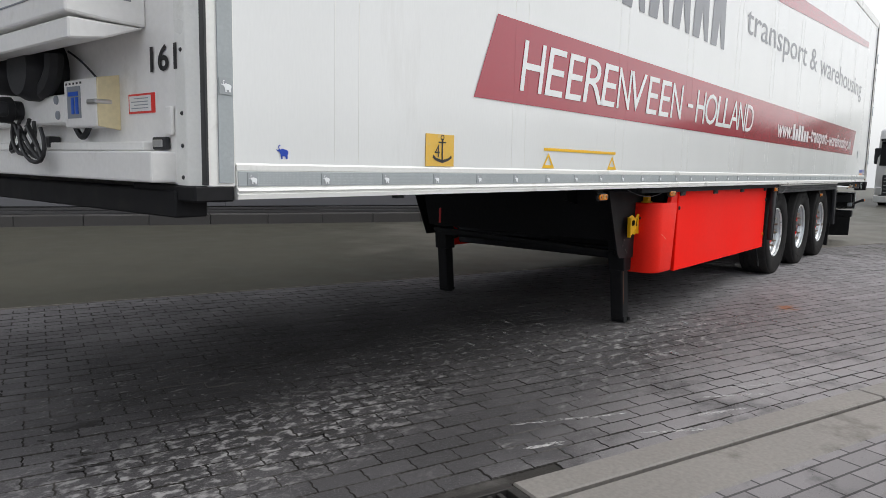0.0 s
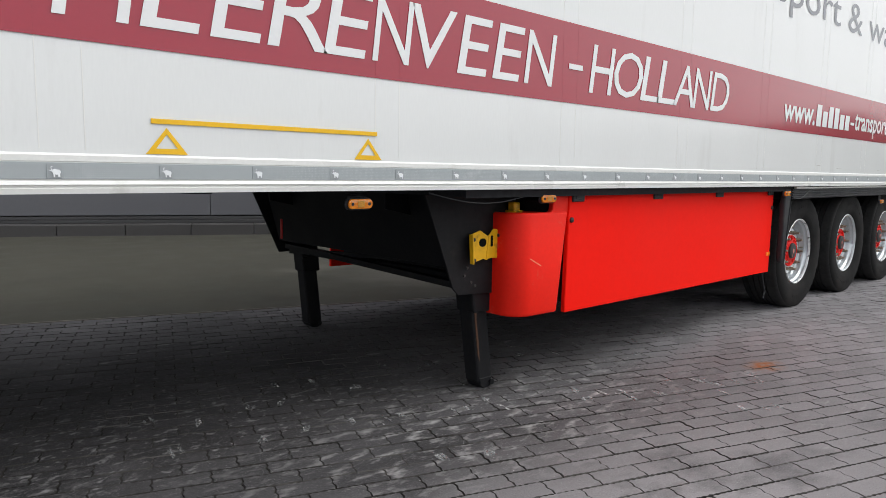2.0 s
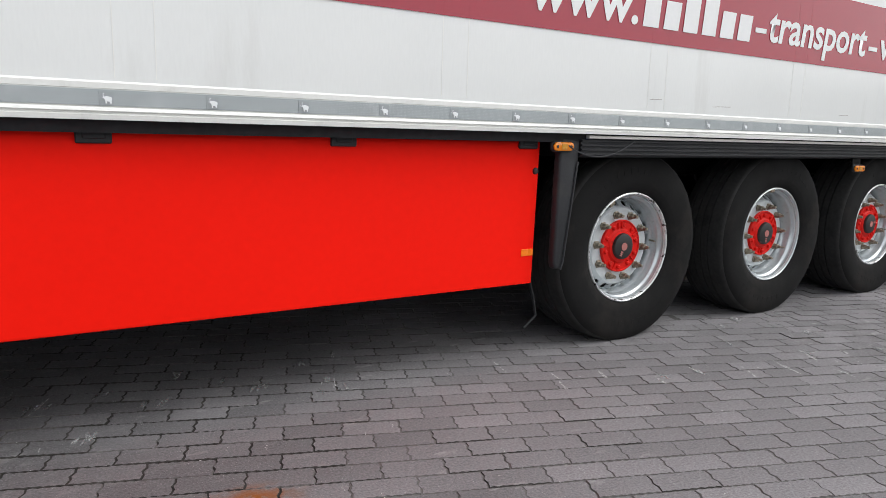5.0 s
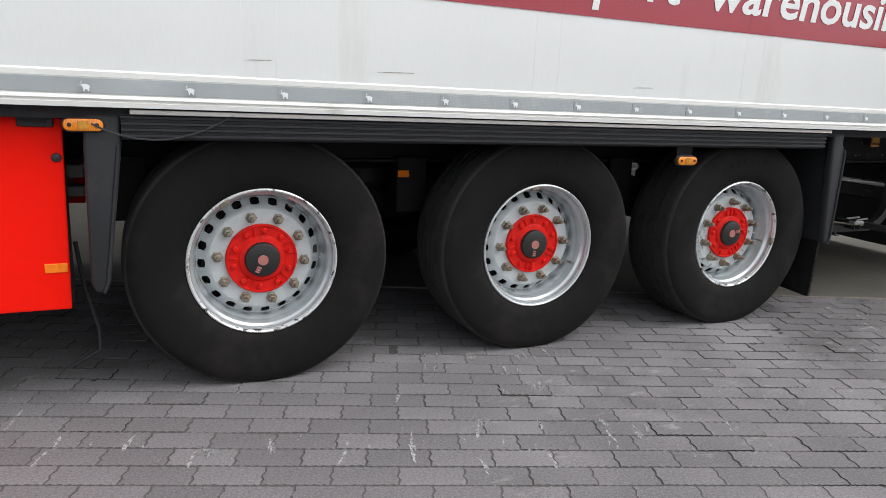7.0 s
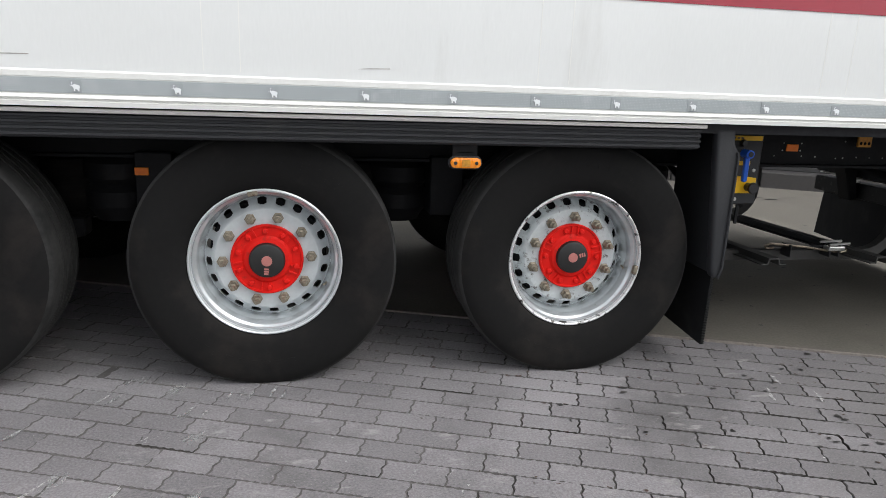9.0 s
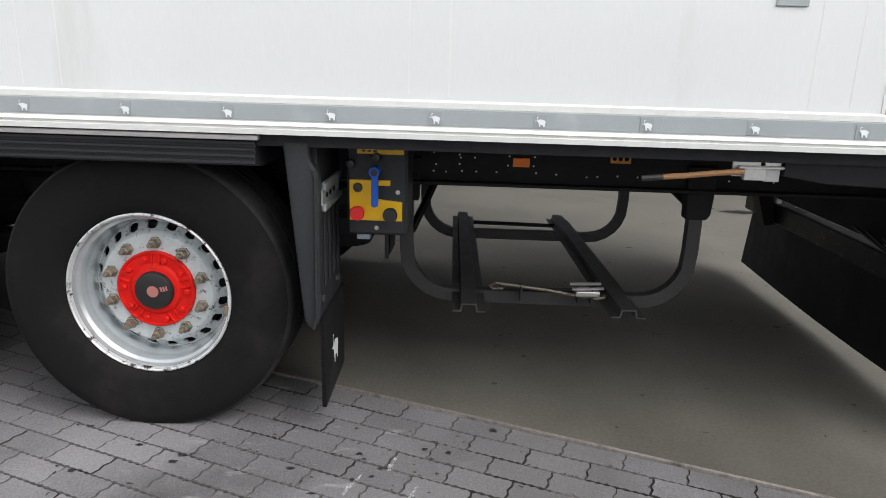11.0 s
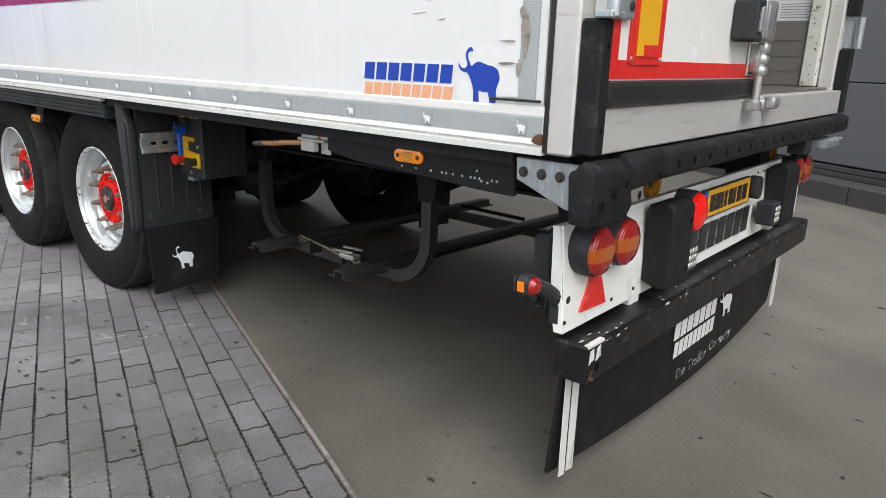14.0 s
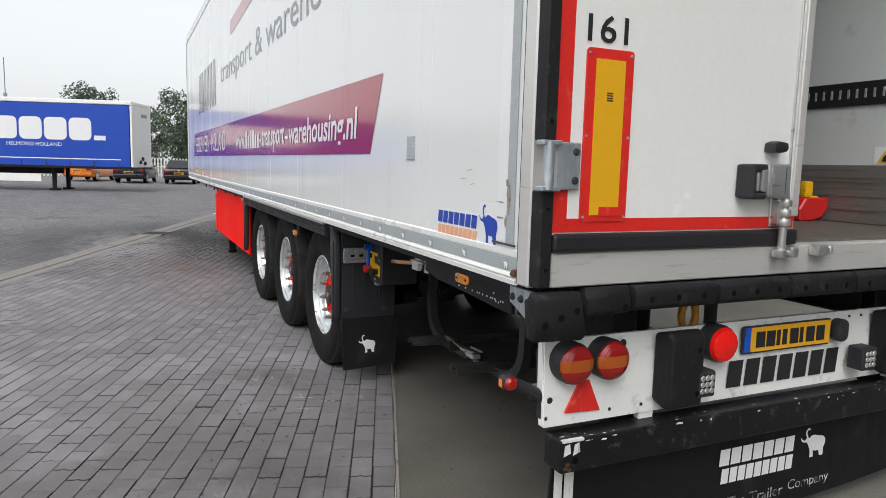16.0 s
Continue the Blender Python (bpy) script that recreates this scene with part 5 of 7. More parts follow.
def rim_mesh():
    seg = 120
    bm = spin(rim_prof, (0, 0, 0), "y", seg)
    for f in bm.faces:
        f.material_index = 1 if f.calc_center_median().y < 0.089 else 2
    rows = [(0.2540, 0.2065), (0.2505, 0.2055), (0.2455, 0.2000), (0.2265, 0.1785), (0.2220, 0.1725), (0.2150, 0.1590), (0.2070, 0.1525), (0.12, 0.1500)]
    rings = [[bm.verts.new((r * math.cos(2 * math.pi * k / seg), y, r * math.sin(2 * math.pi * k / seg))) for k in range(seg)] for r, y in rows]
    for j, (p, q) in enumerate(zip(rings, rings[1:])):
        for k in range(seg):
            if (j == 2 and k % 6 < 3) or (j in (1, 3) and k % 6 == 1):
                continue
            if j in (1, 3) and k % 6 in (0, 2):
                near, far_ = (p, q) if j == 1 else (q, p)
                if k % 6 == 0:
                    bm.faces.new((near[k], near[(k + 1) % seg], far_[k]))
                else:
                    bm.faces.new((near[k], near[(k + 1) % seg], far_[(k + 1) % seg]))
                continue
            bm.faces.new((p[k], p[(k + 1) % seg], q[(k + 1) % seg], q[k]))
    # the thickness of the disc round each opening
    for k in range(0, seg, 6):
        loop = [rings[2][k], rings[1][k + 1], rings[1][k + 2], rings[2][k + 3], rings[3][k + 3], rings[4][k + 2], rings[4][k + 1], rings[3][k]]
        back = [bm.verts.new(x.co + Vector((0, 0.012, 0))) for x in loop]
        for i in range(len(loop)):
            i2 = (i + 1) % len(loop)
            bm.faces.new((loop[i], loop[i2], back[i2], back[i]))
    bmesh.ops.remove_doubles(bm, verts=bm.verts, dist=0.0003)
    return bm


def build_wheel(turn, phase, paint, edge):
    """A wheel of the near side at the origin; turn: degrees by which the cap mark is turned, phase: those of the nuts."""
    rim = link("wheel", rim_mesh(), (paint, edge, RIMBARREL), trailer, "silver steel wheel with worn rim edge", True)
    bm = spin(tyre_prof, (0, 0, 0), "y", 72)
    for f in bm.faces:
        c = f.calc_center_median()
        f.material_index = 1 if (c.x ** 2 + c.z ** 2) ** 0.5 > 0.5145 else 0
    for v in bm.verts:
        v.co.z = max(v.co.z, -0.5135)
    part("tyre", bm, (RUBBER, TREAD), rim, "worn black wide tyre", True)
    # raised marks on the sidewall, as plain bars
    for a0 in (-28, 152):
        for k in range(9):
            a = radians(a0 + phase + k * 7)
            b = box(-0.013, 0.013, 0.0456, 0.049, 0.408, 0.440, 0)
            bmesh.ops.rotate(b, verts=b.verts, cent=(0, 0, 0), matrix=Matrix.Rotation(a, 3, "Y"))
            part("sidewall_bar", b, RUBBER, rim)
    part("brake_drum", spin([(0, 0.235), (0.235, 0.235), (0.24, 0.25), (0.24, 0.40), (0, 0.40)], (0, 0, 0), "y", 32), DEEPBLACK, rim)
    part("hub", spin([(0.146, 0.151), (0.146, 0.137), (0.143, 0.1335), (0.138, 0.1335), (0.135, 0.1385), (0.100, 0.1400), (0.094, 0.136), (0.090, 0.131), (0.080, 0.129), (0.0, 0.129)], (0, 0, 0), "y", 48), HUBRED, rim, "red painted hub", True)
    for k in range(10):
        a = radians(phase + 18 + 36 * k)
        x, z = 0.1185 * math.sin(a), 0.1185 * math.cos(a)
        part("hub_bolt", spin([(0, -0.013), (0.0075, -0.013), (0.0115, -0.009), (0.0125, 0.004)], (x, 0.139, z), "y", 10), HUBRED, rim, "", True)
        x, z = 0.1775 * math.sin(a - radians(18)), 0.1775 * math.cos(a - radians(18))
        part("wheel_nut", spin([(0, -0.056), (0.0095, -0.055), (0.0105, -0.034), (0.0165, -0.032), (0.0178, -0.008), (0.0235, -0.006), (0.0235, 0.0)], (x, 0.150, z), "y", 6), NUT, rim)
    for k in range(5):
        for off in (-0.014, 0.014):
            rib = box(0.098, 0.137, 0.1315, 0.143, off - 0.0028, off + 0.0028, 0.001)
            bmesh.ops.rotate(rib, verts=rib.verts, cent=(0, 0, 0), matrix=Matrix.Rotation(radians(turn + 72 * k), 3, "Y"))
            part("hub_rib", rib, HUBRED, rim)
    part("cap", spin([(0, -0.022), (0.062, -0.022), (0.069, -0.019), (0.0722, -0.012), (0.0735, 0.0)], (0, 0.132, 0), "y", 40), CAP, rim, "black hub cap", True)
    part("cap_mark", spin([(0, -0.0245), (0.0215, -0.0242), (0.0215, -0.022)], (0, 0.132, 0), "y", 20), CAPDOT, rim)
    bars = word_blocks(0.030, 0.060, -0.008, 0.010, 3, "xz", 0.1085, 0.0, 0.25)
    bmesh.ops.rotate(bars, verts=bars.verts, cent=(0, 0, 0), matrix=Matrix.Rotation(radians(turn), 3, "Y"))
    part("cap_bars", bars, CAPDOT, rim)
    # the valve and a weight clipped to the rim
    a = radians(phase + 100)
    valve = [(0.262 * math.sin(a), 0.165, 0.262 * math.cos(a)), (0.256 * math.sin(a), 0.135, 0.256 * math.cos(a)), (0.250 * math.sin(a), 0.118, 0.250 * math.cos(a))]
    part("valve", tube(valve, 0.0045, 6), NUT, rim, "small tyre valve")
    part("balance_weight", prism([(0.278 * math.cos(a), 0.278 * math.sin(a)) for a in (radians(turn + 4 * i) for i in range(3))] + [(0.296 * math.cos(a), 0.296 * math.sin(a)) for a in (radians(turn + 8 - 4 * i) for i in range(3))], "xz", 0.0685, 0.09, 0.003), NUT, rim)
    return rim


for x, turn, phase, paint, edge in ((-1.31, 118.0, -13.0, RIM, RIMEDGE), (0.0, 95.0, 15.0, RIM, RIMCLEAN), (1.31, -14.0, 2.0, RIMDIRTY, RIMEDGE)):
    w = build_wheel(turn, phase, paint, edge)
    w.matrix_basis = pose(x, 0.06, 0.515)
    pair = [w] + list(w.children)
    far = {}
    for o in pair:
        far[o] = o.copy()
        scene.collection.objects.link(far[o])
        far[o].parent = far.get(o.parent, o.parent)
        far[o].matrix_parent_inverse = o.matrix_parent_inverse
    far[w].matrix_basis = pose(x, WIDE - 0.06, 0.515, 0, 0, 180)

# control box behind the axles
cb = tp("valve_box", box(2.018, 2.240, 0.345, 0.60, 0.722, 1.082, 0.01), PLASTIC, "black valve box with yellow plates")
cb.location = (-0.006, -0.073, 0.013)
part("yellow_plate", prism([(2.029, 0.778), (2.222, 0.778), (2.222, 0.850), (2.118, 0.860), (2.118, 0.928), (2.029, 0.928)], "xz", 0.338, 0.346, 0.002), LINEYELLOW, cb)
part("yellow_strip", box(2.119, 2.178, 0.338, 0.345, 0.908, 0.928, 0.001), LINEYELLOW, cb)
part("yellow_strip", box(2.057, 2.226, 0.338, 0.345, 1.022, 1.044, 0.001), LINEYELLOW, cb)
for k in range(3):
    part("print_line", box(2.075 + 0.02 * k, 2.088 + 0.02 * k, 0.336, 0.338, 1.030, 1.036, 0), LETTERBLACK, cb)
lever = part("blue_lever", join(prism(rounded(2.116, 2.140, 0.838, 0.972, 0.010), "xz", 0.285, 0.305, 0.004), spin([(0, -0.03), (0.019, -0.03), (0.021, 0.02), (0, 0.02)], (2.128, 0.30, 0.966), "y", 16)), BLUEPLASTIC, cb, "blue lever")
part("lever_pin", spin([(0, -0.034), (0.012, -0.034), (0.012, 0.03)], (2.128, 0.30, 0.966), "y", 10), CAP, cb)
for x, z, m, nm in ((2.063, 0.812, REDKNOB, "red_button"), (2.182, 0.809, LETTERBLACK, "black_button")):
    part(nm, spin([(0, -0.05), (0.024, -0.05), (0.027, -0.04), (0.020, -0.02), (0.020, 0)], (x, 0.338, z), "y", 16), m, cb, "", True)
for x, z in ((2.060, 0.900), (2.036, 0.985), (2.128, 1.010)):
    part("knob", spin([(0, -0.02), (0.014, -0.018), (0.018, 0)], (x, 0.338, z), "y", 12), LETTERBLACK, cb)
for x, z in ((2.128, 0.750), (2.205, 0.885)):
    part("small_screw", spin([(0, -0.006), (0.008, -0.005), (0.009, 0)], (x, 0.345, z), "y", 8), STEELPLAIN, cb)
tp("valve_nipple", box(2.045, 2.095, 0.29, 0.33, 0.712, 0.735, 0.003), GREYBOX)
tp("drain_pipe", box(2.15, 2.165, 0.29, 0.30, 0.64, 0.735, 0.002), CHASSIS)
tp("air_tank", spin([(0, -0.16), (0.09, -0.15), (0.11, -0.1), (0.11, 0.1), (0.09, 0.15), (0, 0.16)], (2.45, 0.9, 1.0), "x", 20), CHASSIS, "", True)

# spare carrier: two hoops and two channels
for y in (0.655, 1.945):
    pts = [(2.20, y, 1.0), (2.20, y, 0.62)] + [(2.40 - 0.20 * math.cos(a), y, 0.59 - 0.20 * math.sin(a)) for a in [math.pi / 12 * k for k in range(1, 6)]] + [(2.40, y, 0.39), (3.20, y, 0.39)]
    pts += [(3.20 + 0.20 * math.sin(a), y, 0.59 - 0.20 * math.cos(a)) for a in [math.pi / 12 * k for k in range(1, 6)]] + [(3.40, y, 0.62), (3.40, y, 0.82)]
    if y > 1:
        pts = [(px, py, pz - 0.045 * min(1, (1.0 - pz) / 0.5)) for px, py, pz in pts]
    tp("carrier_hoop", tube(pts, 0.03, flat=(0.055, 0.05)), RACKGREY, "grey bent square-tube hoop")
    tp("hoop_hanger", prism([(3.355, 0.76), (3.345, 0.98), (3.47, 0.98), (3.455, 0.78), (3.44, 0.76)], "xz", y - 0.032, y + 0.032, 0.004), CHASSIS)
    tp("hoop_hanger", prism([(2.15, 0.80), (2.14, 0.98), (2.26, 0.98), (2.25, 0.80)], "xz", y - 0.032, y + 0.032, 0.004), CHASSIS)
for xa, xb in ((2.475, 2.43), (3.105, 3.06)):
    bm = bmesh.new()
    sec = [(-0.068, 0.0), (-0.068, 0.006), (-0.036, 0.006), (-0.030, 0.036), (0.030, 0.036), (0.036, 0.006), (0.068, 0.006), (0.068, 0.0), (0.030, 0.0), (0.024, 0.029), (-0.024, 0.029), (-0.030, 0.0)]
    a = [bm.verts.new((xa + p, 0.39, 0.403 + q)) for p, q in sec]
    b = [bm.verts.new((xb + p, 2.33, 0.358 + q)) for p, q in sec]
    for k in range(len(sec)):
        bm.faces.new((a[k], a[(k + 1) % len(sec)], b[(k + 1) % len(sec)], b[k]))
    bm.faces.new(a)
    bm.faces.new(b[::-1])
    tp("carrier_channel", bm, RACKGREY, "grey pressed steel channel")
tp("tie_rod", tube([(2.62, 0.60, 0.440), (2.575, 0.60, 0.438), (2.562, 0.595, 0.452), (2.585, 0.585, 0.466), (2.66, 0.58, 0.460), (2.80, 0.575, 0.447), (2.93, 0.57, 0.428), (3.01, 0.57, 0.418), (3.045, 0.57, 0.424), (3.04, 0.57, 0.436)], 0.007, 6), OLDSTEEL, "tarnished bent steel rod strapped across")
tp("tie_rod", tube([(2.60, 0.62, 0.446), (2.80, 0.61, 0.440), (2.98, 0.60, 0.446)], 0.006, 6), LETTERBLACK)
for x in (2.69, 2.93, 2.985):
    tp("cable_tie", box(x, x + 0.006, 0.555, 0.63, 0.395, 0.462, 0), LETTERBLACK)
tp("ratchet", join(box(2.92, 3.02, 0.55, 0.60, 0.43, 0.455, 0.006, 2), tube([(2.90, 0.53, 0.47), (3.03, 0.54, 0.475)], 0.007, 6), tube([(2.90, 0.6, 0.47), (3.03, 0.6, 0.475)], 0.007, 6)), STEELPLAIN, "small steel ratchet")
tp("far_tie_rod", tube([(2.50, 1.98, 0.405), (3.0, 1.98, 0.40)], 0.012, 6), CHASSIS)
tp("hoop_strut", tube([(2.22, 0.70, 0.66), (2.40, 1.9, 0.98)], 0.02, 6), CHASSIS)
tp("hoop_strut", tube([(3.40, 0.70, 0.80), (3.35, 1.9, 0.95)], 0.02, 6), CHASSIS)

# handle of the carrier winch
tp("winch_handle", tube([(3.075, 0.053, 1.021), (3.14, 0.05, 1.027), (3.24, 0.046, 1.040), (3.345, 0.045, 1.050)], 0.0095, 8), WOOD, "long worn wooden handle", True)
tp("handle_tip", tube([(3.012, 0.056, 1.014), (3.08, 0.053, 1.0215)], 0.010, 8), RACKGREY, "", True)
tp("handle_clip", join(box(3.30, 3.39, 0.062, 0.068, 1.03, 1.10, 0.001), box(3.31, 3.455, 0.035, 0.075, 1.058, 1.068, 0.003), box(3.405, 3.455, 0.066, 0.072, 1.015, 1.08, 0.001), box(3.33, 3.40, 0.035, 0.06, 1.022, 1.058, 0.002)), STEELPLAIN, "bright folded steel clip")

# rear corner plates, hangers and rear under-run gear
for y0, y1 in ((0.03, 0.045), (WIDE - 0.045, WIDE - 0.03)):
    g = tp("corner_plate", prism([(4.268, 1.105), (4.458, 1.105), (4.448, 0.986), (4.43, 0.984), (4.272, 1.046)], "xz", y0, y1, 0.002), GALV, "galvanised corner plate with three bolts")
    for x in (4.294, 4.351, 4.407):
        part("bolt", spin([(0, -0.012), (0.009, -0.011), (0.0105, -0.004), (0.0145, -0.003), (0.0145, 0)], (x, y0, 1.068), "y", 12), RACKGREY, g)
tp("side_arm", prism([(3.46, 1.085), (4.25, 1.085), (4.25, 0.990), (4.12, 0.992), (3.9, 1.004), (3.6, 1.014), (3.46, 1.035)], "xz", 0.05, 0.07, 0.003), CHASSIS)
for y in (0.52, 2.08):
    tp("rear_hanger", prism([(4.08, 1.085), (4.32, 1.085), (4.33, 0.62), (4.36, 0.45), (4.30, 0.44), (4.24, 0.62), (4.17, 0.80)], "xz", y - 0.06, y + 0.06, 0.006), CHASSIS, "black hanger bracket")
lampbar = tp("lamp_carrier", prism([(4.345, 0.908), (4.372, 0.916), (4.393, 0.72), (4.393, 0.615), (4.37, 0.612), (4.37, 0.606), (4.40, 0.606), (4.40, 0.72), (4.380, 0.920), (4.343, 0.913)], "xz", 0.115, 2.47, 0.0), LAMPBARWHITE, "white sheet-metal lamp carrier")
part("end_plate", prism([(4.350, 0.918), (4.372, 0.918), (4.392, 0.72), (4.398, 0.61), (4.374, 0.61), (4.356, 0.72)], "xz", 0.109, 0.1145, 0), LAMPBARWHITE, lampbar)
# added black sheet that makes the carrier dark from behind
tp("carrier_back", box(4.328, 4.342, 0.13, 2.46, 0.625, 0.905, 0.002), CHASSIS, "black sheet added behind the lamp carrier")
tp("lamp_back_box", prism([(4.262, 0.730), (4.252, 0.862), (4.362, 0.888), (4.362, 0.722)], "xz", 0.16, 0.42, 0.008), PLASTIC)
tp("lamp_back_box", box(4.22, 4.365, 2.15, 2.40, 0.72, 0.90, 0.008), PLASTIC)
LENSX = 4.375


def round_lamp(y, z, lens, split):
    lamp = tp("tail_lamp", spin([(0.074, 0.0), (0.076, 0.055), (0.072, 0.072), (0.0, 0.072)], (LENSX, y, z), "x", 32), PLASTIC, "round tail lamp in a black housing", True)
    if split:
        for lo, hi, m, nm in ((0.021, 0.08, lens, "red_lens"), (-0.021, 0.021, TAILAMBER, "amber_lens"), (-0.08, -0.021, lens, "red_lens")):
            bm = spin([(0, 0.098), (0.035, 0.096), (0.058, 0.090), (0.069, 0.080), (0.070, 0.072)], (LENSX, y, z), "x", 40)
            for level, way in ((lo, -1), (hi, 1)):
                bmesh.ops.bisect_plane(bm, geom=bm.verts[:] + bm.edges[:] + bm.faces[:], plane_co=(0, 0, z + level), plane_no=(0, 0, way), clear_outer=True)
            part(nm, bm, m, lamp, "", True)
    else:
        part("red_lens", spin([(0, 0.102), (0.04, 0.099), (0.063, 0.088), (0.070, 0.072)], (LENSX, y, z), "x", 28), lens, lamp, "bright red lens", True)
    return lamp


round_lamp(0.207, 0.842, REDLENS, True)
round_lamp(0.366, 0.842, REDLENS, True)
round_lamp(0.905, 0.852, REDGLOW, False)
round_lamp(2.20, 0.858, REDLENS, True)
round_lamp(2.345, 0.86, REDLENS, True)
tri = tp("warning_triangle", prism([(0.195, 0.652), (0.352, 0.645), (0.298, 0.765), (0.255, 0.765)], "yz", 4.401, 4.408, 0.001), TAPERED, "red triangular reflector")
for y0 in (0.597, 1.875):
    tp("rubber_buffer", prism([(4.40, 0.655), (4.40, 0.915), (4.47, 0.935), (4.498, 0.91), (4.498, 0.64), (4.46, 0.635)], "xz", y0, y0 + 0.165, 0.012, 2), BUMPRUBBER, "black rubber dock buffer")
    for z in (0.69, 0.86):
        tp("buffer_hole", spin([(0, 0.0005), (0.011, 0.0005)], (4.4985, y0 + 0.135, z), "x", 12), HOLE)
plate = tp("registration_plate", prism(rounded(1.055, 1.585, 0.787, 0.902, 0.008), "yz", 4.400, 4.412, 0.001), PLASTIC, "yellow registration plate in a black holder")
part("plate_face", box(4.412, 4.416, 1.095, 1.578, 0.795, 0.897, 0), PLATEYELLOW, plate)
part("blue_field", box(4.412, 4.416, 1.061, 1.094, 0.795, 0.897, 0), BLUEPLASTIC, plate)
for y, w in ((1.125, 0.05), (1.185, 0.05), (1.245, 0.02), (1.28, 0.025), (1.325, 0.05), (1.385, 0.02), (1.425, 0.05), (1.49, 0.05)):
    part("plate_bar", box(4.416, 4.4185, y, y + w, 0.812, 0.878, 0), LETTERBLACK, plate)
tp("plate_lamp", prism(rounded(1.592, 1.66, 0.80, 0.90, 0.03), "yz", 4.40, 4.45, 0.01, 2), PLASTIC, "black plate lamp", True)
for k in range(7):
    y0 = 0.985 + k * 0.098
    tp("maker_bar", sheet([(y0, 0.652), (y0 + 0.08, 0.652), (y0 + 0.090, 0.764), (y0 + 0.010, 0.764)], "yz", 4.4055), LETTERBLACK, "black maker bar")
for y0, z0 in ((0.735, 0.668), (1.70, 0.672)):
    wl2 = tp("work_lamp", box(4.42, 4.50, y0, y0 + 0.09, z0, z0 + 0.105, 0.01, 2), PLASTIC, "square black LED work lamp")
    for i in range(3):
        for j in range(3):
            part("led", spin([(0, 0.004), (0.010, 0.003), (0.012, 0.0)], (4.501, y0 + 0.022 + i * 0.023, z0 + 0.028 + j * 0.025), "x", 8), STEELPLAIN, wl2)
for y in (0.12, 0.40, 0.55, 0.86, 1.72, 1.80, 2.30):
    tp("rivet", spin([(0, 0.004), (0.006, 0.003), (0.007, 0.0)], (4.401, y, 0.64 if y < 1 else 0.90), "x", 8), LETTERBLACK)
for y, z, r in ((0.135, 0.705, 0.012), (0.45, 0.885, 0.014), (1.70, 0.86, 0.018)):
    tp("grommet", spin([(0, 0.004), (r, 0.003), (r + 0.003, 0.0)], (4.397, y, z), "x", 12), LETTERBLACK)
# swinging end-outline lamps
for side in (lambda y: y, lambda y: WIDE - y):
    arm = tp("lamp_arm", tube([(4.372, side(0.135), 0.672), (4.370, side(0.118), 0.712), (4.366, side(0.07), 0.742), (4.360, side(0.012), 0.770)], 0.022, 10), PLASTIC, "black rubber arm with a red and amber outline lamp", True)
    part("arm_foot", box(4.352, 4.392, min(side(0.108), side(0.160)), max(side(0.108), side(0.160)), 0.628, 0.695, 0.008, 2), PLASTIC, arm)
    part("lamp_head", box(4.334, 4.376, min(side(-0.042), side(0.014)), max(side(-0.042), side(0.014)), 0.748, 0.805, 0.016, 3), PLASTIC, arm, "", True)
    part("red_lens", spin([(0, 0.018), (0.016, 0.016), (0.024, 0.008), (0.026, 0.0)], (4.3765, side(-0.014), 0.7765), "x", 18), REDLENS, arm, "red lens", True)
    part("front_lens", box(4.324, 4.3335, min(side(-0.036), side(0.008)), max(side(-0.036), side(0.008)), 0.755, 0.798, 0.004, 2), PLASTIC, arm)
    part("amber_window", box(4.344, 4.366, min(side(-0.0445), side(-0.0422)), max(side(-0.0445), side(-0.0422)), 0.762, 0.791, 0.001), AMBERREFL, arm, "amber side window")
sw = tp("switch_box", box(4.258, 4.330, 0.14, 0.22, 0.655, 0.725, 0.010, 2), GALV, "small grey switch box with a black knob")
part("switch_face", box(4.265, 4.323, 0.132, 0.139, 0.662, 0.718, 0.003), CHASSIS, sw)
part("switch_knob", spin([(0, -0.016), (0.014, -0.015), (0.015, 0.0)], (4.294, 0.132, 0.69), "y", 12), LETTERBLACK, sw)
for k in range(5):
    tp("loom_cable", tube([(4.30 + 0.012 * k, 0.14 + 0.08 * k, 0.66), (4.29, 0.30 + 0.1 * k, 0.60 - 0.02 * (k % 2)), (4.30, 0.6 + 0.12 * k, 0.66)], 0.007, 5), LETTERBLACK)
# under-run beam and the long flap below it
beam = tp("underrun_beam", box(4.358, 4.47, 0.145, 2.50, 0.455, 0.578, 0.010, 2), BEAMBLACK, "scuffed black under-run beam")
for y in (0.155, 0.195):
    part("worn_patch", prism([(y, 0.52), (y + 0.03, 0.53), (y + 0.025, 0.565), (y + 0.005, 0.56)], "yz", 4.4705, 4.4715, 0), WORNWHITE, beam)
part("worn_edge", box(4.455, 4.4712, 0.15, 0.24, 0.570, 0.5788, 0), WORNWHITE, beam)
part("lash_hole", spin([(0, 0.001), (0.014, 0.001)], (4.4705, 0.205, 0.50), "x", 12), HOLE, beam)
for y in (0.55, 2.05):
    tp("beam_bracket", box(4.36, 4.395, y, y + 0.07, 0.575, 0.65, 0.004), LAMPBARWHITE)
bm = bmesh.new()
N = 24
top, bot, top2, bot2 = [], [], [], []
for k in range(N + 1):
    y = 0.17 + 2.22 * k / N
    s = math.sin(math.pi * k / N)
    zb = 0.105 - 0.045 * s
    x = 4.385
    xb = 4.355 + 0.03 * s
    top.append(bm.verts.new((x, y, 0.46)))
    bot.append(bm.verts.new((xb, y, zb)))
    top2.append(bm.verts.new((x - 0.012, y, 0.46)))
    bot2.append(bm.verts.new((xb - 0.012, y, zb)))
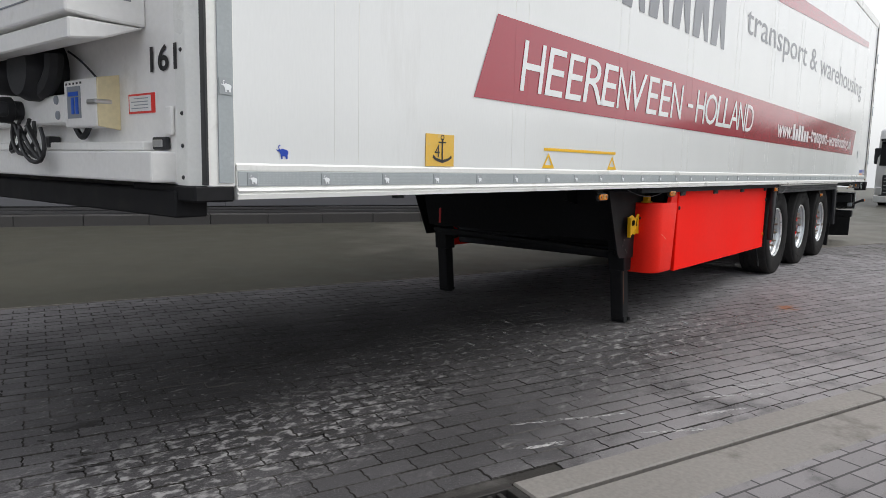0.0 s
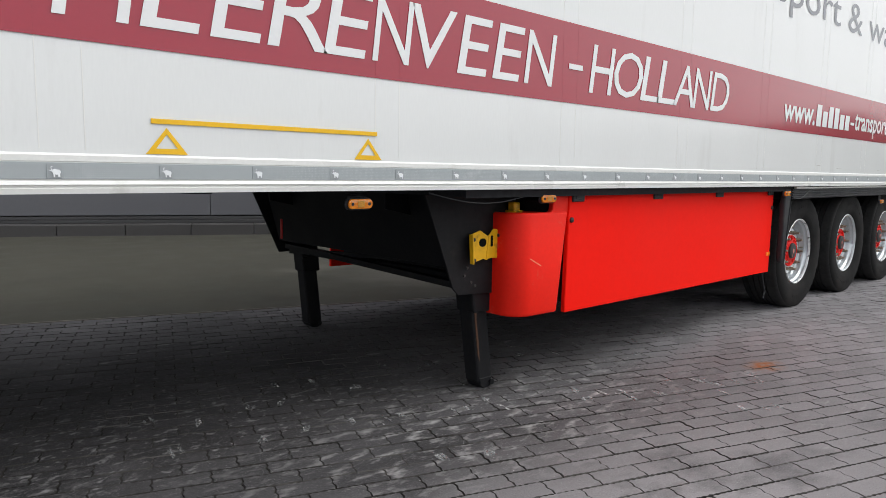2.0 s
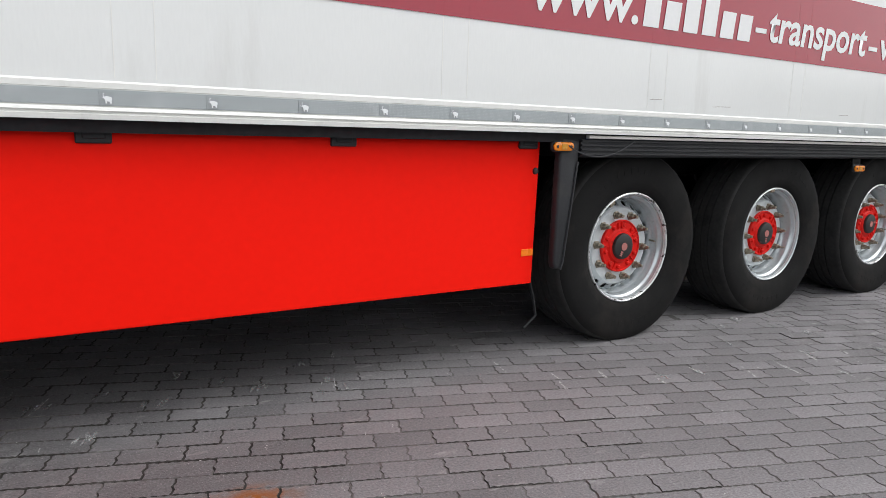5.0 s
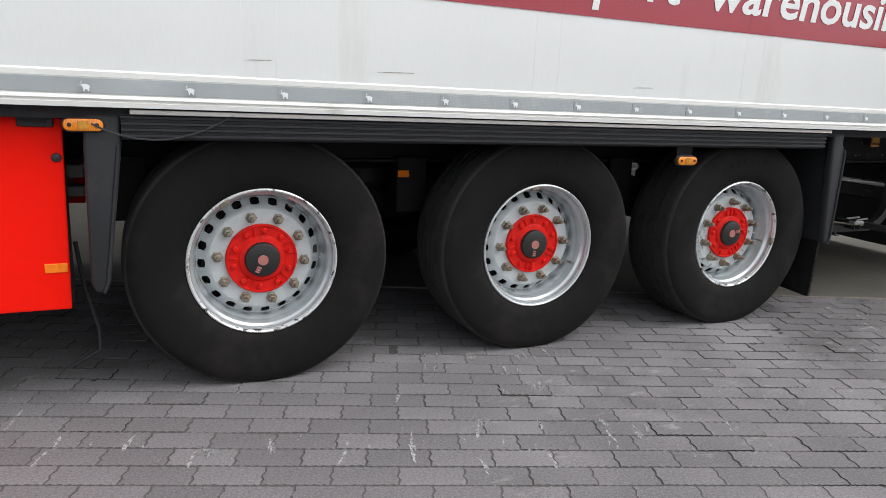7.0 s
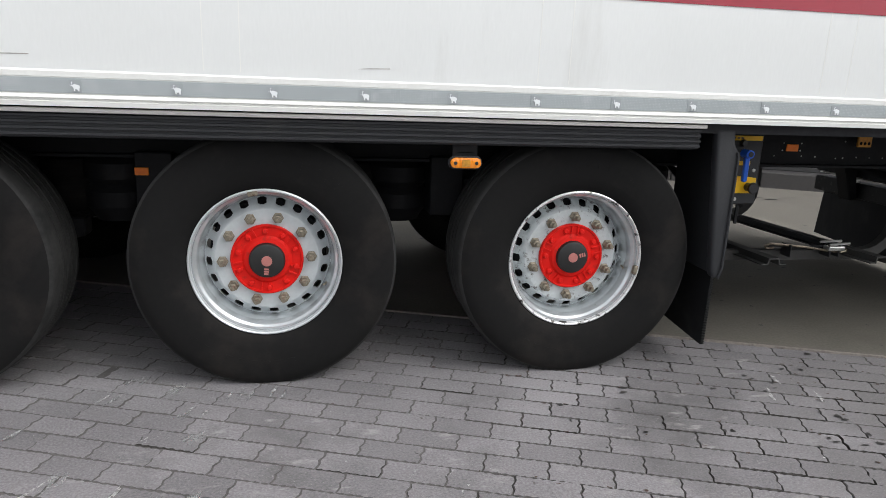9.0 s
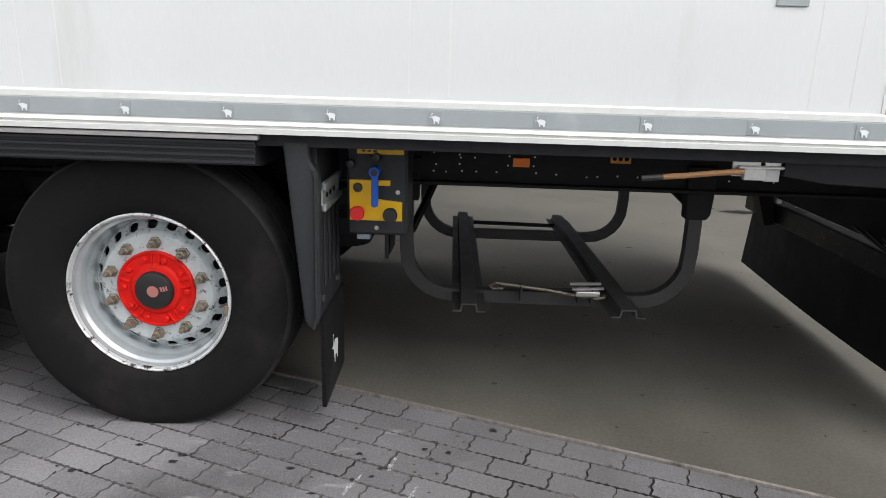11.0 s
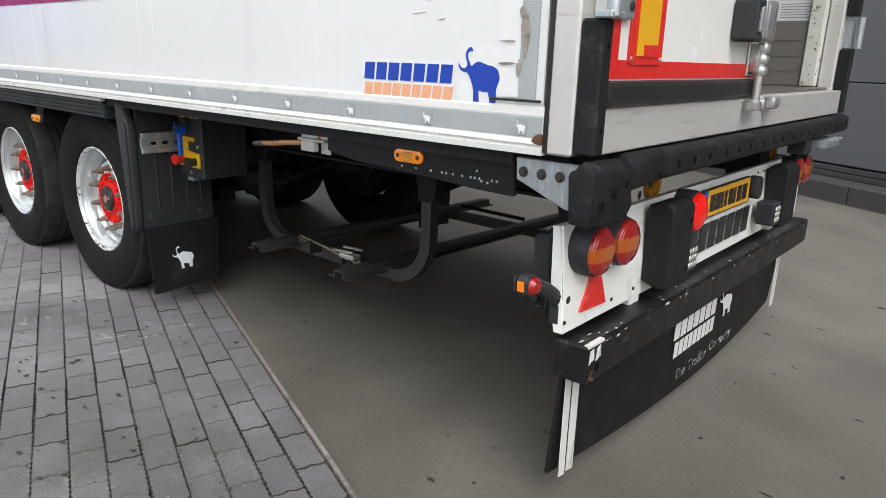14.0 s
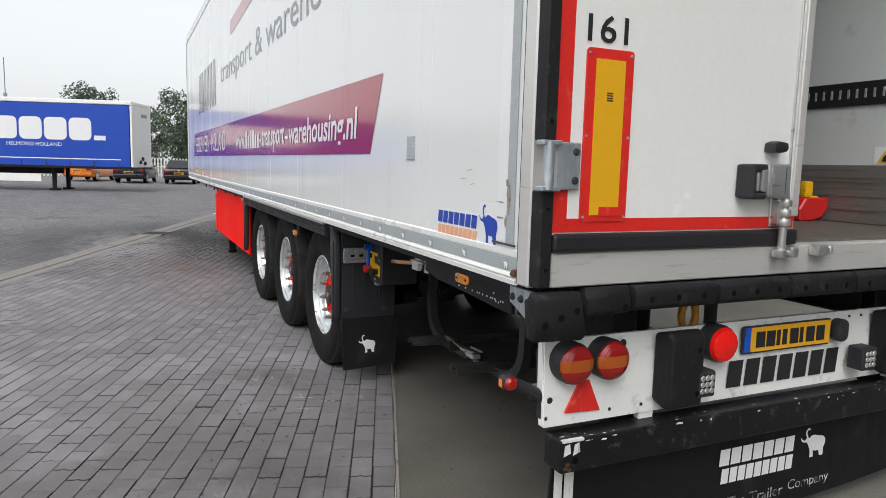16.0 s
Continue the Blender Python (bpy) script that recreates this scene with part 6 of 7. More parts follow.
for k in range(N):
    bm.faces.new((top[k], top[k + 1], bot[k + 1], bot[k]))
    bm.faces.new((top2[k + 1], top2[k], bot2[k], bot2[k + 1]))
    bm.faces.new((bot[k], bot[k + 1], bot2[k + 1], bot2[k]))
bm.faces.new((top[0], bot[0], bot2[0], top2[0]))
bm.faces.new((top[N], top2[N], bot2[N], bot[N]))
spray = tp("spray_flap", bm, FLAPRUBBER, "long black rubber spray flap with white print")
for y0, y1 in ((0.177, 0.212), (0.222, 0.262), (2.315, 2.35), (2.36, 2.38)):
    part("white_stripe", prism([(y0, 0.105), (y1, 0.10), (y1, 0.452), (y0, 0.452)], "yz", 4.389, 4.391, 0), WORNWHITE, spray)
for k in range(7):
    y0 = 1.0 + k * 0.065
    part("print_bar", sheet([(y0, 0.306), (y0 + 0.056, 0.306), (y0 + 0.060, 0.378), (y0 + 0.004, 0.378)], "yz", 4.390), LETTERWHITE, spray)
for k in range(9):
    y0 = 1.015 + k * 0.0485
    part("print_bar", sheet([(y0, 0.226), (y0 + 0.041, 0.226), (y0 + 0.045, 0.292), (y0 + 0.004, 0.292)], "yz", 4.390), LETTERWHITE, spray)
part("print_emblem", emblem(1.575, 0.330, 0.17, 0.15, "yz", 4.390), LETTERWHITE, spray)
for word, y0, width in (("The", 1.06, 0.108), ("Trailer", 1.195, 0.205), ("Company", 1.432, 0.268)):
    lettering("slogan", word, WORNPRINT, spray, (4.390, y0, 0.112), (0, 1, 0), (0, 0, 1), width, 0.06 if word == "Company" else 0.048)

# rear frame, doors and the open cargo box
for y0, y1 in ((-0.018, 0.06), (WIDE - 0.06, WIDE + 0.018)):
    tp("rear_post", box(4.388, 4.459, y0, y1, 1.128, 3.98, 0.006), STAINLESS, "brushed stainless rear post")
tp("post_gasket", box(4.368, 4.386, -0.006, 0.05, 1.13, 3.95, 0.002), LETTERBLACK)
tp("rear_header", box(4.388, 4.492, 0.06, WIDE - 0.06, 3.84, 3.98, 0.006), STAINLESS)
tp("rear_sill", box(4.34, 4.503, 0.045, WIDE - 0.045, 1.132, 1.247, 0.004), STAINLESS, "brushed stainless rear sill")
for y0 in (-0.016, WIDE - 0.034):
    for z0, z1 in ((1.135, 1.452), (1.61, 2.35), (2.5, 3.2)):
        g = tp("rubber_strip", box(4.461, 4.520, y0, y0 + 0.050, z0, z1, 0.006), BUMPRUBBER, "black rubber post guard")
        for z in (z0 + 0.06, z1 - 0.06):
            part("screw_hole", spin([(0, 0.0006), (0.007, 0.0006)], (4.520, y0 + 0.028, z), "x", 8), HOLE, g)
door = tp("rear_door", box(4.460, 4.503, 0.036, 1.176, 1.30, 3.84, 0.006), DOORWHITE, "white closed rear door")
part("bottom_seal", box(4.465, 4.520, 0.037, 1.186, 1.249, 1.312, 0.014, 2), LETTERBLACK, door, "thick black rubber seal")
part("marking_tape", box(4.503, 4.5055, 0.095, 1.165, 1.316, 1.361, 0), TAPERED, door)
part("marking_tape", box(4.503, 4.5055, 0.037, 0.094, 1.316, 3.80, 0), TAPERED, door)
part("edge_profile", box(4.503, 4.515, 1.140, 1.179, 1.362, 3.84, 0.003), STAINLESS, door)
part("edge_profile", box(4.503, 4.512, 1.112, 1.122, 1.364, 3.84, 0.002), STEELPLAIN, door)
board = part("marker_board", prism(rounded(0.142, 0.332, 1.350, 1.912, 0.012), "yz", 4.504, 4.510, 0.001), TAPERED, door, "red and yellow rear marking board")
part("yellow_field", box(4.5105, 4.5125, 0.178, 0.296, 1.372, 1.878, 0), BOARDYELLOW, door)
part("board_patch", box(4.5128, 4.5138, 0.215, 0.300, 1.370, 1.400, 0), TAPERED, door)
for y, z in ((0.153, 1.895), (0.322, 1.895), (0.153, 1.63), (0.322, 1.63), (0.153, 1.365), (0.322, 1.365)):
    part("rivet", spin([(0, 0.004), (0.005, 0.003), (0.006, 0.0)], (4.510, y, z), "x", 8), STEELPLAIN, door)
part("board_print", join(*[box(4.5126, 4.5133, 0.225, 0.250, 1.745 + 0.008 * k, 1.749 + 0.008 * k, 0) for k in range(4)]), LETTERBLACK, door)
lettering("fleet_number", "161", LETTERBLACK, door, (4.506, 0.142, 1.930), (0, 1, 0), (0, 0, 1), 0.162, 0.088, weight=0.01)
for z0 in (1.455, 2.35, 3.3):
    h = tp("door_hinge", join(box(4.505, 4.522, 0.035, 0.128, z0, z0 + 0.152, 0.004), spin([(0, 0), (0.017, 0), (0.017, 0.15), (0, 0.15)], (4.535, -0.004, z0 + 0.001), "z", 14),
           box(4.50, 4.545, -0.032, 0.04, z0 - 0.004, z0 + 0.012, 0.003), box(4.50, 4.545, -0.032, 0.04, z0 + 0.14, z0 + 0.156, 0.003)), GALV, "zinc-plated door hinge", True)
    for z in (z0 + 0.03, z0 + 0.122):
        part("bolt", spin([(0, 0.005), (0.006, 0.005), (0.012, 0.003), (0.013, 0.0)], (4.522, 0.108, z), "x", 12), RACKGREY, h)
rod = tp("lock_rod", tube([(4.540, 1.068, 1.212), (4.540, 1.068, 1.45)], 0.0155, 14), STEELPLAIN, "bright locking rod", True)
part("rod_guide", join(box(4.503, 4.514, 1.026, 1.104, 1.322, 1.435, 0.004), box(4.514, 4.546, 1.030, 1.050, 1.335, 1.425, 0.005, 2)), STEELPLAIN, rod, "", True)
for z in (1.325, 1.362, 1.399):
    part("rod_collar", spin([(0.0157, 0), (0.024, 0.003), (0.026, 0.010), (0.026, 0.022), (0.024, 0.029), (0.0157, 0.031)], (4.540, 1.068, z), "z", 18), STEELPLAIN, rod, "", True)
part("cam", join(spin([(0, 0), (0.022, 0.002), (0.026, 0.010), (0.026, 0.030), (0.020, 0.036), (0, 0.038)], (4.540, 1.058, 1.205), "z", 16), prism(rounded(1.108, 1.146, 1.204, 1.246, 0.010), "yz", 4.520, 4.560, 0.006, 2), box(4.528, 4.552, 1.06, 1.11, 1.212, 1.232, 0.004)), STEELPLAIN, rod, "", True)
tp("keeper", join(box(4.503, 4.552, 1.268, 1.328, 1.204, 1.250, 0.010, 2), spin([(0, 0), (0.014, 0.002), (0.016, 0.012), (0.012, 0.030), (0, 0.032)], (4.532, 1.358, 1.212), "z", 12), box(4.520, 4.544, 1.31, 1.35, 1.216, 1.236, 0.004)), STEELPLAIN, "steel rod keeper", True)
handle = tp("door_handle", prism([(0.918, 1.440), (1.026, 1.432), (1.038, 1.445), (1.036, 1.552), (1.024, 1.562), (0.916, 1.556)], "yz", 4.508, 4.584, 0.010, 3), HANDLEGREY, "grey pressed steel door handle in a black frame", True)
part("handle_frame", join(box(4.506, 4.584, 0.838, 0.858, 1.434, 1.556, 0.007, 2), box(4.506, 4.580, 0.850, 0.918, 1.534, 1.558, 0.007, 2), box(4.506, 4.580, 0.850, 0.918, 1.430, 1.454, 0.007, 2), box(4.506, 4.520, 0.855, 0.917, 1.45, 1.54, 0.002)), PLASTIC, handle, "black plastic handle frame")
part("handle_pull", prism(rounded(0.868, 0.886, 1.458, 1.530, 0.007), "yz", 4.530, 4.576, 0.006, 2), STEELPLAIN, handle)
part("handle_plate", prism(rounded(0.890, 0.920, 1.456, 1.540, 0.010), "yz", 4.528, 4.582, 0.006, 2), HANDLEGREY, handle)
part("handle_ridge", tube([(4.585, 0.934, 1.545), (4.5855, 0.928, 1.50), (4.585, 0.936, 1.445)], 0.005, 8), HANDLEGREY, handle, "", True)
part("handle_button", prism(rounded(0.938, 0.978, 1.482, 1.522, 0.008), "yz", 4.5835, 4.5885, 0.002), HANDLEGREY, handle)
part("handle_groove", box(4.5835, 4.5848, 1.006, 1.009, 1.45, 1.548, 0), GREYWIRE, handle)
tp("rubber_stop", prism([(0.972, 1.606), (1.000, 1.600), (1.040, 1.606), (1.048, 1.618), (1.044, 1.640), (0.995, 1.645), (0.974, 1.638)], "yz", 4.503, 4.556, 0.010, 2), LETTERBLACK, "black rubber door stop", True)
tp("open_door", box(3.25, 4.42, WIDE + 0.03, WIDE + 0.09, 1.30, 3.84, 0.006), DOORWHITE, "white rear door folded open along the side")
tp("open_door_seal", box(3.25, 4.42, WIDE + 0.025, WIDE + 0.10, 1.25, 1.305, 0.01), LETTERBLACK)
for y0, z0 in ((WIDE + 0.01, 1.455),):
    tp("door_hinge", join(box(4.44, 4.50, WIDE + 0.022, WIDE + 0.11, z0, z0 + 0.15, 0.004), spin([(0, 0), (0.017, 0), (0.017, 0.15), (0, 0.15)], (4.53, WIDE + 0.005, z0), "z", 12)), GALV)
# inside
tp("box_lining", box(XF + 0.1, 4.385, WIDE - 0.085, WIDE - 0.071, 1.27, 3.94, 0), INNERWHITE, "pale grey box lining")
tp("box_lining", box(XF + 0.1, 4.385, 0.071, 0.085, 1.27, 3.94, 0), INNERWHITE)
tp("box_ceiling", box(XF + 0.1, 4.385, 0.09, WIDE - 0.09, 3.935, 3.955, 0), INNERWHITE)
tp("bulkhead", box(XF + 0.085, XF + 0.10, 0.09, WIDE - 0.09, 1.27, 3.93, 0), INNERWHITE)
kick = tp("kick_plate", box(XF + 0.1, 4.312, WIDE - 0.105, WIDE - 0.087, 1.262, 1.585, 0.003), KICK, "scuffed aluminium kick plate")
for z in (1.335, 1.41, 1.49):
    part("kick_rib", box(XF + 0.1, 4.312, WIDE - 0.109, WIDE - 0.1055, z, z + 0.008, 0), KICK, kick)
load = tp("load_rail", box(XF + 0.1, 4.05, WIDE - 0.10, WIDE - 0.087, 1.915, 2.045, 0.003), LETTERBLACK, "black slotted load rail")
slot0 = None
for k in range(30):
    x = 4.0 - k * 0.05
    if slot0 is None:
        slot0 = part("slot", box(-0.007, 0.007, WIDE - 0.103, WIDE - 0.1005, 1.955, 2.005, 0.001), STEELPLAIN, load)
        slot0.location.x = x
    else:
        at_part(slot0, Matrix.Translation((x, 0, 0)))
tp("inner_post", box(4.315, 4.388, WIDE - 0.12, WIDE - 0.062, 1.262, 3.84, 0.006), POSTWORN, "scuffed pale inner post")
sign = tp("warning_sign", box(3.925, 4.34, WIDE - 0.0885, WIDE - 0.087, 1.59, 1.685, 0), LETTERWHITE, "white sticker with yellow warning triangles")
for x in (3.99, 4.10):
    part("triangle", prism([(x - 0.048, 1.597), (x + 0.048, 1.597), (x, 1.675)], "xz", WIDE - 0.091, WIDE - 0.0895, 0), SIGNYELLOW, sign)
    part("triangle_mark", prism([(x - 0.020, 1.606), (x + 0.022, 1.606), (x + 0.006, 1.642), (x - 0.008, 1.638)], "xz", WIDE - 0.0935, WIDE - 0.092, 0), LETTERBLACK, sign)
part("round_mark", spin([(0, 0), (0.013, 0)], (4.045, WIDE - 0.0905, 1.662), "y", 14), BLUEPLASTIC, sign)
for k in range(6):
    part("print_line", box(4.165, 4.32 - 0.02 * (k % 2), WIDE - 0.0905, WIDE - 0.0895, 1.602 + 0.013 * k, 1.606 + 0.013 * k, 0), GREYBOX, sign)
tp("load_stop", prism([(2.26, 1.262), (2.36, 1.262), (2.45, 1.285), (2.485, 1.33), (2.49, 1.395), (2.30, 1.395), (2.25, 1.33)], "yz", 3.64, 3.70, 0.008), REDKNOB, "red and yellow load stop")
tp("load_stop_tab", join(box(3.645, 3.69, 2.30, 2.365, 1.396, 1.488, 0.012, 2), box(3.645, 3.69, 2.35, 2.415, 1.385, 1.405, 0.006)), YELLOWPAINT)
# rubber bumper row across the back
buffers = [(-0.03, 0.16), (0.17, 0.36), (0.37, 0.75), (0.76, 1.14), (1.15, 1.53), (1.54, 1.92), (1.93, 2.31), (2.32, 2.63)]
for i, (y0, y1) in enumerate(buffers):
    if i == 0:
        d = prism([(4.46, 0.965), (4.46, 1.10), (4.50, 1.118), (4.535, 1.10), (4.548, 1.0), (4.53, 0.958)], "xz", y0, y1, 0.012, 2)
    elif i == 1:
        d = prism([(4.46, 1.035), (4.46, 1.12), (4.51, 1.122), (4.54, 1.105), (4.54, 1.045), (4.52, 1.03)], "xz", y0, y1, 0.010, 2)
    else:
        d = prism([(4.465, 1.035), (4.465, 1.125), (4.525, 1.127), (4.548, 1.112), (4.548, 1.055), (4.525, 1.038)], "xz", y0, y1, 0.008, 2)
    if i < 2:
        for v in d.verts:
            v.co += 0.016 * noise.noise_vector(v.co * 22)
    b = tp("rubber_bumper", d, BUMPRUBBER, "worn black rubber bumper block", True)
    for k in range(3):
        y = y0 + (y1 - y0) * (0.18 + 0.32 * k)
        part("bolt_hole", spin([(0, 0.001), (0.012, 0.001)], (4.548 if i > 1 else 4.546, y, 1.08 if i > 1 else 1.02 + 0.02 * k), "x", 10), HOLE, b)
tp("bumper_back", box(4.33, 4.463, 0.10, 2.5, 1.04, 1.128, 0.004), CHASSIS)
for y0 in (0.87, 2.28):
    tp("coated_chain", tube([(4.29, y0 + 0.055 * math.sin(a) * 0.7, 1.0 - 0.075 * (1 - math.cos(a)) * 0.8) for a in [2 * math.pi * k / 16 for k in range(17)]], 0.016, 7), BRAID, "amber plastic-coated chain loop", True)
tp("step_grip", join(box(4.42, 4.56, 2.18, 2.45, 0.985, 1.01, 0.003), *[box(4.44, 4.57, 2.19 + 0.045 * k, 2.215 + 0.045 * k, 1.01, 1.025, 0.002) for k in range(6)]), GALV, "bright ribbed step grip")
tp("far_end_box", box(4.42, 4.5, 2.05, 2.16, 0.96, 1.03, 0.006), PLASTIC)

# ---- things across the yard ----
def loft_box(lower, upper, bev):
    """A tapered body between two outlines (lists of x, y, z)."""
    bm = bmesh.new()
    a = [bm.verts.new(p) for p in lower]
    b = [bm.verts.new(p) for p in upper]
    bm.faces.new(a[::-1])
    bm.faces.new(b)
    for i in range(len(a)):
        bm.faces.new((a[i], a[(i + 1) % len(a)], b[(i + 1) % len(a)], b[i]))
    bmesh.ops.recalc_face_normals(bm, faces=bm.faces)
    return bevel(bm, bev, 2)


GLASS = material("dark_car_glass", (0.012, 0.014, 0.016), 0.06, vary=0.05, coat=0.5)
CHROME = material("pale_lamp_glass", (0.6, 0.6, 0.6), 0.2, metal=0.3, vary=0.1)


def car(name, at, heading, paint, label):
    """A hatchback with its length along local x, tail at -x."""
    c = thing(name, pose(at[0], at[1], at[2], 0, 0, heading), label, "car", "cars parked across the yard")

    def cp(nm, bm, mat, lab="", smooth=False):
        o = link(nm, bm, mat, None, lab, smooth)
        o.parent = c
        return o

    side = [(-2.05, 0.35), (-2.10, 0.55), (-2.08, 0.82), (-2.0, 0.93), (0.95, 0.92), (1.75, 0.80), (2.05, 0.62), (2.08, 0.38), (1.9, 0.25), (-1.9, 0.25)]
    body = cp("body", prism(side, "xz", -0.87, 0.87, 0.07, 3), paint, "", True)
    cab = cp("cabin", loft_box([(-1.98, -0.80, 0.90), (1.0, -0.80, 0.90), (1.0, 0.80, 0.90), (-1.98, 0.80, 0.90)], [(-1.45, -0.60, 1.42), (0.15, -0.60, 1.43), (0.15, 0.60, 1.43), (-1.45, 0.60, 1.42)], 0.05), paint, "", True)
    cp("rear_window", loft_box([(-1.965, -0.66, 0.97), (-1.955, -0.66, 0.97), (-1.955, 0.66, 0.97), (-1.965, 0.66, 0.97)], [(-1.56, -0.55, 1.345), (-1.54, -0.55, 1.345), (-1.54, 0.55, 1.345), (-1.56, 0.55, 1.345)], 0), GLASS)
    for s in (-1, 1):
        cp("side_window", loft_box([(-1.6, 0.795 * s, 0.97), (0.72, 0.795 * s, 0.97), (0.72, 0.775 * s, 0.97), (-1.6, 0.775 * s, 0.97)], [(-1.3, 0.645 * s, 1.35), (0.12, 0.645 * s, 1.35), (0.12, 0.62 * s, 1.35), (-1.3, 0.62 * s, 1.35)], 0), GLASS)
        cp("tail_lamp", box(-2.11, -2.03, s * 0.55, s * 0.84, 0.66, 0.80, 0.02), REDLENS)
        cp("mirror", box(0.55, 0.72, s * 0.86, s * 1.0, 0.93, 1.05, 0.03), paint)
        for x in (-1.32, 1.28):
            tyre = cp("wheel", spin([(0, 0), (0.24, 0.0), (0.30, 0.02), (0.315, 0.06), (0.315, 0.19), (0.2, 0.2)], (x, 0, 0.315), "y", 24), RUBBER, "", True)
            tyre.data.transform(Matrix.Translation((0, -0.875 if s < 0 else 0.675, 0)))
            part("rim", spin([(0, -0.004), (0.2, -0.006), (0.215, 0.002)], (x, -0.877 if s < 0 else 0.877, 0.315), "y", 16), RIM, tyre)
    pl = cp("plate", box(-2.125, -2.10, -0.26, 0.26, 0.58, 0.69, 0), PLATEYELLOW)
    part("plate_bar", box(-2.130, -2.126, -0.2, 0.2, 0.61, 0.66, 0), LETTERBLACK, pl)
    cp("rear_bumper", prism([(-2.14, 0.34), (-2.15, 0.52), (-2.0, 0.54), (-2.0, 0.30)], "xz", -0.86, 0.86, 0.03, 2), paint)
    cp("badge", spin([(0, -0.012), (0.045, -0.01), (0.05, 0)], (-2.10, 0, 0.80), "x", 16), CHROME)
    return c


ORANGE = material("orange_car_paint", (0.72, 0.20, 0.02), 0.25, vary=0.03, coat=0.5)
DARKBLUE = material("dark_blue_car_paint", (0.014, 0.018, 0.028), 0.3, vary=0.05, coat=0.25)
BLACKPAINT = material("black_car_paint", (0.012, 0.013, 0.017), 0.3, vary=0.05, coat=0.25)
car("orange_car", (-42.6, -3.25, 0), 160, ORANGE, "small orange hatchback parked on the far side")
car("dark_car", (-40.3, -0.65, 0), 167, DARKBLUE, "dark blue hatchback parked beside a fence")
car("dark_car", (-39.35, 2.0, 0), 169, BLACKPAINT, "black hatchback parked beside a fence")

# blue curtain-sided trailer
CURTAIN = material("blue_curtain", (0.005, 0.058, 0.42), 0.4, vary=0.08, fine=6, coarse=0.8)
ct = thing("curtain_trailer", pose(-26.6, -0.95, -0.04, 0, 0, math.degrees(math.atan2(-0.944, -0.33))), "blue curtain-sided semi-trailer with white ends", "trailer")


def cpart(nm, bm, mat, lab="", smooth=False):
    o = link(nm, bm, mat, None, lab, smooth)
    o.parent = ct
    return o


# local x runs along the trailer, local -y is away from the near curtain
cur = cpart("curtain", box(0.12, 13.5, -0.03, 0.0, 1.12, 3.78, 0.01), CURTAIN, "blue tarpaulin curtain")
cpart("curtain", box(0.12, 13.5, -2.5, -2.47, 1.12, 3.78, 0.01), CURTAIN)
cpart("roof", box(0.0, 13.6, -2.5, 0.0, 3.80, 3.98, 0.03), LAMPBARWHITE)
cpart("end_wall", box(0.0, 0.10, -2.48, -0.02, 1.10, 3.80, 0.02), LAMPBARWHITE)
cpart("end_wall", box(13.5, 13.6, -2.48, -0.02, 1.10, 3.80, 0.02), LAMPBARWHITE)
cpart("floor_edge", box(0.0, 13.6, -2.5, 0.0, 1.02, 1.13, 0.01), CHASSIS)
cpart("chassis", box(3.7, 13.2, -1.9, -0.6, 0.75, 1.02, 0.01), CHASSIS)
for k in range(13):
    part("buckle", box(0.6 + k, 0.63 + k, 0.0, 0.02, 1.06, 1.32, 0), LETTERBLACK, cur)
part("curtain_line", box(0.5, 13.2, 0.001, 0.006, 1.42, 1.46, 0), LETTERWHITE, cur)
for k in range(5):
    x1 = 1.70 + k * 1.02
    nm = prism(rounded(x1, x1 + 0.93, 2.24, 3.20, 0.22), "xz", 0.002, 0.006, 0)
    part("name_block", nm, LETTERWHITE, cur)
part("name_block", box(1.12, 1.60, 0.002, 0.006, 2.26, 2.46, 0), LETTERWHITE, cur)
ob = lettering("place_lettering", "HELMOND HOLLAND", LETTERWHITE, cur, (5.2, 0.006, 1.96), (-1, 0, 0), (0, 0, 1), 2.25, 0.16)
for y in (-0.5, -1.85):
    lg = cpart("leg", box(3.45, 3.60, y - 0.07, y + 0.07, 0.12, 1.02, 0.01), CHASSIS)
    part("foot", box(3.33, 3.72, y - 0.15, y + 0.15, 0.04, 0.12, 0.01), CHASSIS, lg)
cpart("side_guard", box(3.9, 8.6, -0.12, -0.08, 0.42, 0.75, 0.01), LAMPBARWHITE)
for x in (9.4, 10.7, 12.0):
    wc = cpart("wheel", spin([(0, 0), (0.3, 0), (0.42, 0.02), (0.52, 0.06), (0.52, 0.34), (0.3, 0.36)], (x, -0.42, 0.52), "y", 24), RUBBER, "", True)
    wf = cpart("wheel", spin([(0, 0), (0.3, 0), (0.42, 0.02), (0.52, 0.06), (0.52, 0.34), (0.3, 0.36)], (x, -2.45, 0.52), "y", 24), RUBBER, "", True)
cpart("mudwing", box(8.8, 12.7, -0.5, -0.1, 1.0, 1.05, 0.01), CHASSIS)
for k, (y, z) in enumerate(((-0.9, 1.35), (-1.2, 1.5), (-1.5, 1.3))):
    cpart("connector", spin([(0, -0.08), (0.08, -0.07), (0.09, 0)], (0.0, y, z), "x", 10), PLASTIC)
cpart("end_plate", box(-0.012, 0.0, -1.9, -1.2, 3.35, 3.5, 0), GREYBOX)

# white lorry far behind
LORRY = material("white_lorry_paint", (0.78, 0.78, 0.78), 0.25, vary=0.03, coat=0.4)
lorry = thing("white_lorry", pose(22.3, 0.77, 0.0, 0, 0, 0), "white lorry with a dark grille parked far behind", "lorry")


def lpart(nm, bm, mat, lab="", smooth=False):
    o = link(nm, bm, mat, None, lab, smooth)
    o.parent = lorry
    return o


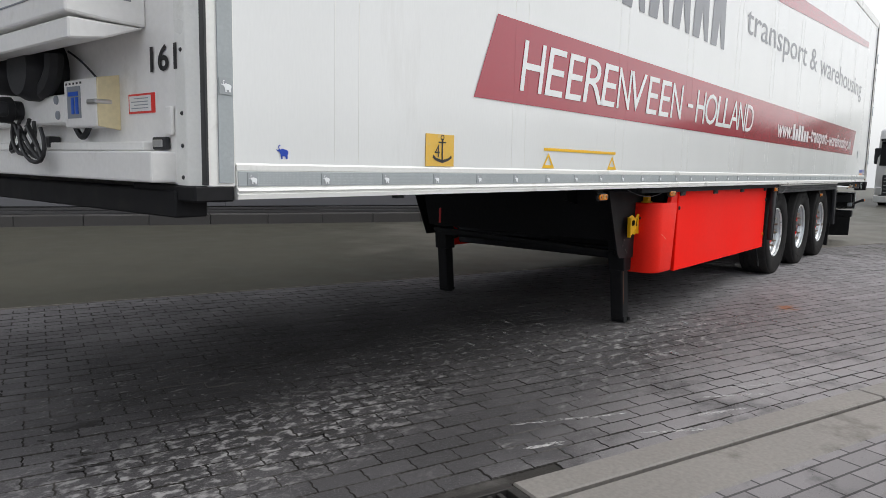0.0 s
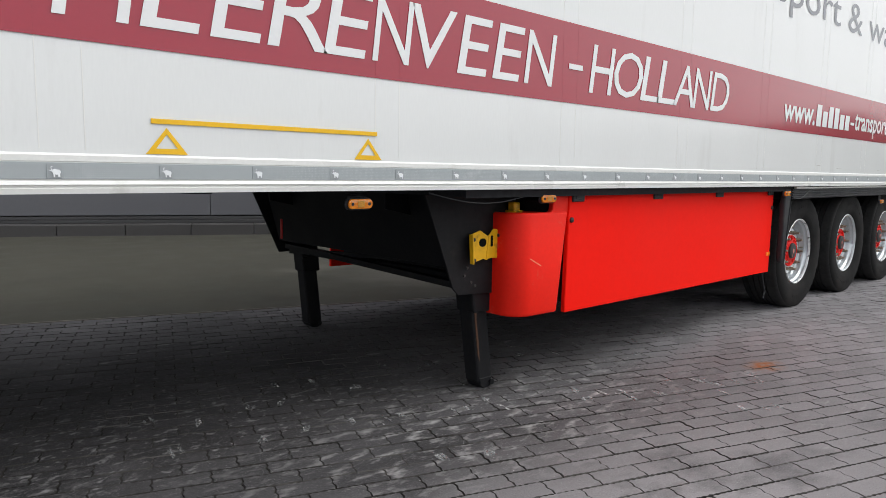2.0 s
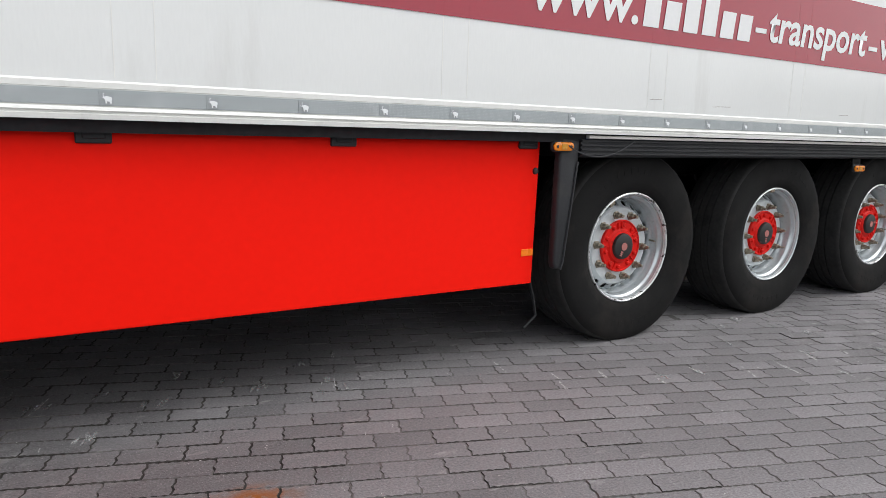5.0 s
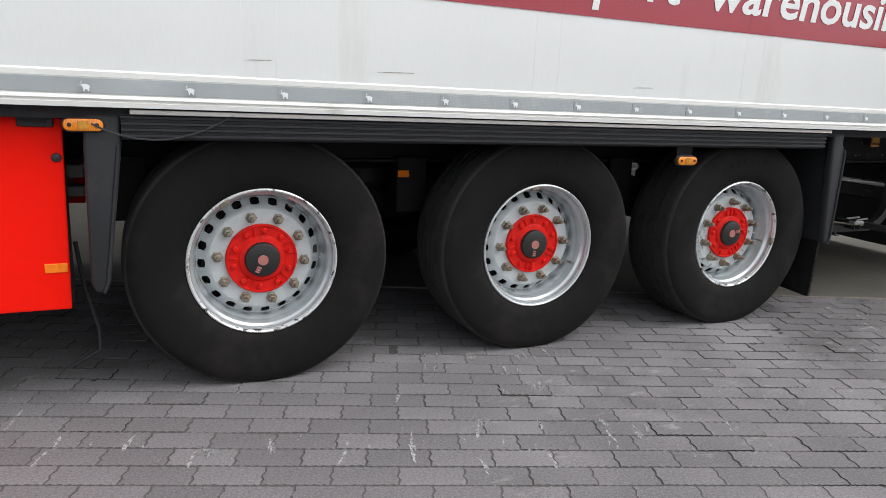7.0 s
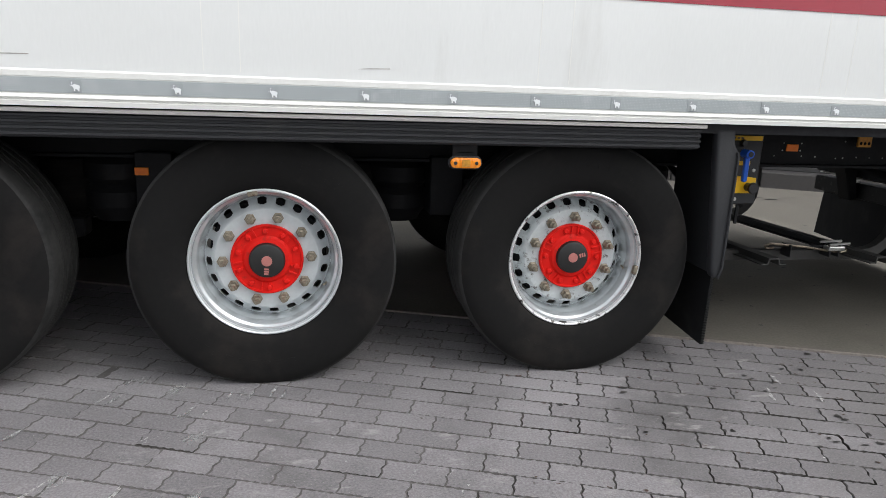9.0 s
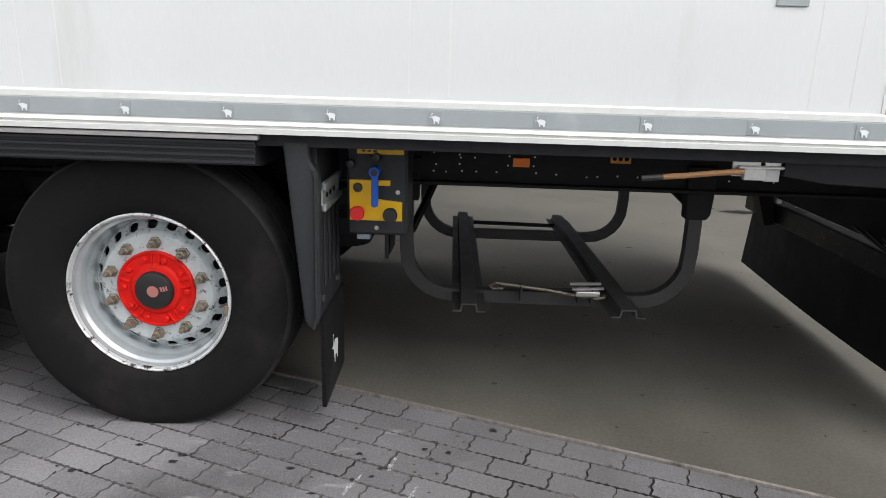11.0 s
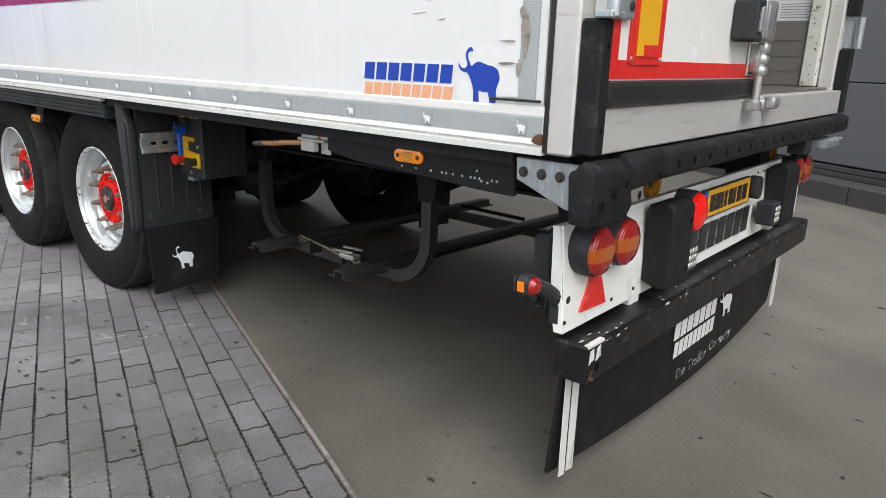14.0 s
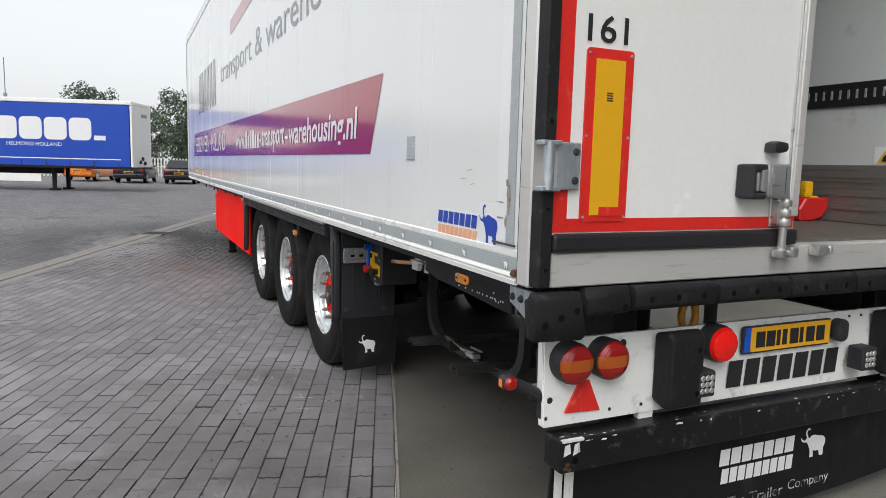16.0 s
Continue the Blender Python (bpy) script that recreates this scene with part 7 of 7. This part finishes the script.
lpart("cab", prism([(0.0, 0.45), (-0.05, 1.3), (0.0, 1.62), (0.25, 2.66), (0.45, 3.1), (2.1, 3.3), (2.1, 0.45)], "xz", -1.24, 1.24, 0.06, 2), LORRY, "", True)
lpart("windscreen", prism([(-0.03, 1.64), (0.21, 2.62), (0.24, 2.62), (0.0, 1.64)], "xz", -1.14, 1.14, 0), GLASS)
lpart("sun_visor", box(-0.05, 0.25, -1.15, 1.15, 2.63, 2.72, 0.02), GLASS)
lpart("grille", box(-0.10, -0.03, -0.98, 0.98, 0.34, 1.26, 0.02), PLASTIC)
for k in range(6):
    lpart("grille_slat", box(-0.14, -0.10, -0.92, 0.92, 0.40 + k * 0.145, 0.425 + k * 0.145, 0.006), CHROME)
lpart("bumper", prism([(-0.16, 0.16), (-0.18, 0.42), (0.1, 0.42), (0.1, 0.14)], "xz", -1.24, 1.24, 0.03, 2), LORRY)
for y in (-1.0, 1.0):
    lpart("head_lamp", box(-0.17, -0.05, y * 1.08 - 0.12, y * 1.08 + 0.12, 0.46, 0.78, 0.03), CHROME)
    lpart("mirror", box(0.1, 0.3, y * 1.24 - 0.12, y * 1.24 + 0.12, 1.7, 2.35, 0.04), PLASTIC)
    wl3 = lpart("wheel", spin([(0, 0), (0.3, 0), (0.48, 0.03), (0.5, 0.06), (0.5, 0.28), (0.3, 0.3)], (1.3, -1.2 if y < 0 else 0.9, 0.45), "y", 20), RUBBER, "", True)
lpart("cargo_box", box(2.4, 14.0, -1.27, 1.27, 1.1, 3.95, 0.03), LORRY)
lpart("rear_frame", box(2.2, 13.6, -0.5, 0.5, 0.65, 1.1, 0.02), CHASSIS)
for x in (10.5, 11.8):
    lpart("wheel", spin([(0, 0), (0.3, 0), (0.48, 0.03), (0.5, 0.06), (0.5, 2.3), (0.3, 2.32), (0, 2.32)], (x, -1.2, 0.45), "y", 20), RUBBER, "", True)

# fence, mast and trees
FENCEWHITE = material("white_fence_paint", (0.70, 0.70, 0.66), 0.5, vary=0.1)
fence = thing("picket_fence", (-54, 5, 0), "white picket fence behind the parked cars", "fence")
for k in range(90):
    y = -10 + k * 0.24
    x = -53.5 - 0.15 * y
    part("picket", box(x - 0.02, x + 0.02, y, y + 0.11, -0.05, 1.52, 0.01), FENCEWHITE, fence)
for z in (0.1, 0.8):
    part("fence_rail", prism([(-53.5 + 1.5, -10), (-53.45 + 1.5, -10), (-56.75, 11.7), (-56.8, 11.7)], "xy", z, z + 0.08, 0), FENCEWHITE, fence)
mast = thing("antenna_mast", (-71, -11.5, -0.8), "thin grey mast rising behind the trailer", "mast")
part("pole", tube([(-71, -11.5, -0.9), (-71, -11.5, 7.0), (-71, -11.5, 10.6)], 0.045, 8), GREYBOX, mast)
part("box", box(-71.15, -70.85, -11.65, -11.35, 7.0, 7.3, 0.02), GREYBOX, mast)

# leaf green is paled to carry the haze of distance
LEAF = material("green_foliage", (0.066, 0.098, 0.058), 0.6, vary=0.5, fine=3, coarse=0.35, random_piece=0.35)
BARK = material("grey_brown_bark", (0.10, 0.08, 0.06), 0.9, vary=0.3, fine=20, coarse=3, bump=0.6)


def tree(at, height, spread, seed):
    rnd = random.Random(seed)
    t = thing("tree", at, "full green leafy tree beyond the fence", "tree", "trees beyond the fence")
    x0, y0, z0 = at
    limbs = [tube([(x0, y0, z0), (x0 + 0.1, y0, z0 + height * 0.25), (x0, y0 + 0.1, z0 + height * 0.6)], 0.22, 8)]
    for k in range(7):
        a = rnd.uniform(0, 6.28)
        r = spread * rnd.uniform(0.4, 0.8)
        limbs.append(tube([(x0, y0, z0 + height * 0.25), (x0 + 0.5 * r * math.cos(a), y0 + 0.5 * r * math.sin(a), z0 + height * 0.45), (x0 + r * math.cos(a), y0 + r * math.sin(a), z0 + height * 0.65)], 0.08, 6))
    part("trunk", join(*limbs), BARK, t)
    clumps = []
    for k in range(46):
        a, h = rnd.uniform(0, 6.28), rnd.uniform(0.12, 0.93)
        r = spread * math.sqrt(rnd.random()) * (1 - abs(h - 0.5) ** 2 * 2.2)
        clumps.append((x0 + r * math.cos(a), y0 + r * math.sin(a), z0 + height * h, spread * rnd.uniform(0.20, 0.36)))
    verts, faces = [], []
    for k in range(6500):
        cx, cy, cz, cr = clumps[rnd.randrange(len(clumps))]
        d = Vector((rnd.gauss(0, 1), rnd.gauss(0, 1), rnd.gauss(0, 1))).normalized() * cr * rnd.uniform(0.6, 1.08)
        p = Vector((cx, cy, cz)) + d
        n = (d + Vector((rnd.gauss(0, 1), rnd.gauss(0, 1), rnd.gauss(0, 1))) * cr * 0.6).normalized()
        u = n.orthogonal().normalized() * rnd.uniform(0.10, 0.19)
        w = n.cross(u)
        i = len(verts)
        verts += [tuple(p - u), tuple(p + 0.6 * w), tuple(p + u), tuple(p - 0.6 * w)]
        faces.append((i, i + 1, i + 2, i + 3))
    me = bpy.data.meshes.new("crown")
    me.from_pydata(verts, [], faces)
    me.materials.append(LEAF)
    o = new("crown", me)
    o.parent = t
    o.matrix_parent_inverse = t.matrix_basis.inverted()
    return t


tree((-72, 4.4, 0), 8.6, 3.6, 1)
tree((-75, 8.5, 0), 9.4, 4.0, 2)
tree((-80, -4.6, 0), 9.3, 3.4, 3)
tree((-84, 0.5, 0), 7.6, 2.8, 5)
tree((-70, 13.5, 0), 9.0, 3.8, 4)

# a far belt of trees and sheds added out of view: closes the open side, blocks low sky, seen only as a reflection
belt_rnd = random.Random(31)
belt_verts, belt_faces = [], []
for k in range(91):
    a = radians(200 + 152 * k / 90)
    top = 7.5 + 2.5 * noise.noise(Vector((k * 0.35, 0, 0))) + belt_rnd.uniform(-0.7, 0.7)
    for r, z in ((78.0, -0.6), (79.0, 0.45 * top), (81.5, 0.85 * top), (84.0, top), (90.0, 0.8 * top)):
        r += belt_rnd.uniform(-1.2, 1.2)
        belt_verts.append((-2 + r * math.cos(a), r * math.sin(a), z))
for k in range(90):
    for j in range(4):
        i = 5 * k + j
        belt_faces.append((i, i + 5, i + 6, i + 1))
belt = bpy.data.meshes.new("backdrop")
belt.from_pydata(belt_verts, [], belt_faces)
belt.materials.append(LEAF)
tagged(new("backdrop", belt), "added dark green belt of trees round the far yard, out of view", "trees", kind="structure")

# ---- chalky scuffs and oil drops on the paving ----
def blot(x, y, rx, ry, seed, turn=0.0):
    rnd = random.Random(seed)
    c, s = math.cos(turn), math.sin(turn)
    pts = []
    for k in range(16):
        a = 2 * math.pi * k / 16
        r = rnd.uniform(0.55, 1.1)
        p, q = rx * r * math.cos(a), ry * r * math.sin(a)
        pts.append((x + p * c - q * s, y + p * s + q * c))
    return pts


film_rnd = random.Random(5)


def film_z():
    """A height of its own for each thin film on the ground."""
    return film_rnd.uniform(0.0026, 0.0048)


chips = []
chip_rnd = random.Random(77)
for k in range(20):
    y = 0.16 + 2.3 * chip_rnd.random() ** 1.8
    chips.append(sheet(blot(y, 0.572 - abs(chip_rnd.gauss(0, 0.010)), chip_rnd.uniform(0.003, 0.016), chip_rnd.uniform(0.0015, 0.006), 500 + k), "yz", 4.4712))
    chips.append(sheet(blot(4.458 - abs(chip_rnd.gauss(0, 0.02)), y + 0.01, chip_rnd.uniform(0.002, 0.008), chip_rnd.uniform(0.003, 0.014), 560 + k), "xy", 0.5787))
tagged(part("chipped_edge", join(*chips), WORNWHITE, beam), "pale chips along the worn edge", kind="stuff")
part("rust_spot", join(*[sheet(blot(y, z, 0.012, 0.008, 640 + i), "yz", 4.4716) for i, (y, z) in enumerate(((0.165, 0.475), (0.182, 0.468), (0.172, 0.49)))]), RUSTY, beam, "rusted lower corner")
CHALK = material("pale_scuff_chalk", (0.56, 0.55, 0.54), 0.85, vary=0.3, fine=60, coarse=12)
wispy(CHALK, 90, 0.32, 0.58, 0.85)
STREAKS = [(-7.827, -0.242, -7.267, -0.609), (-7.471, -0.778, -7.226, -0.978), (-6.745, -0.824, -6.445, -1.057), (-6.452, -0.886, -5.993, -1.18), (-7.042, -0.899, -6.767, -1.043), (-7.991, -0.466, -7.836, -0.537)]
MARKS = [(-2.06, -0.16), (-1.84, -0.25), (-1.65, -0.42), (-1.4, -0.45), (-1.17, -0.56), (-0.95, -0.64), (-2.22, 0.05), (-2.1, -0.25), (-0.66, -0.57), (-0.41, -0.61), (-0.2, -0.76), (-0.51, -0.84), (-0.75, -0.79), (0.3, -0.85), (-0.92, -0.56),
         (-2.86, 0.59), (-3.0, 0.23), (-4.12, 0.53), (-4.41, 0.51), (-4.87, -0.2), (-5.46, -0.01), (-4.25, -0.4), (-3.9, -0.58), (2.31, -0.24), (2.23, -0.05), (2.1, -0.22)]
rnd = random.Random(8)


def films(name, outlines, mat, label, category):
    """Many thin specks on the ground as one mesh."""
    verts, faces = [], []
    for pts in outlines:
        z = film_z()
        faces.append(tuple(range(len(verts), len(verts) + len(pts))))
        verts += [(x, y, z) for x, y in pts]
    me = bpy.data.meshes.new(name)
    me.from_pydata(verts, [], faces)
    me.materials.append(mat)
    return tagged(new(name, me), label, category, kind="stuff")


def speck(x, y, rx, ry, turn=0.0):
    c, s = math.cos(turn), math.sin(turn)
    pts = []
    for k in range(7):
        a, r = 2 * math.pi * k / 7, rnd.uniform(0.55, 1.15)
        p, q = rx * r * math.cos(a), ry * r * math.sin(a)
        pts.append((x + p * c - q * s, y + p * s + q * c))
    return pts


marks = []
for x, y in MARKS:
    h, turn = rnd.uniform(0.045, 0.085), radians(-20) + rnd.uniform(-0.2, 0.2)
    for i in range(9):
        f, g = rnd.triangular(-1, 1, rnd.uniform(-0.6, 0.6)) * h, rnd.gauss(0, 0.0035)
        marks.append(speck(x - f * math.sin(turn) + g, y + f * math.cos(turn), rnd.uniform(0.002, 0.0055), rnd.uniform(0.010, 0.030), turn + rnd.uniform(-0.15, 0.15)))
for k in range(120):
    p = yard(rnd.uniform(-6, 1.5), rnd.choice((-1.75, -1.35, -0.85, -0.42)) + rnd.gauss(0, 0.05))
    turn = radians(-20) + rnd.uniform(-0.3, 0.3)
    for i in range(rnd.randint(3, 9)):
        f = rnd.gauss(0, 0.012)
        marks.append(speck(p.x - f * math.sin(turn) + rnd.gauss(0, 0.002), p.y + f * math.cos(turn), rnd.uniform(0.001, 0.003), rnd.uniform(0.002, 0.007), turn))
for k in range(700):
    p = yard(rnd.uniform(-7, 4), rnd.uniform(-3.2, 0.6))
    marks.append(speck(p.x, p.y, rnd.uniform(0.001, 0.0045), rnd.uniform(0.001, 0.004)))
for xa, ya, xb, yb in STREAKS:
    t = math.atan2(yb - ya, xb - xa)
    for i in range(110):
        f = rnd.random()
        marks.append(speck(xa + f * (xb - xa), ya + f * (yb - ya) + rnd.gauss(0, 0.008), rnd.uniform(0.006, 0.028), rnd.uniform(0.0012, 0.0035), t))
films("scuff_marks", marks, CHALK, "short pale scuff marks on the paving blocks", "marks")
SMEARS = [(-3.598, 0.646), (-3.904, 0.543), (-3.738, 0.371), (-3.423, 0.488), (-3.043, 0.535), (-3.007, 0.285), (-3.027, 0.157), (-3.294, 0.334), (-4.396, 0.506), (-4.131, 0.515), (-4.598, 0.642), (-3.97, 0.137), (-4.245, -0.439),
          (-4.228, -0.537), (-3.887, -0.565), (-4.011, -0.687), (-4.096, -0.582), (-4.335, -0.618), (-4.412, -0.312), (-4.516, -0.463), (-4.638, -0.409), (-4.82, -0.254), (-4.833, -0.359), (-4.955, -0.07), (-5.028, -0.197), (-4.5, -0.82), (-4.402, -0.911),
          (-0.52, 0.19), (-0.37, 0.09), (-0.28, -0.12), (-0.2, -0.3), (-0.13, 0.02), (0.05, 0.04), (-0.64, -0.52), (-0.18, -0.66), (-0.08, -0.77), (-1.62, -0.4), (-1.4, -0.44), (-0.59, 0.03), (-0.82, -0.22),
          (-6.30, 0.81), (-6.45, 0.84), (-6.70, 0.79), (-6.94, 0.54), (-6.18, 1.09), (-5.97, 1.02), (-5.86, 0.77), (-5.48, 1.01), (-5.27, 0.86), (-5.63, 0.13), (-5.47, 0.15), (-6.12, -0.25), (-5.92, -0.34), (-6.90, 0.97),
          (-6.18, 0.35), (-6.36, 0.41), (-6.62, 0.41), (-5.96, 0.26)]
smears = []
for x, y in SMEARS:
    turn = radians(-20) + rnd.uniform(-0.25, 0.25)
    for arm in range(3):
        du = rnd.gauss(0, 0.028)
        for i in range(4):
            f, g = rnd.gauss(0, 0.016), rnd.gauss(0, 0.005)
            smears.append(speck(x + du + g - f * math.sin(turn), y + f * math.cos(turn), rnd.uniform(0.004, 0.011), rnd.uniform(0.022, 0.050), turn + rnd.uniform(-0.2, 0.2)))
films("pale_smears", smears, SMEAR, "pale grey smears worn across the paving blocks", "marks")
drops = []
for k in range(140):
    u, v = rnd.uniform(2.0, 9.5), EDGE_V + rnd.uniform(0.1, 4.5)
    p = yard(u, v)
    drops.append(blot(p.x, p.y, rnd.uniform(0.004, 0.022), rnd.uniform(0.003, 0.013), 700 + k))
for k in range(150):
    u, v = rnd.uniform(1.0, 6.5), rnd.gauss(0.45, 0.30)
    p = yard(u, min(v, EDGE_V - 0.05))
    drops.append(blot(p.x, p.y, rnd.uniform(0.004, 0.020), rnd.uniform(0.004, 0.015), 300 + k))
for k in range(150):
    u, v = rnd.uniform(-6, 10), EDGE_V + abs(rnd.gauss(0.2, 2.2)) + 0.1
    p = yard(u, v)
    drops.append(blot(p.x, p.y, rnd.uniform(0.005, 0.028), rnd.uniform(0.004, 0.016), 400 + k))
for x, y, a, b in ((5.2, 4.6, 0.22, 0.09), (4.9, 4.75, 0.12, 0.05), (5.45, 4.5, 0.09, 0.04)):
    drops.append(blot(x, y, a, b, int(x * 10)))
OILY = [(-7.81, 2.29), (-7.64, 2.25), (-7.52, 2.13), (-7.45, 1.98), (-7.8, 2.09), (-8.04, 1.54), (-7.92, 1.61), (-8.1, 1.54), (-8.88, 2.71), (-8.78, 2.72), (-9.2, 1.24), (-9.16, 1.25), (-9.33, 0.88), (-9.33, 0.82), (-8.54, 0.34), (-7.62, 0.46)]
for k, (x, y) in enumerate(OILY):
    for i in range(4):
        drops.append(blot(x + rnd.gauss(0, 0.05), y + rnd.gauss(0, 0.025), rnd.uniform(0.02, 0.06), rnd.uniform(0.006, 0.014), 8000 + 5 * k + i, radians(-20)))
films("oil_drops", drops, SPOT, "dark oil drops on the ground", "stains")

# brown grit and leaf crumbs that gather in the joints
DEBRIS = material("brown_joint_grit", (0.062, 0.040, 0.030), 0.9, vary=0.4, fine=90, coarse=20)
crumbs = []
for k in range(620):
    j = rnd.choice((1, 2, 2, 3, 3, 4, 4, 5, 5, 6, 8, 10, 13))
    u, v = rnd.uniform(0.2, 7.2), EDGE_V + 0.003 - 0.1111 * j + rnd.gauss(0, 0.006 if k % 4 else 0.03)
    p = yard(u, v)
    crumbs.append(blot(p.x, p.y, rnd.uniform(0.003, 0.013), rnd.uniform(0.002, 0.006), 9000 + k, radians(-20) + rnd.uniform(-0.5, 0.5)))
films("joint_grit", crumbs, DEBRIS, "brown grit and leaf crumbs caught in the paving joints", "grit")

# ---- paving blocks, last: wavy interlocking blocks in running bond ----
BL, BW = 0.217, 0.1111


def block_rings(seed, wide=1.0):
    """Outline rings of a block with its lower left corner at 0, 0 in U and V."""
    rnd = random.Random(seed)
    gu, gv, a, b = rnd.uniform(0.0004, 0.0014), rnd.uniform(0.0007, 0.0018), 0.0026, 0.0044
    gu, gv = gu * wide, gv * wide
    low = [(BL * k / 14, (a if k % 2 else -a) * (0.6 if k % 4 == 0 else 1)) for k in range(15)]
    right = [(BL + b, BW * 0.28), (BL - b, BW * 0.5), (BL + b, BW * 0.75)]
    up = [(u, BW + v) for u, v in low[::-1]]
    left = [(u - BL, v) for u, v in right[::-1]]
    pts = low + right + up + left
    cx, cy = BL / 2, BW / 2

    def ring(inset, z):
        out = []
        for u, v in pts:
            du, dv = u - cx, v - cy
            out.append((cx + du * (1 - (inset + gu) / (BL / 2)), cy + dv * (1 - (inset + gv) / (BW / 2)), z))
        return out

    tilt = rnd.uniform(-0.0012, 0.0012)
    top = [(u + rnd.gauss(0, 0.0006), v + rnd.gauss(0, 0.0006), z + tilt * (u - cx) / cx) for u, v, z in ring(0.0027, rnd.uniform(-0.0008, 0.0008))]
    return top, ring(0.0, -0.0042), ring(0.0004, -0.012)


def block_faces(n, i):
    sides = [(i + r * n + k, i + (r + 1) * n + k, i + (r + 1) * n + (k + 1) % n, i + r * n + (k + 1) % n) for r in range(2) for k in range(n)]
    return [tuple(range(i, i + n))] + sides


variants = []
for s in range(16):
    rings = block_rings(s, 1.0 if s < 8 else 1.7)
    me = bpy.data.meshes.new("paving_block")
    n = len(rings[0])
    me.from_pydata([tuple(yard(u, v, z)) for ring in rings for u, v, z in ring], [], block_faces(n, 0))
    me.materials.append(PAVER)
    me.materials.append(JOINT if s < 8 else JOINTOPEN)
    me.polygons.foreach_set("material_index", [0] + [1] * (2 * n))
    variants.append((me, rings, n))
verts, faces, slots = [], [], []
rnd = random.Random(21)
row = 0
v = EDGE_V + 0.003 - BW
near_count = 0
while v > -3.45:
    u = -13.092 + (0 if row % 2 else BL / 2)
    while u < 8:
        aged = rnd.random() < 1 / (1 + math.exp((u - OPEN_U) / 0.4)) + 0.35 / (1 + math.exp((REAR_U - u) / 0.4))
        me, rings, n = variants[rnd.randrange(8) + (8 if aged else 0)]
        lift = rnd.gauss(0, 0.0008)
        over_grate = -8.3 < u < -7.5 and v < -3.43
        if over_grate:
            pass
        elif -3.4 < u < -0.6 and -2.55 < v < -0.45 and near_count < 300:
            ob = new("paving_block", me)
            ob.parent = pavement
            ob.location = yard(u, v, lift)
            near_count += 1
        else:
            i = len(verts)
            for ring in rings:
                verts += [tuple(yard(u + p, v + q, z + lift)) for p, q, z in ring]
            faces += block_faces(n, i)
            slots += [0] + [2 if aged else 1] * (2 * n)
        u += BL
    v -= BW
    row += 1
me = bpy.data.meshes.new("paving_blocks")
me.from_pydata(verts, [], faces)
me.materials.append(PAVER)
me.materials.append(JOINT)
me.materials.append(JOINTOPEN)
me.polygons.foreach_set("material_index", slots)
rest = new("paving_blocks", me)
rest.parent = pavement
tagged(rest, kind="stuff")
